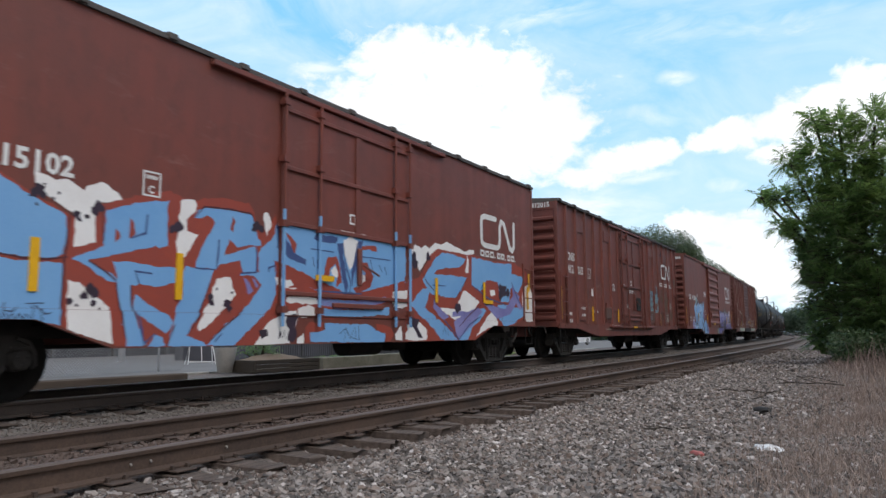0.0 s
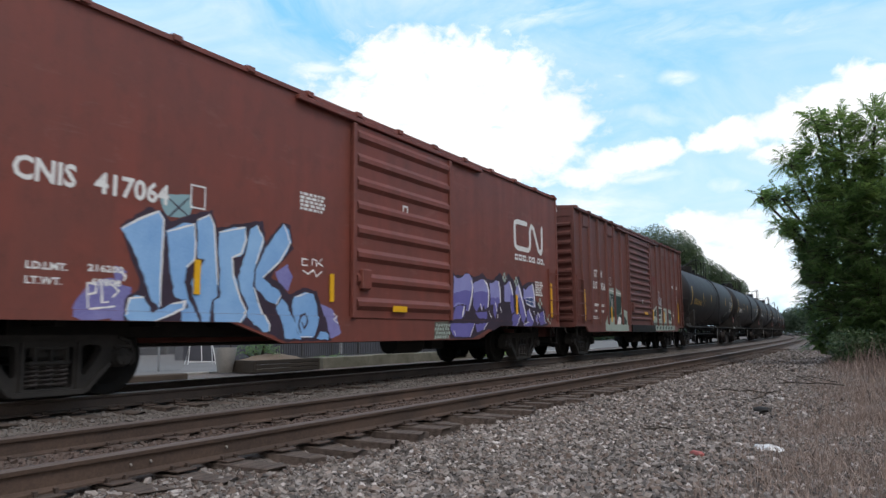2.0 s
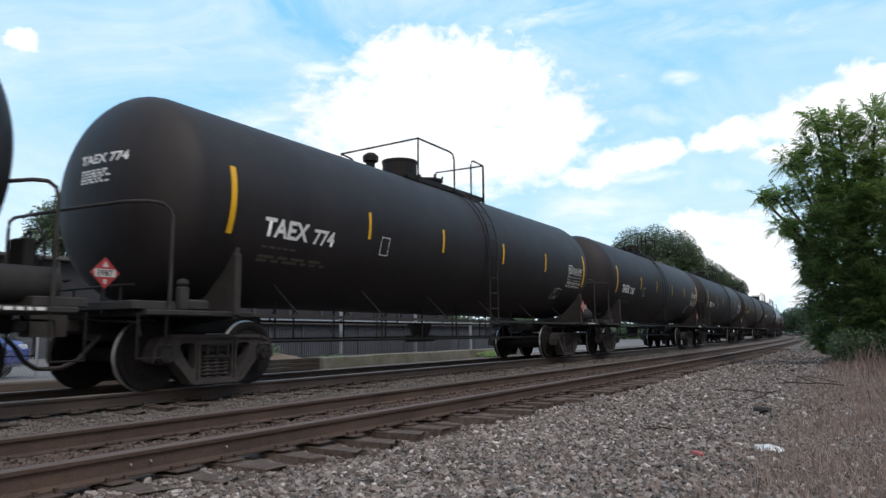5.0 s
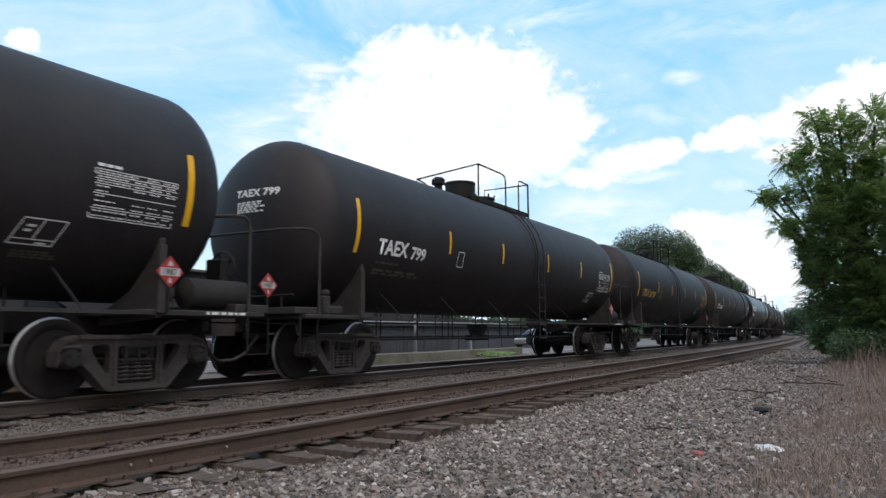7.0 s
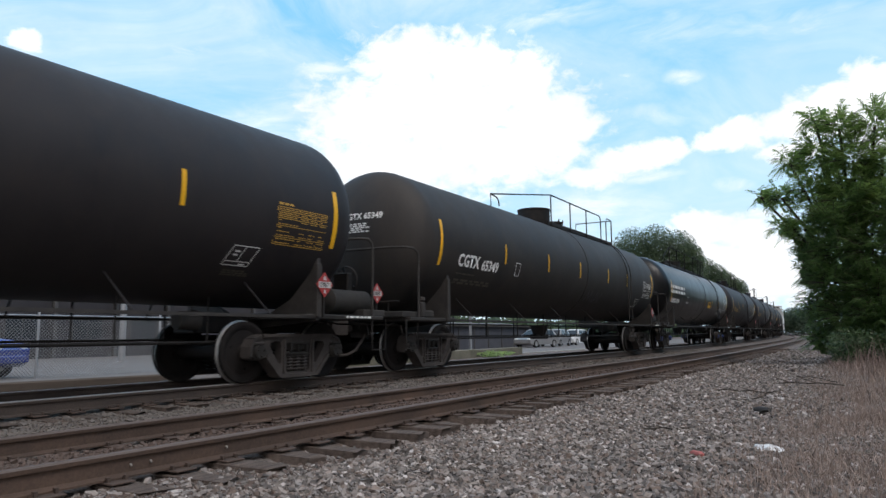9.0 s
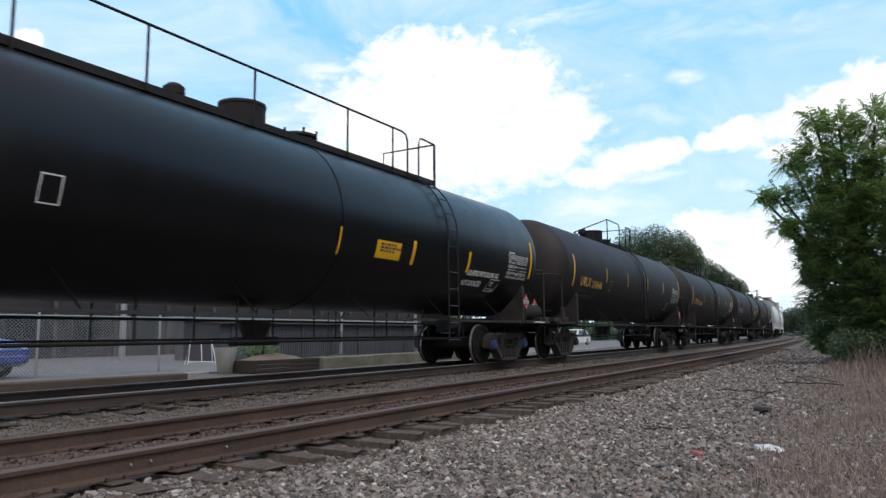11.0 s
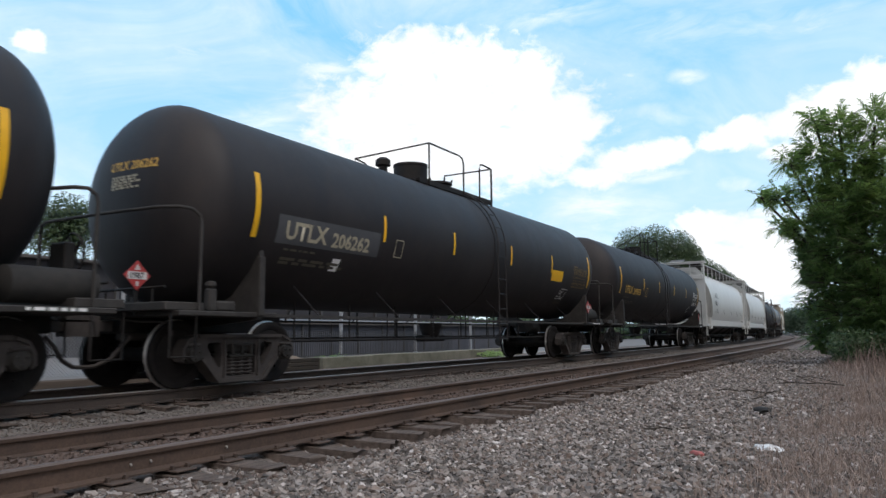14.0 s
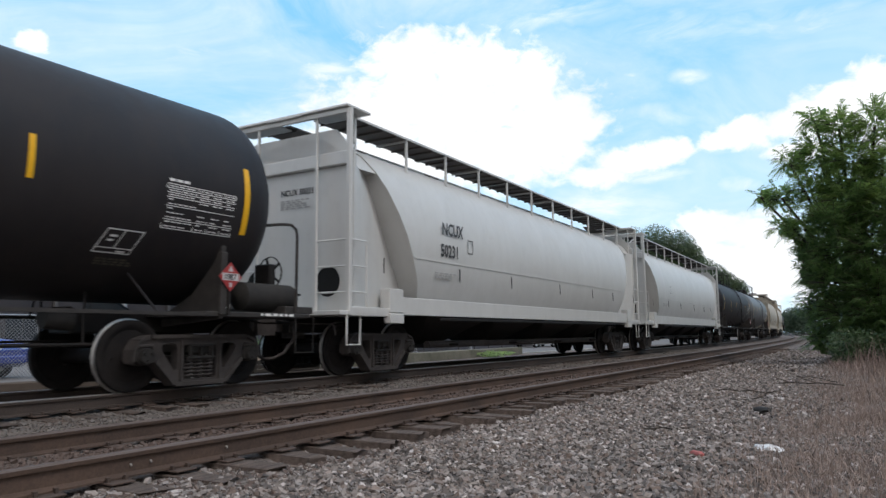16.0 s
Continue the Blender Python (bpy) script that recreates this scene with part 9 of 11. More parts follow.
    spray(car, "painted_stroke", GRAF_NAVY, 3, [(-0.42, 2.23), (-0.27, 2.26), (-0.22, 1.93), (-0.11, 1.56), (-0.16, 1.39), (-0.28, 1.68), (-0.35, 2.0)], "navy sprayed shading")
    spray(car, "painted_stroke", GRAF_NAVY, 3, [(0.13, 2.31), (0.3, 2.37), (0.2, 2.05), (0.03, 1.7), (0.0, 1.51), (-0.03, 1.78)], "navy sprayed shading")
    spray(car, "painted_stroke", GRAF_BLUE, 2, [(1.17, 2.37), (1.62, 2.38), (1.62, 1.8), (1.29, 1.76), (1.17, 1.96)], "light-blue sprayed letter form")
    spray(car, "painted_puff", GRAF_WHITE, 3, [(7.04, 1.9), (7.4, 1.99), (7.77, 1.55), (7.74, 1.03), (7.19, 1.01), (6.96, 1.52)], "white sprayed patch")
    spray(car, "painted_stroke", GRAF_PURPLE, 3, [(3.46, 0.98), (4.58, 1.32), (4.81, 1.22), (4.22, 0.88), (3.66, 0.61), (3.51, 0.77)], "purple-grey sprayed shading")
    spray(car, "painted_stroke", GRAF_PURPLE, 3, [(4.82, 1.44), (5.97, 1.3), (6.55, 1.75), (6.84, 1.64), (6.24, 1.19), (5.56, 1.06)], "purple-grey sprayed shading")
    dab(car, -5.39, 2.25, 0.06)
    dab(car, -5.34, 2.31, 0.07)
    dab(car, -5.3, 2.25, 0.05)
    dab(car, -5.36, 2.35, 0.03)
    dab(car, -4.68, 2.17, 0.07)
    dab(car, -4.64, 2.23, 0.06)
    dab(car, -4.6, 2.2, 0.04)
    dab(car, -4.91, 2.09, 0.05)
    dab(car, -4.87, 2.04, 0.03)
    dab(car, -4.76, 1.18, 0.05)
    dab(car, -4.7, 1.26, 0.07)
    dab(car, -4.65, 1.22, 0.07)
    dab(car, -4.65, 1.1, 0.04)
    dab(car, -4.94, 1.12, 0.05)
    dab(car, -3.54, 2.12, 0.09)
    dab(car, -3.63, 2.09, 0.06)
    dab(car, -2.17, 2.3, 0.08)
    dab(car, -2.23, 2.25, 0.05)
    dab(car, -2.08, 2.28, 0.06)
    dab(car, -2.98, 1.24, 0.06)
    dab(car, -2.96, 1.16, 0.05)
    dab(car, -2.69, 1.17, 0.07)
    dab(car, -2.65, 1.09, 0.05)
    dab(car, -5.29, 2.37, 0.02)
    dab(car, -5.12, 2.3, 0.02)
    dab(car, -5.18, 2.23, 0.02)
    dab(car, -4.78, 2.08, 0.03)
    dab(car, -4.85, 1.07, 0.02)
    dab(car, -4.57, 1.04, 0.02)
    dab(car, -5.36, 2.14, 0.02)
    dab(car, 1.98, 2.22, 0.12)
    dab(car, 2.02, 2.11, 0.1)
    dab(car, 2.5, 2.27, 0.1)
    dab(car, 3.69, 1.27, 0.13)
    dab(car, 5.85, 1.75, 0.22)
    dab(car, 5.72, 1.63, 0.13)
    dab(car, 6.13, 1.71, 0.13)
    dab(car, -2.88, 1.35, 0.02)
    dab(car, -2.61, 1.31, 0.02)
    for a, b, c, d, e, g in ((-0.98, -0.54, -1.60, -1.585, 1.58, 1.67), (2.74, 2.84, -1.52, -1.512, 1.36, 1.86), (4.83, 4.92, -1.52, -1.512, 1.42, 1.9), (4.92, 5.3, -1.52, -1.512, 1.40, 1.49),
                             (7.28, 7.37, -1.535, -1.527, 1.8, 2.25), (7.2, 7.28, -1.535, -1.527, 1.33, 1.9)):
        f = Form()
        f.box(a, b, c, d, e, g)
        parts("reflector", f, YELLOW, car, "yellow reflective strip")
    part("stencil_box", frame_form(-0.08, 0.08, 2.6, 2.78, 0.03, -1.547), LETTER_WHITE, car)
    part("small_print", bars_form(-0.3, 2.47, 1, 0.65, 0.035, -1.547, 5), LETTER_WHITE, car)


def paint_second(car):
    y = -1.4455
    plain_mark(car, 4.62, 3.04, 0.64, y - 0.062, 1.2)
    plain_word(car, 4.5, 2.72, 0.56, 2, y)
    plain_word(car, 5.3, 2.72, 0.72, 3, y)
    plain_word(car, 6.15, 2.72, 0.42, 2, y)
    side_text("CNIS", 0.68, 0.25, LETTER_WHITE, car, -6.77, 2.9, y)
    side_text("412", 0.5, 0.25, LETTER_WHITE, car, -6.71, 2.53, y)
    side_text("015", 0.47, 0.25, LETTER_WHITE, car, -5.84, 2.53, y)
    part("stencil_box", frame_form(-4.9, -4.63, 2.46, 2.78, 0.022, y), LETTER_WHITE, car)
    side_text("C", 0.08, 0.1, LETTER_WHITE, car, -4.81, 2.5, y)
    part("small_print", bars_form(-6.77, 1.35, 1, 0.42, 0.1, y, 25), LETTER_WHITE, car)
    part("small_print", bars_form(-6.77, 1.14, 1, 0.36, 0.1, y, 26), LETTER_WHITE, car)
    side_text("194200", 0.4, 0.09, LETTER_WHITE, car, -5.72, 1.44, y - 0.034)
    side_text("66800", 0.32, 0.09, LETTER_WHITE, car, -5.66, 1.23, y - 0.034)
    f = Form()
    f.box(-3.26, -2.66, y - 0.05, y - 0.01, 1.2, 1.56, 0.008)
    part("repaint_panel", f, WORN_PANEL, car, "worn grey-brown panel")
    f = Form()
    f.box(-3.2, -3.1, y - 0.06, y, 1.56, 1.74, 0.008)
    part("hinge", f, OXIDE_B, car)
    f = Form()
    f.box(0.5, 1.0, y - 0.085, y - 0.05, 1.55, 2.05, 0.008)
    part("notice_board", f, TRUCK_DARK, car, "black notice board")
    f = Form()
    f.add([(-4.66, y - 0.003, 1.92), (-4.44, y - 0.003, 1.9), (-4.43, y - 0.003, 2.2), (-4.5, y - 0.003, 2.12), (-4.62, y - 0.003, 2.14)], [(0, 1, 2, 3, 4)])
    part("sticker", f, GRAF_WHITE, car, "torn white paper notice")
    part("small_print", bars_form(-2.42, 2.44, 5, 0.42, 0.04, y, 28), LETTER_WHITE, car)
    part("small_print", bars_form(-4.4, 1.45, 2, 0.5, 0.03, y, 29), LETTER_WHITE, car)
    me = fitted("CNIS 412015", 1.05, 0.15, LETTER_WHITE)
    part("lettering", me, None, car, "painted lettering", pose(-7.69, -0.25, 4.38, 90, 0, -90))
    tag = [[(2.7, 2.03), (2.67, 2.18), (2.77, 2.32), (2.94, 2.38), (3.01, 2.31), (2.92, 2.18), (2.81, 2.09)], [(2.77, 2.29), (2.84, 1.98), (2.88, 1.73)], [(2.86, 2.05), (2.97, 2.28), (3.11, 2.4), (3.21, 2.37), (3.14, 2.21), (3.0, 2.07)], [(3.31, 2.38), (3.17, 2.26), (3.1, 2.13), (3.23, 2.1), (3.06, 1.96), (3.14, 1.88), (3.34, 1.95)], [(2.91, 2.01), (2.99, 1.86), (3.12, 1.73)], [(3.4, 2.27), (3.52, 2.29), (3.42, 2.13), (3.47, 1.92), (3.6, 1.96), (3.68, 2.09)], [(3.59, 2.28), (3.67, 2.31), (3.76, 2.15), (3.87, 2.32)], [(3.88, 2.19), (3.71, 1.99), (3.83, 1.98), (4.0, 2.16), (4.15, 2.15), (4.21, 1.95), (4.11, 1.7), (3.88, 1.6), (3.54, 1.6), (3.38, 1.69), (2.93, 1.65), (2.68, 1.64)], [(3.91, 2.64), (3.99, 2.29), (3.99, 1.92)], [(3.97, 1.78), (4.0, 1.77)], [(2.7, 1.6), (2.93, 1.6), (3.22, 1.65), (3.59, 1.66)]]
    painted("painted_tag", stroke_form(tag, 0.105, y - 0.002), GRAF_TEAL, car, "pale teal sprayed tag")
    painted("painted_tag", stroke_form([[(a + 0.03, b + 0.012) for a, b in q] for q in tag[:-2]], 0.018, y - 0.005), GRAF_NAVY, car, "thin dark line in a tag")
    ch = [[(-4.29, 2.18), (-3.92, 2.25)], [(-4.08, 2.21), (-4.1, 2.0), (-4.12, 1.78)], [(-3.92, 2.23), (-3.8, 2.3), (-3.67, 2.29), (-3.58, 2.15), (-3.6, 2.02), (-3.71, 1.92), (-3.86, 1.91)], [(-5.05, 2.04), (-4.95, 1.65), (-4.85, 1.4)],
          [(-4.75, 1.82), (-4.64, 1.78), (-4.62, 1.6), (-4.65, 1.41), (-4.75, 1.5), (-4.78, 1.7)], [(-2.3, 1.3), (-2.1, 1.34), (-2.05, 1.2), (-2.2, 1.12), (-2.32, 1.2)], [(-2.3, 1.0), (-2.2, 1.1), (-2.1, 1.0)], [(5.0, 2.3), (5.3, 2.0), (5.2, 1.5)], [(5.5, 2.4), (5.7, 1.8), (5.9, 2.2)]]
    painted("painted_tag", stroke_form(ch, 0.05, y - 0.002), FADED, car, "faded chalky tag")
    scrawl = [[(4.49, 2.28), (4.87, 2.08)], [(4.82, 2.55), (5.01, 2.15)], [(5.11, 2.45), (5.24, 1.83)], [(5.29, 2.42), (5.5, 2.09), (5.24, 1.72)], [(5.49, 2.41), (5.81, 2.12), (5.46, 1.85)], [(5.02, 1.81), (5.31, 2.07)], [(5.17, 1.71), (5.12, 1.15)], [(5.61, 2.1), (5.71, 1.58)], [(4.62, 1.56), (4.9, 1.25), (5.03, 1.48)], [(6.12, 1.66), (6.48, 1.38), (6.13, 1.3), (6.56, 1.63)], [(5.07, 1.48), (5.32, 1.78), (5.47, 1.56)], [(7.02, 2.66), (7.32, 3.18), (7.53, 2.87)]]
    for dx, dz, w in ((0.0, 0.0, 0.05), (0.09, 0.05, 0.03), (-0.08, 0.03, 0.025), (0.03, -0.09, 0.02), (0.15, -0.04, 0.015)):
        painted("painted_tag", stroke_form([[(a + dx, b + dz) for a, b in q] for q in scrawl], w, y - 0.002 - 0.0012 * (w < 0.04) - w * 0.01), SCRAWL, car, "rubbed-out tan scrawl")
    f = Form()
    f.box(5.38, 5.9, y - 0.03, y, 1.16, 1.54, 0.01)
    board = part("placard_board", f, WORN_PANEL, car, "worn board with a pale notice")
    part("notice", frame_form(5.45, 5.83, 1.2, 1.5, 0.035, y - 0.0335), FADED_PALE, board)
    part("small_print", bars_form(5.5, 1.43, 3, 0.28, 0.045, y - 0.0335, 71), FADED_PALE, board)
    f = Form()
    f.box(4.38, 5.09, y - 0.02, y, 1.58, 1.64, 0.01)
    f.box(4.38, 5.09, y - 0.02, y, 4.0, 4.05, 0.01)
    f.box(-2.49, -1.81, y - 0.02, y, 1.48, 1.53, 0.01)
    parts("side_ledge", f, OXIDE_B, car)
    f = Form()
    f.box(2.68, 3.3, y - 0.035, y, 1.18, 1.58, 0.01)
    part("side_panel", f, WORN_PANEL, car, "worn brown plate")
    painted("painted_tag", stroke_form([[(2.74, 1.49), (2.78, 1.27)], [(2.86, 1.45), (2.82, 1.38), (2.9, 1.33), (2.87, 1.21), (2.82, 1.28), (2.9, 1.42)]], 0.03, y - 0.037), GRAF_LILAC, car, "pale sprayed scribble")
    part("small_print", bars_form(6.12, 2.02, 5, 0.5, 0.04, y - 0.002, 72), FADED_PALE, car)
    part("small_print", bars_form(-3.32, 0.86, 1, 0.8, 0.045, -1.478, 73), FADED_PALE, car)
    f = Form()
    blot(f, 4.95, 4.16, 0.1, y - 0.003, 5, 1.6)
    blot(f, 4.9, 4.05, 0.14, y - 0.003, 6, 0.5)
    painted("soot_stain", f, GRAF_DARK, car, "black soot stain")
    f = Form()
    f.box(-0.2, 0.18, -1.585, -1.57, 0.88, 0.96)
    parts("reflector", f, YELLOW, car)
    part("small_print", bars_form(-2.6, 0.98, 1, 0.9, 0.07, -1.478, 30), LETTER_WHITE, car)
    yd = -1.496
    part("stencil_box", frame_form(-0.2, -0.06, 2.48, 2.66, 0.03, yd), LETTER_WHITE, car)
    part("small_print", bars_form(-1.3, 2.5, 3, 0.3, 0.04, yd, 31, 0.1), LETTER_WHITE, car)
    part("small_print", bars_form(-0.4, 2.3, 3, 0.5, 0.03, yd, 32), LETTER_WHITE, car)
    part("small_print", bars_form(-0.8, 1.75, 3, 0.4, 0.035, yd, 33), LETTER_WHITE, car)


def paint_third(car):
    y = -1.4945
    plain_mark(car, 4.98, 2.84, 0.78, y - 0.002, 1.16)
    plain_word(car, 5.03, 2.58, 0.72, 3, y)
    plain_word(car, 5.88, 2.58, 0.42, 2, y)
    plain_word(car, 6.43, 2.58, 0.42, 2, y)
    side_text("CNIS", 0.7, 0.27, LETTER_WHITE, car, -7.22, 2.38, y)
    side_text("417064", 1.02, 0.27, LETTER_WHITE, car, -6.3, 2.37, y)
    part("stencil_box", frame_form(-4.95, -4.7, 2.4, 2.72, 0.022, y), LETTER_WHITE, car)
    for words, x, z, wide in (("LD.LMT.", -7.02, 1.44, 0.46), ("LT.WT.", -7.02, 1.28, 0.4), ("216200", -6.33, 1.46, 0.45), ("69800", -6.28, 1.30, 0.38)):
        side_text(words, wide, 0.085, LETTER_WHITE, car, x, z, y)
    part("small_print", bars_form(-2.85, 2.98, 5, 0.6, 0.045, y, 37), LETTER_WHITE, car)
    part("small_print", bars_form(6.25, 2.1, 6, 0.5, 0.05, y, 38), LETTER_WHITE, car)
    me = fitted("CNIS 417064", 1.1, 0.16, LETTER_WHITE)
    part("lettering", me, None, car, "painted lettering", pose(-8.09, -0.25, 4.36, 90, 0, -90))
    # tall sky-blue letters, then rounded purple ones
    SURFACE["now"] = side_faces(-1.6, 1.75, 4.1, 3.1, 0.6, 0.90)
    spray(car, "painted_puff", GRAF_PURPLE, 0, [(-6.01, 1.35), (-5.75, 1.31), (-5.77, 0.96), (-5.89, 0.82), (-6.03, 0.89)], "purple sprayed cloud")
    spray(car, "painted_puff", GRAF_PURPLE, 0, [(-3.36, 1.66), (-3.12, 1.8), (-2.99, 1.61), (-3.09, 1.39), (-3.27, 1.47)], "purple sprayed cloud")
    spray(car, "painted_puff", GRAF_PURPLE, 0, [(-2.44, 1.24), (-2.02, 1.14), (-1.84, 0.75), (-2.12, 0.65), (-2.36, 0.93)], "purple sprayed cloud")
    spray(car, "painted_puff", GRAF_PURPLE, 0, [(-5.98, 1.55), (-5.83, 1.5), (-5.9, 1.36), (-5.99, 1.38)], "purple sprayed cloud")
    spray(car, "painted_puff", GRAF_PURPLE, 0, [(-6.43, 1.17), (-6.27, 1.34), (-5.99, 1.41), (-5.92, 1.09), (-6.0, 0.94), (-6.35, 0.87), (-6.5, 0.95)], "purple sprayed cloud")
    stroke(car, "painted_tag", GRAF_WHITE, 4, 0.035, [(-6.33, 1.33), (-6.3, 1.04)], "small white sprayed tag")
    stroke(car, "painted_tag", GRAF_WHITE, 4, 0.035, [(-6.32, 1.33), (-6.21, 1.31), (-6.22, 1.22), (-6.31, 1.19)], "small white sprayed tag")
    stroke(car, "painted_tag", GRAF_WHITE, 4, 0.035, [(-6.16, 1.36), (-6.13, 1.11), (-6.05, 1.12)], "small white sprayed tag")
    stroke(car, "painted_tag", GRAF_WHITE, 4, 0.035, [(-5.92, 1.36), (-6.01, 1.32), (-5.93, 1.25), (-6.01, 1.17)], "small white sprayed tag")
    stroke(car, "painted_tag", GRAF_WHITE, 4, 0.035, [(-6.29, 1.03), (-5.97, 1.07)], "small white sprayed tag")
    spray(car, "painted_ground", GRAF_DARK, 1, [(-5.95, 2.03), (-5.58, 2.31), (-5.34, 2.28), (-5.25, 2.17), (-4.92, 2.31), (-4.58, 2.42), (-4.49, 2.19), (-4.03, 2.31), (-3.85, 2.35), (-3.64, 2.41), (-3.57, 2.08), (-3.41, 2.25), (-3.26, 2.43), (-3.06, 2.43), (-2.99, 2.05), (-3.34, 1.72), (-3.45, 1.58), (-3.17, 1.45), (-3.06, 1.33), (-2.77, 1.46), (-2.44, 1.42), (-2.3, 1.16), (-2.1, 0.63), (-3.22, 0.62), (-3.45, 0.73), (-4.0, 0.81), (-4.6, 0.83), (-5.14, 0.83), (-5.7, 0.82), (-5.87, 0.92), (-5.85, 1.16), (-5.67, 1.29), (-5.65, 1.37), (-5.78, 1.64), (-5.89, 1.9)], "black sprayed rim of tall letters")
    spray(car, "painted_letter", GRAF_SKY, 2, [(-5.93, 2.0), (-5.71, 2.14), (-5.41, 2.29), (-5.34, 2.2), (-5.34, 1.82), (-5.36, 1.39), (-5.35, 1.07), (-5.46, 1.14), (-5.53, 1.24), (-5.6, 1.44), (-5.73, 1.71)], "tall sky-blue sprayed letter")
    spray(car, "painted_letter", GRAF_SKY, 2, [(-5.85, 0.96), (-5.79, 1.16), (-5.7, 1.23), (-5.59, 1.2), (-5.5, 1.07), (-5.49, 1.0), (-5.21, 1.11), (-5.0, 1.18), (-4.93, 1.17), (-4.97, 1.08), (-5.23, 0.98), (-5.47, 0.88), (-5.74, 0.87), (-5.82, 0.92)], "tall sky-blue sprayed letter")
    spray(car, "painted_letter", GRAF_SKY, 2, [(-5.3, 2.04), (-5.04, 2.18), (-4.87, 2.2), (-4.84, 2.02), (-4.85, 1.72), (-4.98, 1.6), (-4.99, 1.41), (-4.91, 1.19), (-4.82, 1.05), (-4.77, 0.89), (-5.06, 0.88), (-5.04, 1.04), (-4.93, 1.08), (-4.96, 1.18), (-5.13, 1.18), (-5.21, 1.47), (-5.26, 1.75)], "tall sky-blue sprayed letter")
    spray(car, "painted_letter", GRAF_SKY, 2, [(-4.83, 2.25), (-4.64, 2.35), (-4.56, 2.25), (-4.5, 1.9), (-4.46, 1.44), (-4.45, 1.25), (-4.54, 1.19), (-4.6, 0.89), (-4.73, 0.89), (-4.77, 1.09), (-4.87, 1.27), (-4.9, 1.42), (-4.69, 1.72), (-4.8, 1.74), (-4.82, 2.02)], "tall sky-blue sprayed letter")
    spray(car, "painted_letter", GRAF_SKY, 2, [(-4.46, 2.13), (-4.13, 2.25), (-3.97, 2.27), (-3.95, 2.08), (-4.01, 1.87), (-4.22, 1.79), (-4.19, 1.61), (-4.1, 1.46), (-4.04, 1.23), (-3.94, 1.11), (-3.96, 0.99), (-4.06, 0.89), (-4.51, 0.87), (-4.51, 1.19), (-4.41, 1.23), (-4.43, 1.68), (-4.45, 1.91)], "tall sky-blue sprayed letter")
    spray(car, "painted_letter", GRAF_SKY, 2, [(-3.89, 2.25), (-3.76, 2.33), (-3.64, 2.2), (-3.6, 2.08), (-3.71, 1.86), (-3.79, 1.64), (-3.81, 1.44), (-3.72, 1.2), (-3.61, 1.04), (-3.48, 0.9), (-3.48, 0.79), (-3.62, 0.77), (-3.79, 0.87), (-3.93, 0.99), (-3.88, 1.11), (-4.03, 1.31), (-4.09, 1.54), (-4.0, 1.83), (-3.92, 2.04)], "tall sky-blue sprayed letter")
    spray(car, "painted_letter", GRAF_SKY, 2, [(-3.76, 1.66), (-3.58, 1.98), (-3.35, 2.26), (-3.2, 2.41), (-3.09, 2.31), (-3.04, 2.14), (-3.1, 2.0), (-3.28, 1.81), (-3.63, 1.56), (-3.49, 1.48), (-3.24, 1.34), (-3.32, 1.17), (-3.56, 1.24), (-3.77, 1.42), (-3.77, 1.56)], "tall sky-blue sprayed letter")
    spray(car, "painted_letter", GRAF_SKY, 2, [(-3.23, 1.27), (-3.13, 1.22), (-2.98, 0.96), (-2.89, 0.75), (-2.79, 0.66), (-3.16, 0.66), (-3.23, 0.92), (-3.34, 1.13)], "tall sky-blue sprayed letter")
    spray(car, "painted_letter", GRAF_SKY, 2, [(-3.02, 1.14), (-2.94, 1.31), (-2.71, 1.38), (-2.51, 1.36), (-2.41, 1.15), (-2.4, 1.02), (-2.46, 0.79), (-2.53, 0.68), (-2.85, 0.68), (-2.92, 0.83)], "tall sky-blue sprayed letter")
    spray(car, "painted_letter", GRAF_SKY, 2, [(-2.36, 0.79), (-2.16, 0.73), (-2.19, 0.64), (-2.46, 0.66)], "tall sky-blue sprayed letter")
    spray(car, "painted_letter", GRAF_TEAL, 1, [(-5.4, 2.43), (-5.28, 2.52), (-4.97, 2.57), (-4.89, 2.43), (-4.96, 2.31), (-5.11, 2.23), (-5.27, 2.24), (-5.37, 2.32)], "pale teal sprayed disc")
    stroke(car, "painted_highlight", GRAF_WHITE, 3, 0.028, [(-5.93, 2.0), (-5.71, 2.14), (-5.43, 2.28), (-5.35, 2.19), (-5.35, 1.82), (-5.36, 1.39), (-5.35, 1.08)], "white sprayed edge")
    stroke(car, "painted_highlight", GRAF_WHITE, 3, 0.028, [(-5.29, 2.04), (-4.87, 2.19), (-4.84, 1.94), (-4.85, 1.72), (-4.97, 1.61)], "white sprayed edge")
    stroke(car, "painted_highlight", GRAF_WHITE, 3, 0.028, [(-4.82, 2.25), (-4.62, 2.35), (-4.54, 2.21), (-4.49, 1.75), (-4.45, 1.4)], "white sprayed edge")
    stroke(car, "painted_highlight", GRAF_WHITE, 3, 0.028, [(-4.45, 2.13), (-3.98, 2.26), (-3.96, 2.08), (-4.04, 1.88), (-4.21, 1.8), (-4.18, 1.54), (-4.04, 1.23), (-3.93, 1.07), (-4.06, 0.9)], "white sprayed edge")
    stroke(car, "painted_highlight", GRAF_WHITE, 3, 0.028, [(-3.76, 2.32), (-3.62, 2.12), (-3.76, 1.75)], "white sprayed edge")
    stroke(car, "painted_highlight", GRAF_WHITE, 3, 0.028, [(-3.2, 2.4), (-3.06, 2.13), (-3.28, 1.82), (-3.62, 1.56)], "white sprayed edge")
    stroke(car, "painted_highlight", GRAF_WHITE, 3, 0.028, [(-3.24, 1.32), (-3.33, 1.17)], "white sprayed edge")
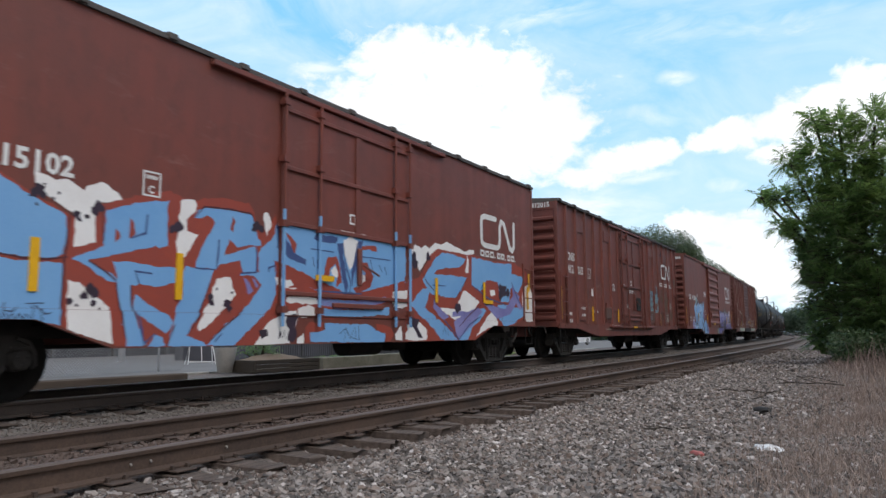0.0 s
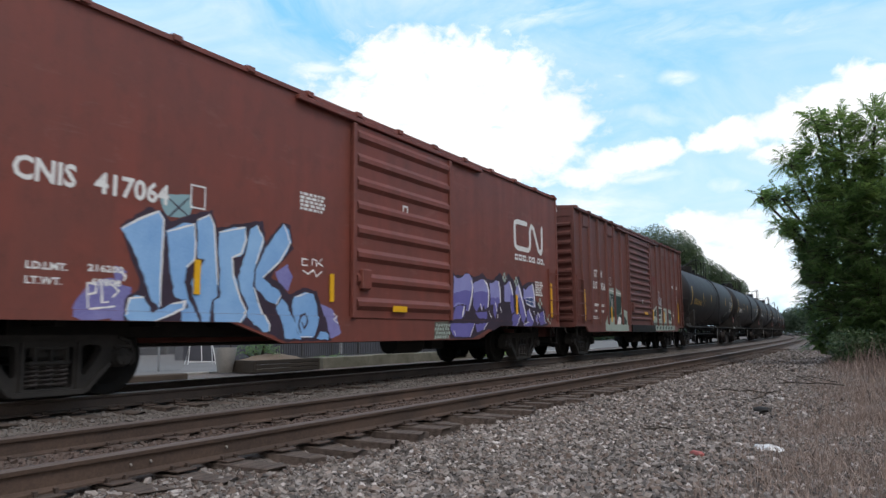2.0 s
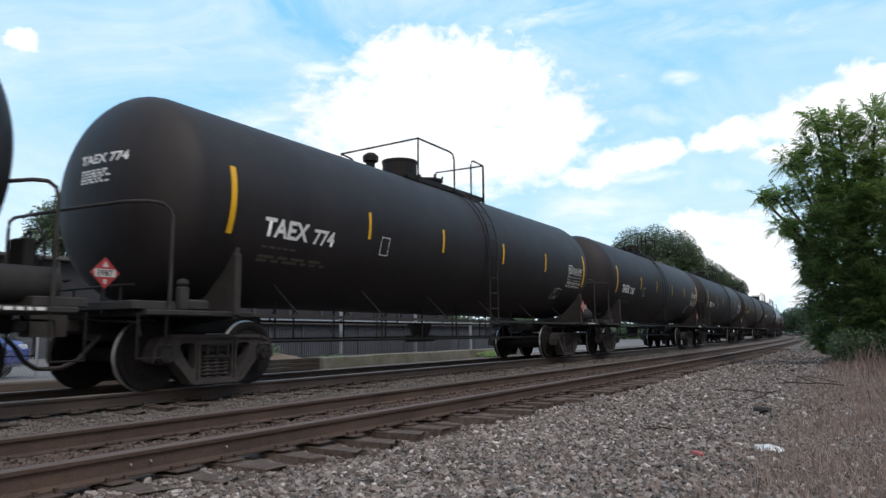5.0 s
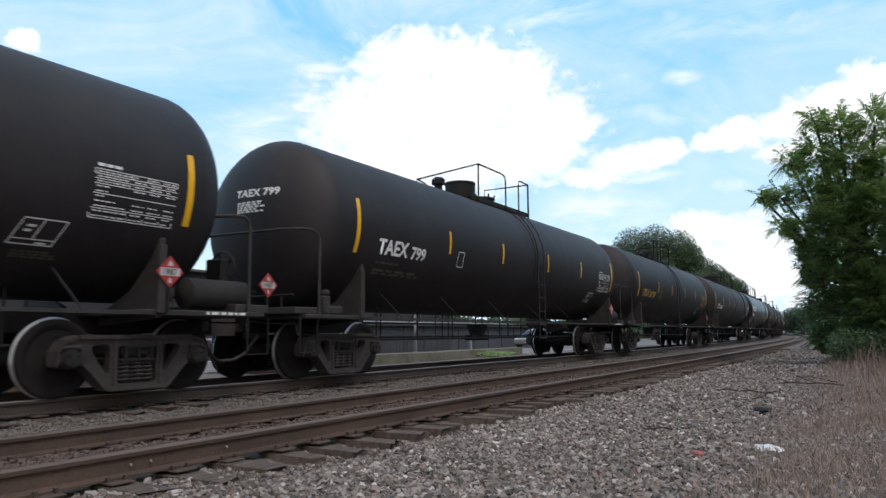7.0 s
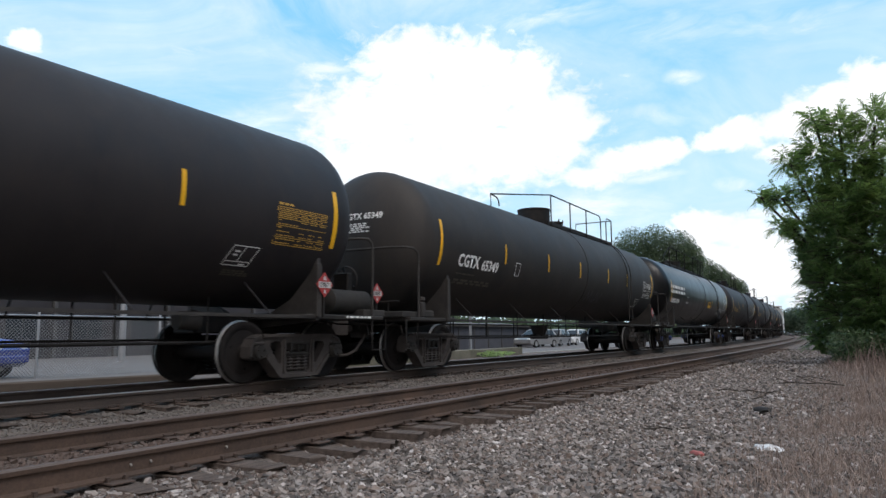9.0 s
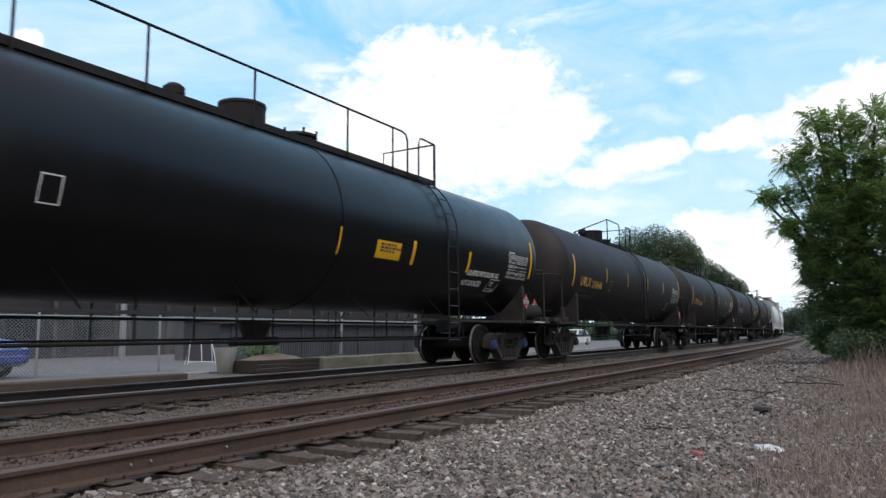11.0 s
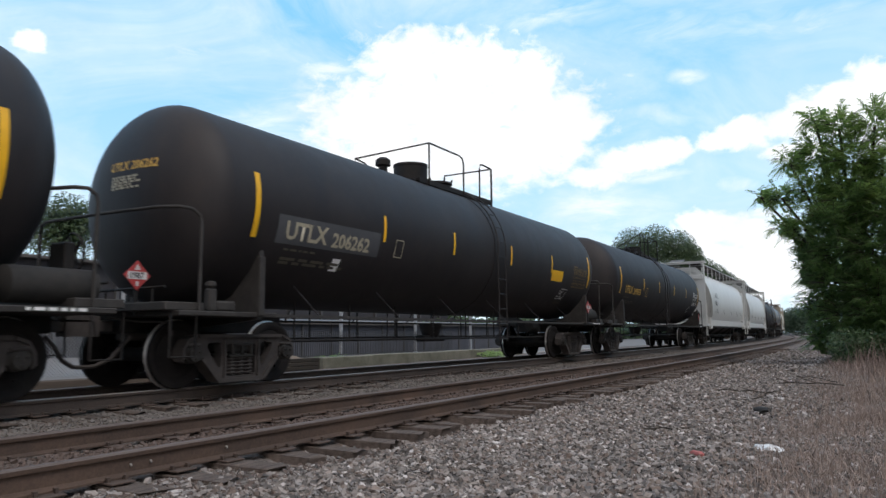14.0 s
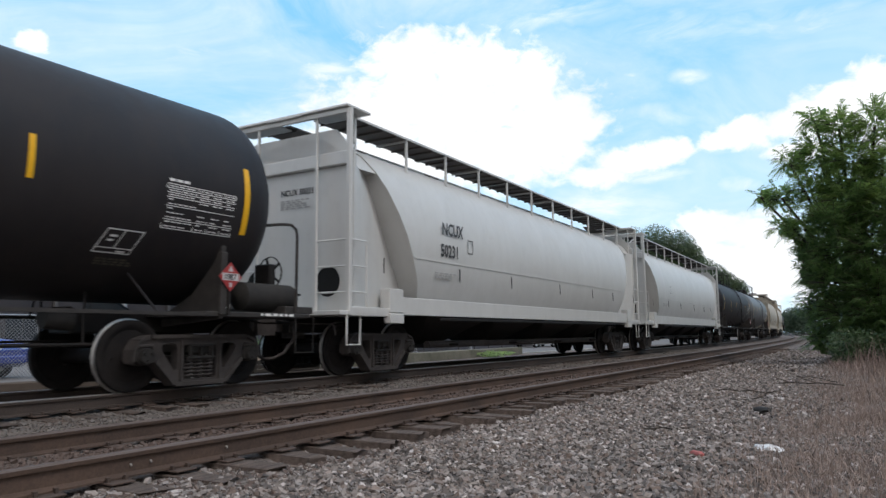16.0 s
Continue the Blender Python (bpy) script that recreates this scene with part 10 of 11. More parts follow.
    stroke(car, "painted_highlight", GRAF_WHITE, 3, 0.028, [(-3.79, 1.41), (-3.64, 1.08), (-3.49, 0.87), (-3.5, 0.78)], "white sprayed edge")
    stroke(car, "painted_highlight", GRAF_WHITE, 3, 0.028, [(-5.2, 1.12), (-4.95, 1.17), (-5.0, 1.07), (-5.47, 0.89)], "white sprayed edge")
    stroke(car, "painted_highlight", GRAF_WHITE, 3, 0.028, [(-5.84, 0.97), (-5.78, 1.17), (-5.59, 1.2)], "white sprayed edge")
    stroke(car, "painted_highlight", GRAF_WHITE, 3, 0.028, [(-2.94, 1.3), (-2.64, 1.38)], "white sprayed edge")
    stroke(car, "painted_highlight", GRAF_WHITE, 3, 0.028, [(-2.84, 0.69), (-2.57, 0.69)], "white sprayed edge")
    stroke(car, "painted_outline", GRAF_DARK, 4, 0.035, [(-2.82, 0.75), (-2.88, 0.88), (-2.83, 1.01), (-2.7, 1.05), (-2.68, 0.92), (-2.75, 0.82), (-2.81, 0.92)], "thin black sprayed line")
    stroke(car, "painted_outline", GRAF_DARK, 4, 0.035, [(-5.29, 2.47), (-4.99, 2.29)], "thin black sprayed line")
    stroke(car, "painted_outline", GRAF_DARK, 4, 0.035, [(-4.97, 2.53), (-5.27, 2.24)], "thin black sprayed line")
    stroke(car, "painted_outline", GRAF_DARK, 4, 0.035, [(-2.43, 1.29), (-2.39, 1.02), (-2.43, 0.7)], "thin black sprayed line")
    stroke(car, "painted_tag", GRAF_WHITE, 4, 0.03, [(-2.65, 1.91), (-2.79, 1.91), (-2.78, 1.81), (-2.65, 1.82)], "small white sprayed tag")
    stroke(car, "painted_tag", GRAF_WHITE, 4, 0.03, [(-2.56, 1.82), (-2.55, 1.93), (-2.45, 1.91), (-2.45, 1.81)], "small white sprayed tag")
    stroke(car, "painted_tag", GRAF_WHITE, 4, 0.03, [(-2.32, 1.95), (-2.41, 1.87), (-2.29, 1.83)], "small white sprayed tag")
    stroke(car, "painted_tag", GRAF_WHITE, 4, 0.03, [(-2.78, 1.73), (-2.65, 1.68), (-2.52, 1.75), (-2.45, 1.65), (-2.31, 1.75)], "small white sprayed tag")
    stroke(car, "painted_tag", GRAF_WHITE, 4, 0.03, [(-2.02, 1.07), (-1.93, 1.03), (-2.05, 0.97), (-1.93, 0.91)], "small white sprayed tag")
    stroke(car, "painted_tag", GRAF_WHITE, 4, 0.03, [(-5.91, 1.49), (-5.85, 1.43), (-5.87, 1.37)], "small white sprayed tag")
    spray(car, "painted_ground", GRAF_GREYED, 0, [(1.11, 0.97), (1.65, 0.99), (1.64, 0.62), (1.08, 0.63)], "faded pale green sprayed ground")
    spray(car, "painted_ground", GRAF_DARK, 0, [(1.83, 2.11), (1.98, 2.0), (2.23, 1.96), (2.53, 2.07), (2.75, 2.01), (2.89, 1.99), (3.27, 2.11), (3.51, 1.99), (3.79, 1.98), (4.14, 2.18), (4.41, 2.05), (4.63, 2.2), (4.92, 2.02), (5.22, 2.18), (5.42, 1.93), (5.81, 2.06), (6.23, 2.05), (6.26, 1.59), (6.68, 1.42), (6.87, 1.33), (7.0, 0.94), (5.83, 0.82), (4.4, 0.79), (3.42, 0.81), (2.68, 0.61), (1.73, 0.62), (1.65, 0.94), (1.93, 1.17), (1.85, 1.33)], "black sprayed ground behind purple letters")
    spray(car, "painted_letter", GRAF_LAVENDER, 1, [(1.95, 1.97), (2.06, 1.91), (2.27, 1.94), (2.49, 2.04), (2.65, 2.04), (2.76, 1.94), (2.8, 1.82), (2.77, 1.59), (2.68, 1.41), (2.57, 1.22), (2.46, 1.23), (2.47, 1.36), (2.05, 1.34), (1.95, 1.28), (1.89, 1.32), (1.92, 1.52), (1.94, 1.72)], "rounded lavender sprayed letter")
    spray(car, "painted_letter", GRAF_LAVENDER, 1, [(2.82, 1.86), (3.02, 1.92), (3.28, 1.97), (3.42, 1.93), (3.52, 1.8), (3.58, 1.67), (3.53, 1.46), (3.47, 1.33), (3.38, 1.28), (3.3, 1.41), (3.21, 1.26), (3.13, 1.4), (2.8, 1.35), (2.8, 1.59)], "rounded lavender sprayed letter")
    spray(car, "painted_letter", GRAF_LAVENDER, 1, [(3.6, 1.89), (3.8, 1.92), (3.94, 1.98), (4.07, 1.97), (4.15, 1.82), (4.18, 1.66), (4.15, 1.46), (4.01, 1.45), (3.91, 1.45), (3.77, 1.42), (3.64, 1.43), (3.64, 1.66)], "rounded lavender sprayed letter")
    spray(car, "painted_letter", GRAF_LAVENDER, 1, [(4.38, 1.88), (4.52, 1.92), (4.63, 2.02), (4.72, 2.0), (4.81, 1.84), (4.86, 1.66), (4.87, 1.25), (4.77, 1.21), (4.7, 1.49), (4.38, 1.49)], "rounded lavender sprayed letter")
    spray(car, "painted_letter", GRAF_LAVENDER, 1, [(5.01, 1.77), (5.1, 1.91), (5.21, 1.98), (5.32, 1.84), (5.42, 1.62), (5.56, 1.28), (5.64, 1.14), (5.44, 0.99), (5.31, 1.14), (5.17, 1.61), (5.05, 1.51)], "rounded lavender sprayed letter")
    spray(car, "painted_letter", GRAF_LAVENDER, 1, [(5.49, 1.87), (5.68, 1.84), (5.81, 1.94), (6.02, 2.03), (6.13, 1.97), (6.19, 1.77), (6.24, 1.4), (6.03, 1.39), (5.62, 1.46), (5.63, 1.59), (5.5, 1.59)], "rounded lavender sprayed letter")
    spray(car, "painted_shade", GRAF_VIOLET, 2, [(1.93, 1.58), (2.32, 1.66), (2.77, 1.68), (2.73, 1.52), (2.63, 1.34), (2.57, 1.23), (2.46, 1.23), (2.47, 1.36), (2.07, 1.39), (1.92, 1.31), (1.9, 1.39)], "deep violet sprayed shading")
    spray(car, "painted_shade", GRAF_VIOLET, 2, [(2.02, 1.32), (2.41, 1.34), (2.41, 1.16), (2.32, 1.05), (1.8, 1.03), (1.93, 1.17)], "deep violet sprayed shading")
    spray(car, "painted_shade", GRAF_VIOLET, 2, [(1.74, 0.94), (2.78, 0.96), (2.58, 0.65), (1.86, 0.66), (1.74, 0.79)], "deep violet sprayed shading")
    spray(car, "painted_shade", GRAF_VIOLET, 2, [(2.8, 1.62), (3.16, 1.69), (3.57, 1.68), (3.53, 1.46), (3.47, 1.33), (3.35, 1.29), (3.29, 1.4), (3.21, 1.25), (3.12, 1.35), (2.93, 1.21), (2.8, 1.33)], "deep violet sprayed shading")
    spray(car, "painted_shade", GRAF_VIOLET, 2, [(2.89, 1.19), (3.45, 1.23), (3.43, 1.07), (3.06, 1.06)], "deep violet sprayed shading")
    spray(car, "painted_shade", GRAF_VIOLET, 2, [(2.82, 0.93), (3.41, 0.97), (3.2, 0.8), (2.91, 0.76)], "deep violet sprayed shading")
    spray(car, "painted_shade", GRAF_VIOLET, 2, [(3.64, 1.55), (4.17, 1.59), (4.15, 1.46), (4.04, 1.42), (3.95, 1.22), (3.88, 1.08), (3.76, 1.21), (3.8, 1.4), (3.64, 1.39)], "deep violet sprayed shading")
    spray(car, "painted_shade", GRAF_VIOLET, 2, [(4.7, 1.66), (4.87, 1.67), (4.92, 1.24), (4.78, 1.21), (4.71, 1.48)], "deep violet sprayed shading")
    spray(car, "painted_shade", GRAF_VIOLET, 2, [(4.81, 1.16), (5.06, 1.28), (5.27, 1.14), (4.95, 0.88), (4.72, 0.9)], "deep violet sprayed shading")
    spray(car, "painted_shade", GRAF_VIOLET, 2, [(5.14, 1.61), (5.45, 1.63), (5.64, 1.14), (5.37, 0.96), (5.24, 1.35)], "deep violet sprayed shading")
    spray(car, "painted_shade", GRAF_VIOLET, 2, [(5.4, 0.94), (5.72, 1.02), (5.76, 0.88), (5.57, 0.84)], "deep violet sprayed shading")
    spray(car, "painted_shade", GRAF_VIOLET, 2, [(5.69, 1.31), (5.89, 1.35), (5.99, 1.16), (6.1, 1.04), (5.83, 0.88), (5.67, 1.01)], "deep violet sprayed shading")
    spray(car, "painted_shade", GRAF_VIOLET, 2, [(6.39, 1.21), (6.61, 1.3), (6.79, 1.32), (6.87, 0.99), (6.46, 0.93)], "deep violet sprayed shading")
    spray(car, "painted_shade", GRAF_VIOLET, 2, [(6.21, 1.13), (6.33, 1.24), (6.37, 1.03), (6.27, 0.95)], "deep violet sprayed shading")
    spray(car, "painted_shade", GRAF_NAVY, 3, [(5.66, 1.64), (6.09, 1.65), (6.1, 1.41), (5.66, 1.48)], "dark sprayed window shape")
    stroke(car, "painted_highlight", GRAF_WHITE, 4, 0.05, [(2.71, 1.9), (2.78, 1.8), (2.75, 1.62), (2.68, 1.43), (2.58, 1.22)], "white sprayed edge")
    stroke(car, "painted_highlight", GRAF_WHITE, 4, 0.06, [(2.39, 1.32), (2.33, 1.19), (2.3, 1.09)], "white sprayed edge")
    stroke(car, "painted_highlight", GRAF_WHITE, 4, 0.03, [(2.8, 0.95), (2.58, 0.66)], "white sprayed edge")
    stroke(car, "painted_highlight", GRAF_WHITE, 4, 0.03, [(1.88, 0.79), (1.95, 0.68)], "white sprayed edge")
    stroke(car, "painted_highlight", GRAF_WHITE, 4, 0.055, [(3.33, 1.95), (3.47, 1.87), (3.56, 1.71), (3.54, 1.5), (3.49, 1.33)], "white sprayed edge")
    stroke(car, "painted_highlight", GRAF_WHITE, 4, 0.045, [(3.13, 1.4), (3.21, 1.26)], "white sprayed edge")
    stroke(car, "painted_highlight", GRAF_WHITE, 4, 0.03, [(3.41, 0.97), (3.22, 0.82)], "white sprayed edge")
    stroke(car, "painted_highlight", GRAF_WHITE, 4, 0.04, [(3.55, 1.24), (3.68, 1.09)], "white sprayed edge")
    stroke(car, "painted_highlight", GRAF_WHITE, 4, 0.055, [(4.07, 1.96), (4.15, 1.74), (4.15, 1.46)], "white sprayed edge")
    stroke(car, "painted_highlight", GRAF_WHITE, 4, 0.055, [(3.88, 1.45), (3.97, 1.24)], "white sprayed edge")
    stroke(car, "painted_highlight", GRAF_WHITE, 4, 0.045, [(4.16, 1.36), (4.18, 1.22)], "white sprayed edge")
    stroke(car, "painted_highlight", GRAF_WHITE, 4, 0.06, [(4.69, 1.99), (4.79, 1.84), (4.86, 1.67)], "white sprayed edge")
    stroke(car, "painted_highlight", GRAF_WHITE, 4, 0.03, [(5.06, 1.28), (5.27, 1.14), (4.93, 0.87)], "white sprayed edge")
    stroke(car, "painted_highlight", GRAF_WHITE, 4, 0.06, [(5.19, 1.96), (5.32, 1.71), (5.49, 1.41), (5.63, 1.14)], "white sprayed edge")
    stroke(car, "painted_highlight", GRAF_WHITE, 4, 0.035, [(5.73, 1.02), (5.38, 0.94)], "white sprayed edge")
    stroke(car, "painted_highlight", GRAF_WHITE, 4, 0.06, [(6.06, 2.02), (6.15, 1.81), (6.2, 1.39)], "white sprayed edge")
    stroke(car, "painted_highlight", GRAF_WHITE, 4, 0.05, [(5.82, 1.36), (5.91, 1.2), (6.07, 1.04)], "white sprayed edge")
    stroke(car, "painted_highlight", GRAF_WHITE, 4, 0.04, [(6.1, 1.32), (6.16, 1.21)], "white sprayed edge")
    stroke(car, "painted_highlight", GRAF_WHITE, 4, 0.05, [(6.76, 1.32), (6.86, 0.99)], "white sprayed edge")
    stroke(car, "painted_highlight", GRAF_WHITE, 4, 0.04, [(6.36, 1.28), (6.51, 1.14)], "white sprayed edge")
    stroke(car, "painted_highlight", GRAF_WHITE, 4, 0.035, [(6.36, 1.26), (6.27, 0.95)], "white sprayed edge")
    stroke(car, "painted_highlight", GRAF_WHITE, 4, 0.05, [(4.0, 1.18), (4.0, 1.09)], "white sprayed edge")
    stroke(car, "painted_highlight", GRAF_WHITE, 4, 0.02, [(5.66, 1.64), (6.09, 1.65), (6.1, 1.41), (5.66, 1.48), (5.66, 1.64)], "white sprayed edge")
    stroke(car, "painted_highlight", GRAF_WHITE, 4, 0.02, [(5.87, 1.64), (5.87, 1.44)], "white sprayed edge")
    stroke(car, "painted_highlight", GRAF_WHITE, 4, 0.02, [(5.66, 1.56), (6.09, 1.53)], "white sprayed edge")
    dab(car, 4.39, 2.16, 0.055, GRAF_PALE, "pale sprayed dot")
    dab(car, 4.33, 2.07, 0.055, GRAF_PALE, "pale sprayed dot")
    dab(car, 4.46, 2.09, 0.055, GRAF_PALE, "pale sprayed dot")
    dab(car, 4.4, 2.01, 0.055, GRAF_PALE, "pale sprayed dot")
    dab(car, 5.05, 2.11, 0.055, GRAF_PALE, "pale sprayed dot")
    dab(car, 4.98, 2.01, 0.055, GRAF_PALE, "pale sprayed dot")
    dab(car, 5.13, 2.02, 0.055, GRAF_PALE, "pale sprayed dot")
    dab(car, 5.06, 1.94, 0.055, GRAF_PALE, "pale sprayed dot")
    dab(car, 6.53, 1.61, 0.055, GRAF_PALE, "pale sprayed dot")
    dab(car, 6.44, 1.5, 0.055, GRAF_PALE, "pale sprayed dot")
    dab(car, 6.63, 1.51, 0.055, GRAF_PALE, "pale sprayed dot")
    dab(car, 6.53, 1.42, 0.055, GRAF_PALE, "pale sprayed dot")
    dab(car, 7.15, 1.2, 0.055, GRAF_PALE, "pale sprayed dot")
    dab(car, 7.05, 1.1, 0.055, GRAF_PALE, "pale sprayed dot")
    dab(car, 7.26, 1.1, 0.055, GRAF_PALE, "pale sprayed dot")
    dab(car, 7.12, 1.01, 0.055, GRAF_PALE, "pale sprayed dot")
    for i in range(6):
        for j in range(4):
            dab(car, 1.13 + 0.1 * i + 0.05 * (j % 2), 0.66 + 0.08 * j, 0.042, GRAF_PALE, "pale sprayed dot")
    SURFACE["now"] = FACES
    f = Form()
    f.box(-0.45, 0.0, -1.60, -1.59, 1.13, 1.24)
    f.box(1.76, 1.86, -1.508, -1.5, 1.23, 1.72)
    f.box(-4.86, -4.76, -1.515, -1.507, 1.26, 1.72)
    f.box(5.0, 5.1, -1.515, -1.507, 1.2, 1.68)
    f.box(-2.13, -2.03, -1.515, -1.507, 1.26, 1.72)
    parts("reflector", f, YELLOW, car, "yellow reflective strip")
    part("stencil_box", frame_form(-0.06, 0.12, 2.98, 3.18, 0.035, -1.547), LETTER_WHITE, car)
    part("small_print", bars_form(-0.35, 2.92, 1, 0.8, 0.035, -1.547, 39), LETTER_WHITE, car)


def paint_fourth(car):
    y = -1.4455
    side_text("GT", 0.36, 0.25, LETTER_WHITE, car, -5.38, 2.55, y)
    side_text("W", 0.27, 0.25, LETTER_WHITE, car, -4.76, 2.55, y)
    side_text("517", 0.43, 0.25, LETTER_WHITE, car, -5.48, 2.16, y)
    side_text("956", 0.5, 0.25, LETTER_WHITE, car, -4.73, 2.15, y)
    me = fitted("GTW 517956", 0.95, 0.16, LETTER_WHITE)
    part("lettering", me, None, car, "painted lettering", pose(-7.74, -0.2, 4.37, 90, 0, -90))
    part("stencil_box", frame_form(-3.76, -3.53, 2.36, 2.64, 0.022, y), LETTER_WHITE, car)
    for x, z, w, sd in ((-5.4, 1.68, 0.35, 41), (-5.4, 1.48, 0.3, 42), (-4.78, 1.68, 0.5, 43), (-4.76, 1.48, 0.35, 44)):
        part("small_print", bars_form(x, z, 1, w, 0.09, y, sd), LETTER_WHITE, car)
    part("small_print", bars_form(-5.6, 1.27, 2, 0.6, 0.04, y, 45), LETTER_WHITE, car)
    part("small_print", bars_form(5.63, 2.86, 1, 0.5, 0.13, y, 46), LETTER_WHITE, car)
    part("small_print", bars_form(6.42, 2.86, 1, 0.4, 0.13, y, 47), LETTER_WHITE, car)
    part("small_print", bars_form(6.43, 2.38, 4, 0.35, 0.06, y, 48), LETTER_WHITE, car)
    for pts in ([(-4.4, 0.98), (-4.1, 1.25), (-3.98, 2.25), (-3.0, 2.3), (-2.15, 2.12), (-2.35, 1.6), (-1.72, 1.5), (-1.66, 0.98)],
                [(1.97, 1.12), (1.97, 1.55), (2.76, 1.86), (3.67, 1.8), (4.22, 1.78), (4.67, 1.78), (5.52, 1.68), (5.47, 1.1), (4.67, 1.12), (3.77, 1.1), (2.77, 1.14)]):
        f = Form()
        flat(f, pts, y)
        painted("painted_ground", f, GRAF_PALE, car, "pale green and white sprayed ground")
    for pts in ([(-4.4, 0.78), (-1.66, 0.78), (-1.66, 1.02), (-4.4, 1.02)], [(2.12, 0.80), (5.87, 0.82), (5.92, 1.02), (2.02, 1.02)]):
        f = Form()
        flat(f, pts, -1.4745)
        painted("painted_ground", f, GRAF_PALE, car, "pale green sprayed edge")
    for i in range(6):
        f = Form()
        a = 2.5 + 0.52 * i
        flat(f, [(a, 0.86), (a + 0.22, 0.84), (a + 0.3, 0.99), (a + 0.06, 0.98)], -1.4765)
        painted("painted_letter", f, GRAF_GREEN, car, "bottle-green sprayed letter")
    f = Form()
    flat(f, [(2.02, 1.12), (2.02, 1.0), (5.87, 1.0), (5.77, 1.2), (5.47, 1.1), (4.67, 1.12), (3.77, 1.1), (2.77, 1.14)], y - 0.001)
    painted("painted_ground", f, GRAF_GREYED, car, "greyed pale sprayed edge")
    for pts in ([(-3.75, 2.08), (-2.35, 2.0), (-2.5, 1.42), (-3.1, 1.3), (-3.85, 1.22)], [(-3.3, 1.0), (-2.9, 1.35), (-2.2, 1.4), (-1.76, 1.15), (-1.8, 1.0)],
                [(2.07, 1.5), (2.72, 1.77), (2.69, 1.3), (2.43, 1.44), (2.11, 1.24)], [(2.82, 1.76), (3.63, 1.72), (3.47, 1.5), (3.07, 1.46), (2.97, 1.3), (2.85, 1.36)], [(3.07, 1.4), (3.39, 1.44), (3.43, 1.3), (3.07, 1.26)],
                [(3.75, 1.64), (4.19, 1.7), (4.15, 1.45), (3.87, 1.42)], [(4.69, 1.6), (5.27, 1.62), (5.43, 1.52), (5.32, 1.24), (4.87, 1.3), (4.72, 1.4)]):
        f = Form()
        flat(f, pts, y - 0.002)
        painted("painted_letter", f, GRAF_GREEN, car, "bottle-green sprayed letter")
    f = Form()
    flat(f, [(-3.0, 1.02), (-2.8, 1.3), (-2.5, 1.25), (-2.55, 1.02)], y - 0.004)
    painted("painted_puff", f, GRAF_WHITE, car)
    wl = [[(2.02, 1.53), (2.75, 1.8), (2.71, 1.24), (2.41, 1.42), (2.05, 1.18), (2.02, 1.53)], [(2.8, 1.79), (3.65, 1.75), (3.46, 1.29), (2.97, 1.28), (2.8, 1.79)], [(3.07, 1.46), (3.43, 1.46)], [(3.73, 1.69), (4.26, 1.73), (4.07, 1.45), (4.27, 1.2), (3.82, 1.2)]]
    wl += [[(4.37, 1.72), (4.32, 1.2)], [(4.64, 1.15), (4.66, 1.66), (5.47, 1.56), (5.37, 1.16), (4.87, 1.2)], [(5.67, 1.8), (5.72, 1.3), (5.82, 1.7), (5.87, 1.35)], [(5.57, 1.45), (5.97, 1.5)], [(5.52, 1.62), (5.77, 1.05)], [(-3.7, 2.0), (-3.5, 1.5)], [(-3.5, 2.0), (-3.4, 1.55)], [(-3.98, 2.2), (-2.2, 2.1), (-2.4, 1.5)]]
    painted("painted_highlight", stroke_form(wl, 0.03, y - 0.006), GRAF_WHITE, car)
    tg = [[(3.07, 2.4), (2.99, 2.42), (2.91, 2.32), (2.92, 2.15), (2.99, 2.06), (3.09, 2.12)], [(3.09, 2.36), (3.12, 2.06), (3.21, 2.04)], [(3.23, 2.2), (3.32, 2.22), (3.31, 2.1), (3.23, 2.08), (3.25, 2.0), (3.35, 2.0)], [(3.39, 2.16), (3.47, 2.18), (3.47, 1.96), (3.39, 1.98), (3.41, 2.08)], [(3.53, 2.18), (3.55, 1.94)], [(3.55, 2.14), (3.65, 2.14), (3.69, 1.92)], [(2.97, 1.98), (3.27, 1.93), (3.67, 1.86)], [(3.02, 2.46), (3.17, 2.44), (3.27, 2.3)]]
    painted("painted_tag", stroke_form(tg, 0.05, y - 0.004), GRAF_LILAC, car, "pale lilac sprayed tag")
    painted("painted_tag", stroke_form([[(a + 0.03, b + 0.02) for a, b in q] for q in tg], 0.018, y - 0.0065), GRAF_WHITE, car, "thin white sprayed outline")
    f = Form()
    flat(f, [(2.02, 2.72), (2.62, 2.7), (2.62, 3.05), (2.02, 3.08)], y)
    painted("painted_patch", f, PATCH, car, "fresh red repaint patch")
    f = Form()
    f.box(0.42, 0.86, -1.56, -1.545, 1.43, 1.53)
    f.box(1.87, 1.97, -1.52, -1.508, 1.22, 1.66)
    f.box(3.97, 4.06, -1.462, -1.45, 1.17, 1.62)
    f.box(6.84, 6.94, -1.462, -1.45, 1.17, 2.09)
    parts("reflector", f, YELLOW, car, "yellow reflective strip")
    part("stencil_box", frame_form(0.12, 0.24, 1.85, 2.0, 0.025, -1.55), LETTER_WHITE, car)

ground = make_ground()
make_track(0.0, 0.0, RAIL_TOP, "near_track", "rusty railway track with weathered wooden ties")
make_track(SPACING, FAR_Z, RAIL_TOP_BRIGHT, "far_track", "railway track under the train with polished rails")

# ---- the train: cars in order from the head, each with the place of its middle at 0 s ----
train = []


def put(car, mid):
    car.matrix_basis = Matrix.Translation(along(mid, SPACING, FAR_Z)) @ pose(0, 0, 0, 0, 0, heading(mid))
    train.append((car, mid))


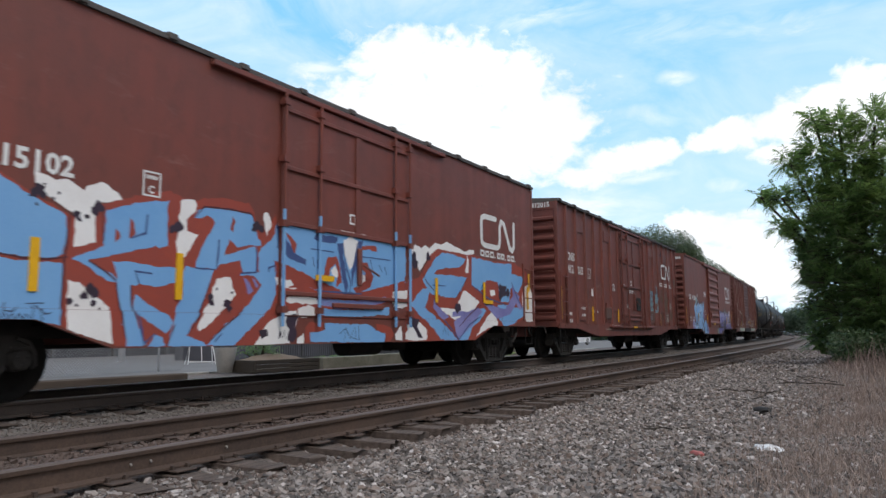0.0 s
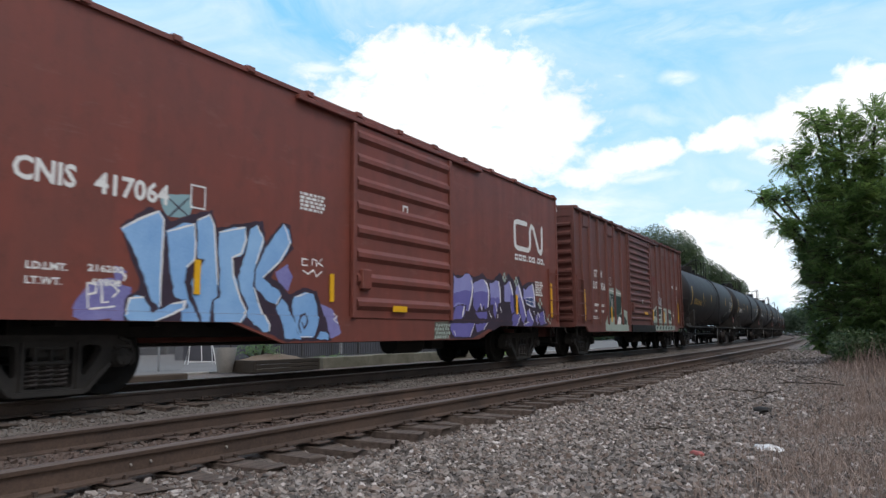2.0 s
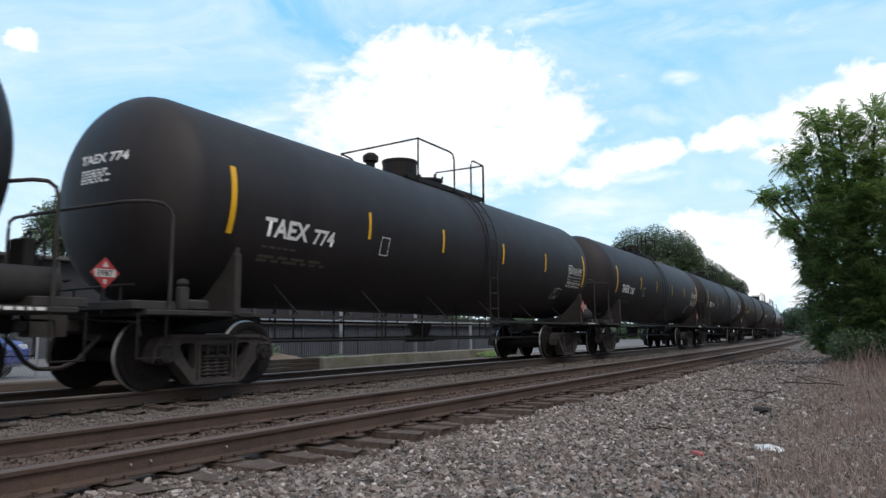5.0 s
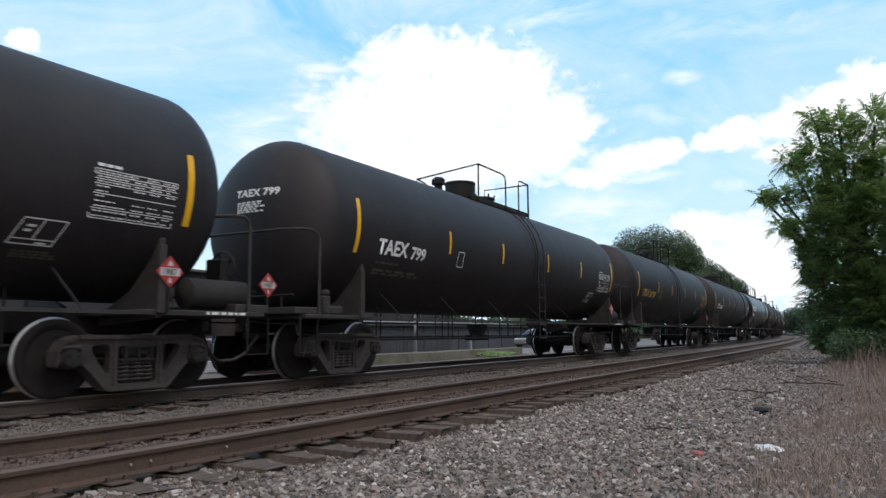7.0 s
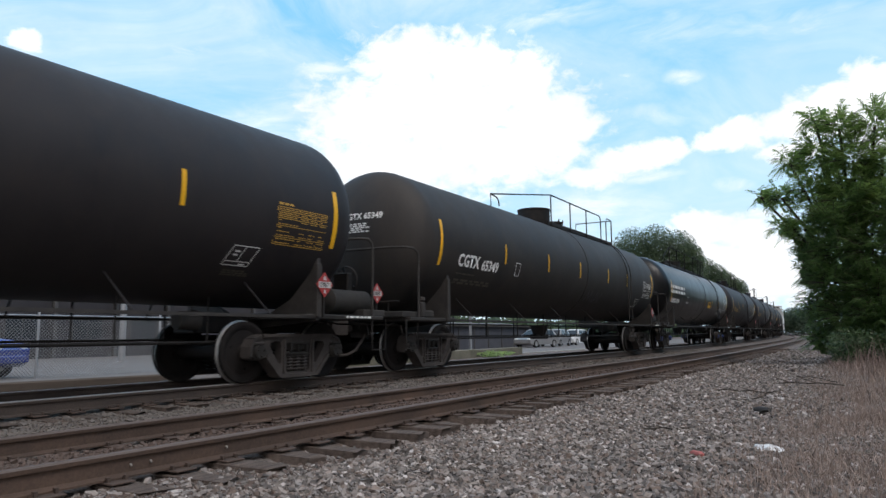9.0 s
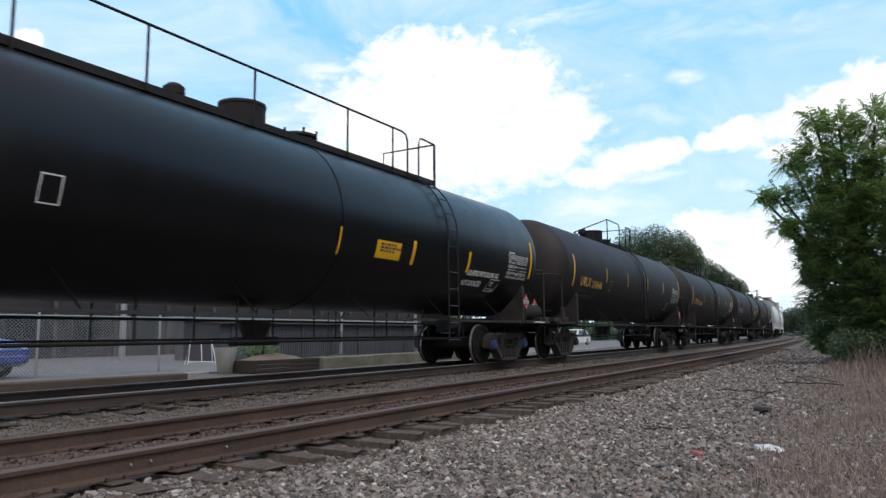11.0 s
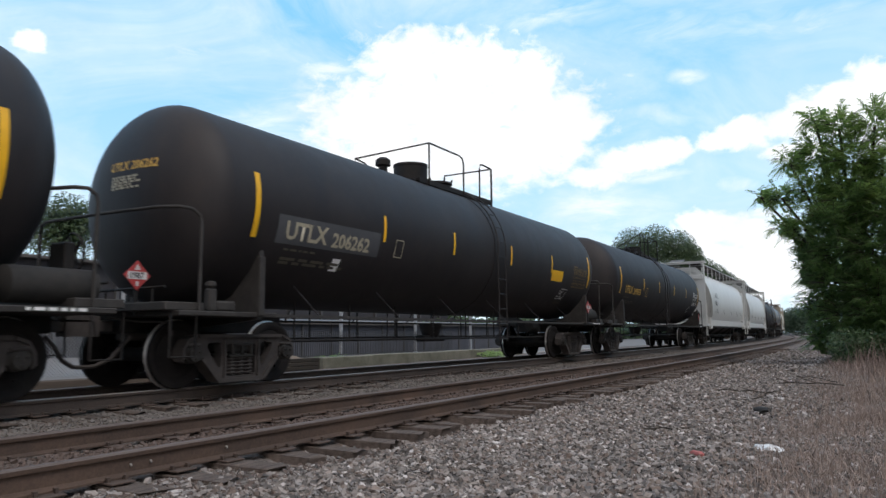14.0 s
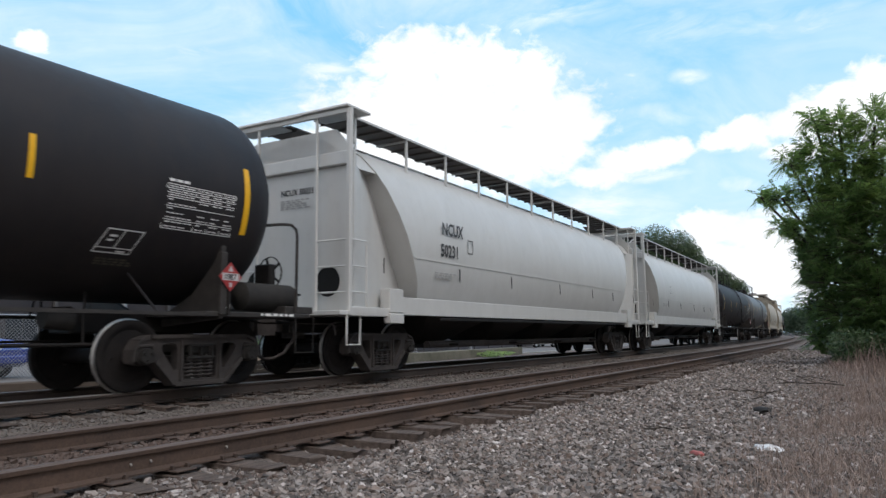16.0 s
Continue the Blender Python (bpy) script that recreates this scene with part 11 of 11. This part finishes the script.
put(boxcar(dict(body=15.4, length=17.0, low_track=False, sprayed_rods=True, mat=OXIDE, ribs=(), door=(-1.71, 1.70), door_kind="plug", sill=(5.3, 4.4, 0.58, 0.90),
                      stripes=((-5.35, 1.2, 1.78), (-3.5, 1.18, 1.78)), paint=paint_first, label="red-brown boxcar with large blue painted graffiti")), 9.45)
put(boxcar(dict(body=15.2, length=17.2, mat=OXIDE_B, ribs=[-6.85, -6.0, -5.15, -4.3, -3.45, -2.55, -1.62, 1.75, 2.55, 3.35, 4.2, 5.05, 5.95, 6.85], pads=(-5.6, -2.9, 3.0, 5.5), door=(-1.42, 1.55), door_kind="plug",
                      sill=(6.0, 4.2, 0.62, 0.86), stripes=((-7.35, 1.12, 2.08), (-4.55, 1.1, 1.55), (-1.75, 1.1, 1.55), (1.93, 1.1, 1.55), (4.37, 1.03, 1.52), (7.13, 1.1, 2.1)), paint=paint_second,
                      label="ribbed red-brown boxcar with a plug door")), 26.6)
put(boxcar(dict(body=15.88, length=17.5, slip=0.11, low_track=False, mat=OXIDE, ribs=(), door=(-1.49, 1.86), door_kind="ribbed", door_ribs=8, sill=(4.1, 3.1, 0.6, 0.90), red_roof=True,
                      stripes=((-7.85, 1.15, 2.1), (7.44, 1.15, 2.1)), paint=paint_third, label="smooth red-brown boxcar with blue and purple graffiti")), 44.11)
put(boxcar(dict(body=15.0, length=16.6, slip=-0.22, mat=OXIDE_D, ribs=[-6.80, -6.0, -5.11, -4.24, -3.45, -2.57, -1.74, 1.7, 2.62, 3.5, 4.38, 5.26, 6.12, 6.97], pads=(-6.3, -3.76, 4.0, 6.6), pad_levels=(4.1,), low_pads=((-6.5, -6.02),), red_roof=True, low_track=False, door_sill=True, door=(-1.72, 1.38), door_kind="ribbed", door_ribs=14,
                      sill=(6.55, 6.35, 0.76, 0.93), stripes=((-6.6, 1.1, 2.1), (-3.82, 1.1, 1.6), (-1.63, 1.1, 1.6)), paint=paint_fourth, label="dusty brown ribbed boxcar with green graffiti")), 61.06)

STD = 17.83


def tank_stripes(length=STD):
    h = length / 2
    xs = [1.75, 4.92, 7.48, 10.32, 12.95, length - 1.84]
    if length > 20:
        xs = [1.6, 4.68, 7.43, 9.99, 12.77, 15.02, length - 1.84]
    return [(x - h, 2.15 if i in (0, len(xs) - 1) else 2.41, 3.1 if i in (0, len(xs) - 1) else 2.89) for i, x in enumerate(xs)]


TYPE_B = dict(dome=9.38, dome_r=0.29, vent=10.35, vent_k=0.9, manway=8.3, hoses=True, arch=1.72, walk_from=7.5, platform=(6.47, 7.68, 8.38, 10.75), ladder=8.4)


def gas_car(car, h):
    """Extra stencils of the liquefied-gas tank car."""
    for x in (10.4, 12.64, 14.87):
        part("reflector", tank_patch(x - h - 0.05, x - h + 0.05, 2.08, 2.54), YELLOW, car, "yellow reflective strip")
    part("warning_panel", tank_patch(11.42 - h, 12.2 - h, 2.12, 2.44), YELLOW, car, "yellow warning panel")
    part("small_print", tank_bars(11.54 - h, 2.40, 3, 0.6, 0.045, 61), LETTER_DARK, car)
    part("lettering", wrap(fitted("LIQUEFIED PETROLEUM GAS", 1.55, 0.15, LETTER_WHITE), 14.9 - h, 2.02), None, car, "painted lettering")
    part("lettering", wrap(fitted("NOT-ODORIZED", 0.9, 0.14, LETTER_WHITE), 14.83 - h, 1.82), None, car, "painted lettering")
    part("small_print", tank_bars(1.6 - h, 2.9, 1, 3.0, 0.36, 62), LETTER_WHITE, car, "white bars of large lettering")
    part("small_print", tank_bars(1.9 - h, 2.3, 1, 1.6, 0.2, 63), LETTER_WHITE, car)


def patched(car, h):
    """A repainted grey band behind new lettering, and a yellow notice."""
    part("repaint_patch", tank_patch(2.2 - h, 4.8 - h, 2.12, 2.55, TANK_R + 0.004), GREY_PATCH, car, "dull grey repainted patch")
    part("warning_panel", tank_patch(13.0 - h, 13.83 - h, 2.2, 2.5), YELLOW, car, "yellow notice panel")
    f = tank_patch(3.65 - h, 3.85 - h, 1.80, 2.0)
    part("label_plate", f, GRAF_WHITE, car)


def tagged_side(car, h):
    """Faint tags sprayed low on the tank."""
    f = stroke_form([[(0, 0), (0.15, 0.3), (0.3, 0.05), (0.45, 0.3), (0.6, 0.02)], [(0.7, 0.25), (0.75, 0.0), (1.0, 0.1), (0.95, 0.3)], [(1.1, 0.28), (1.3, 0.0), (1.45, 0.3)]], 0.05, 0)
    t = TANK_R + 0.01
    f.v = [(a + 11.0 - h, -t * math.cos(q), TANK_Z + t * math.sin(q)) for a, _, b in f.v for q in [math.asin((1.75 - TANK_Z + b) / TANK_R)]]
    part("painted_tag", f, GREY_PATCH, car, "faint grey sprayed tag")


DIM_YELLOW = dull("dim_yellow_lettering", rgb(0.22, 0.14, 0.045), rgb(0.13, 0.085, 0.04), 12.0, 0.6)
CREAM_INK = dull("cream_lettering", rgb(0.42, 0.37, 0.27), rgb(0.28, 0.245, 0.18), 12.0, 0.6)
GREY_PATCH = dull("dull_grey_patch", rgb(0.05, 0.05, 0.055), rgb(0.075, 0.075, 0.08), 3.0, 0.7)
TANKS = [
    (69.32, STD, dict(mark=("UTLX", "209182"), panel=LETTER_WHITE)),
    (87.15, STD, dict(mark=("TAEX", "774"), ink=LETTER_WHITE)),
    (104.98, STD, dict(mark=("TAEX", "763"), ink=LETTER_WHITE, **TYPE_B)),
    (122.82, STD, dict(mark=("TAEX", "799"), ink=LETTER_WHITE)),
    (140.67, STD, dict(mark=("UTLX", "207337"), panel=LETTER_YELLOW, **TYPE_B)),
    (158.5, 20.4, dict(mark=("CGTX", "65349"), ink=LETTER_WHITE, mat=BLACK_DUSTY, dome=10.0, dome_r=0.52, vent=9.8, manway=11.6, platform=(5.5, 9.7, 14.6, 15.9), posts=(11.4, 13.0), walk_from=9.5, ladder=15.0, extra=tagged_side)),
    (179.02, 19.81, dict(back=0.17, mark=("", ""), ink=LETTER_WHITE, mat=BLACK_GLOSS, un="1075", blue=True, dome=9.5, vent=8.1, manway=10.9, platform=(3.8, 5.3, 13.55, 14.65), posts=(7.1, 9.1, 11.5, 13.0), walk_from=4.2, ladder=13.95, extra=gas_car)),
    (198.71, STD, dict(mark=("UTLX", "210646"))),
    (216.53, STD, dict(mark=("UTLX", "210181"), **TYPE_B)),
    (234.35, STD, dict(mark=("UTLX", "206262"), ink=CREAM_INK, head_ink=LETTER_YELLOW, panel=DIM_YELLOW, extra=patched)),
    (252.17, STD, dict(mark=("UTLX", "209035"), **TYPE_B)),
    (308.1, 17.6, dict(mark=("", ""))),
    (325.7, 18.0, dict(mark=("", ""), mat=GREY_TANK)),
    (381.7, STD, dict(mark=("", ""))),
]
for s0, length, spec in TANKS:
    spec["length"] = length
    ink = spec.get("ink", LETTER_YELLOW)
    kind_of = "dusty black" if spec.get("mat") is BLACK_DUSTY else "glossy black" if spec.get("mat") is BLACK_GLOSS else "dull grey" if spec.get("mat") is GREY_TANK else "black"
    spec["label"] = kind_of + " tank car with " + ("white" if ink is LETTER_WHITE else "yellow") + " stencils and top railing"
    spec["stripes"] = tank_stripes(length) if spec.get("un") != "1075" else [tank_stripes(length)[0], tuple(a + b for a, b in zip(tank_stripes(length)[-1], (0.17, 0.0, 0.0)))]
    put(tank_car(spec), s0 + length / 2)
HOPPERS = [(269.95, 19.03, dict(mat=WHITE, mark=("NCUX", "50231"))), (288.98, 19.05, dict(mat=WHITE, mark=("", ""))), (343.7, 19.0, dict(mat=BEIGE, mark=("", ""))), (362.7, 19.0, dict(mat=BEIGE, mark=("", "")))]
for s0, length, spec in HOPPERS:
    spec["length"] = length
    spec.setdefault("label", "white covered hopper car with curved sides" if spec["mat"] is WHITE else "beige covered hopper car with curved sides")
    put(hopper_car(spec), s0 + length / 2)


# ---- what moves: every car along the curve, every wheelset about its axle ----
def motions():
    for car, mid in train:
        rows = []
        for t, d in TRAVEL:
            s = mid - d
            rows.append((t, Matrix.Translation(along(s, SPACING, FAR_Z)) @ pose(0, 0, 0, 0, 0, heading(s))))
        walk(car, rows)
    walk(sky, [(0.0, pose(EYE[0], EYE[1], 0, 0, 0, 0.5)), (16.0, pose(EYE[0], EYE[1], 0, 0, 0, -0.45))])
    for w, e in wheelsets:
        walk(w, [(i / FPS, pose(e, 0, WHEEL_R, 0, -math.degrees(gone(i / FPS) / WHEEL_R), 0)) for i in range(16 * FPS + 1)])


motions()
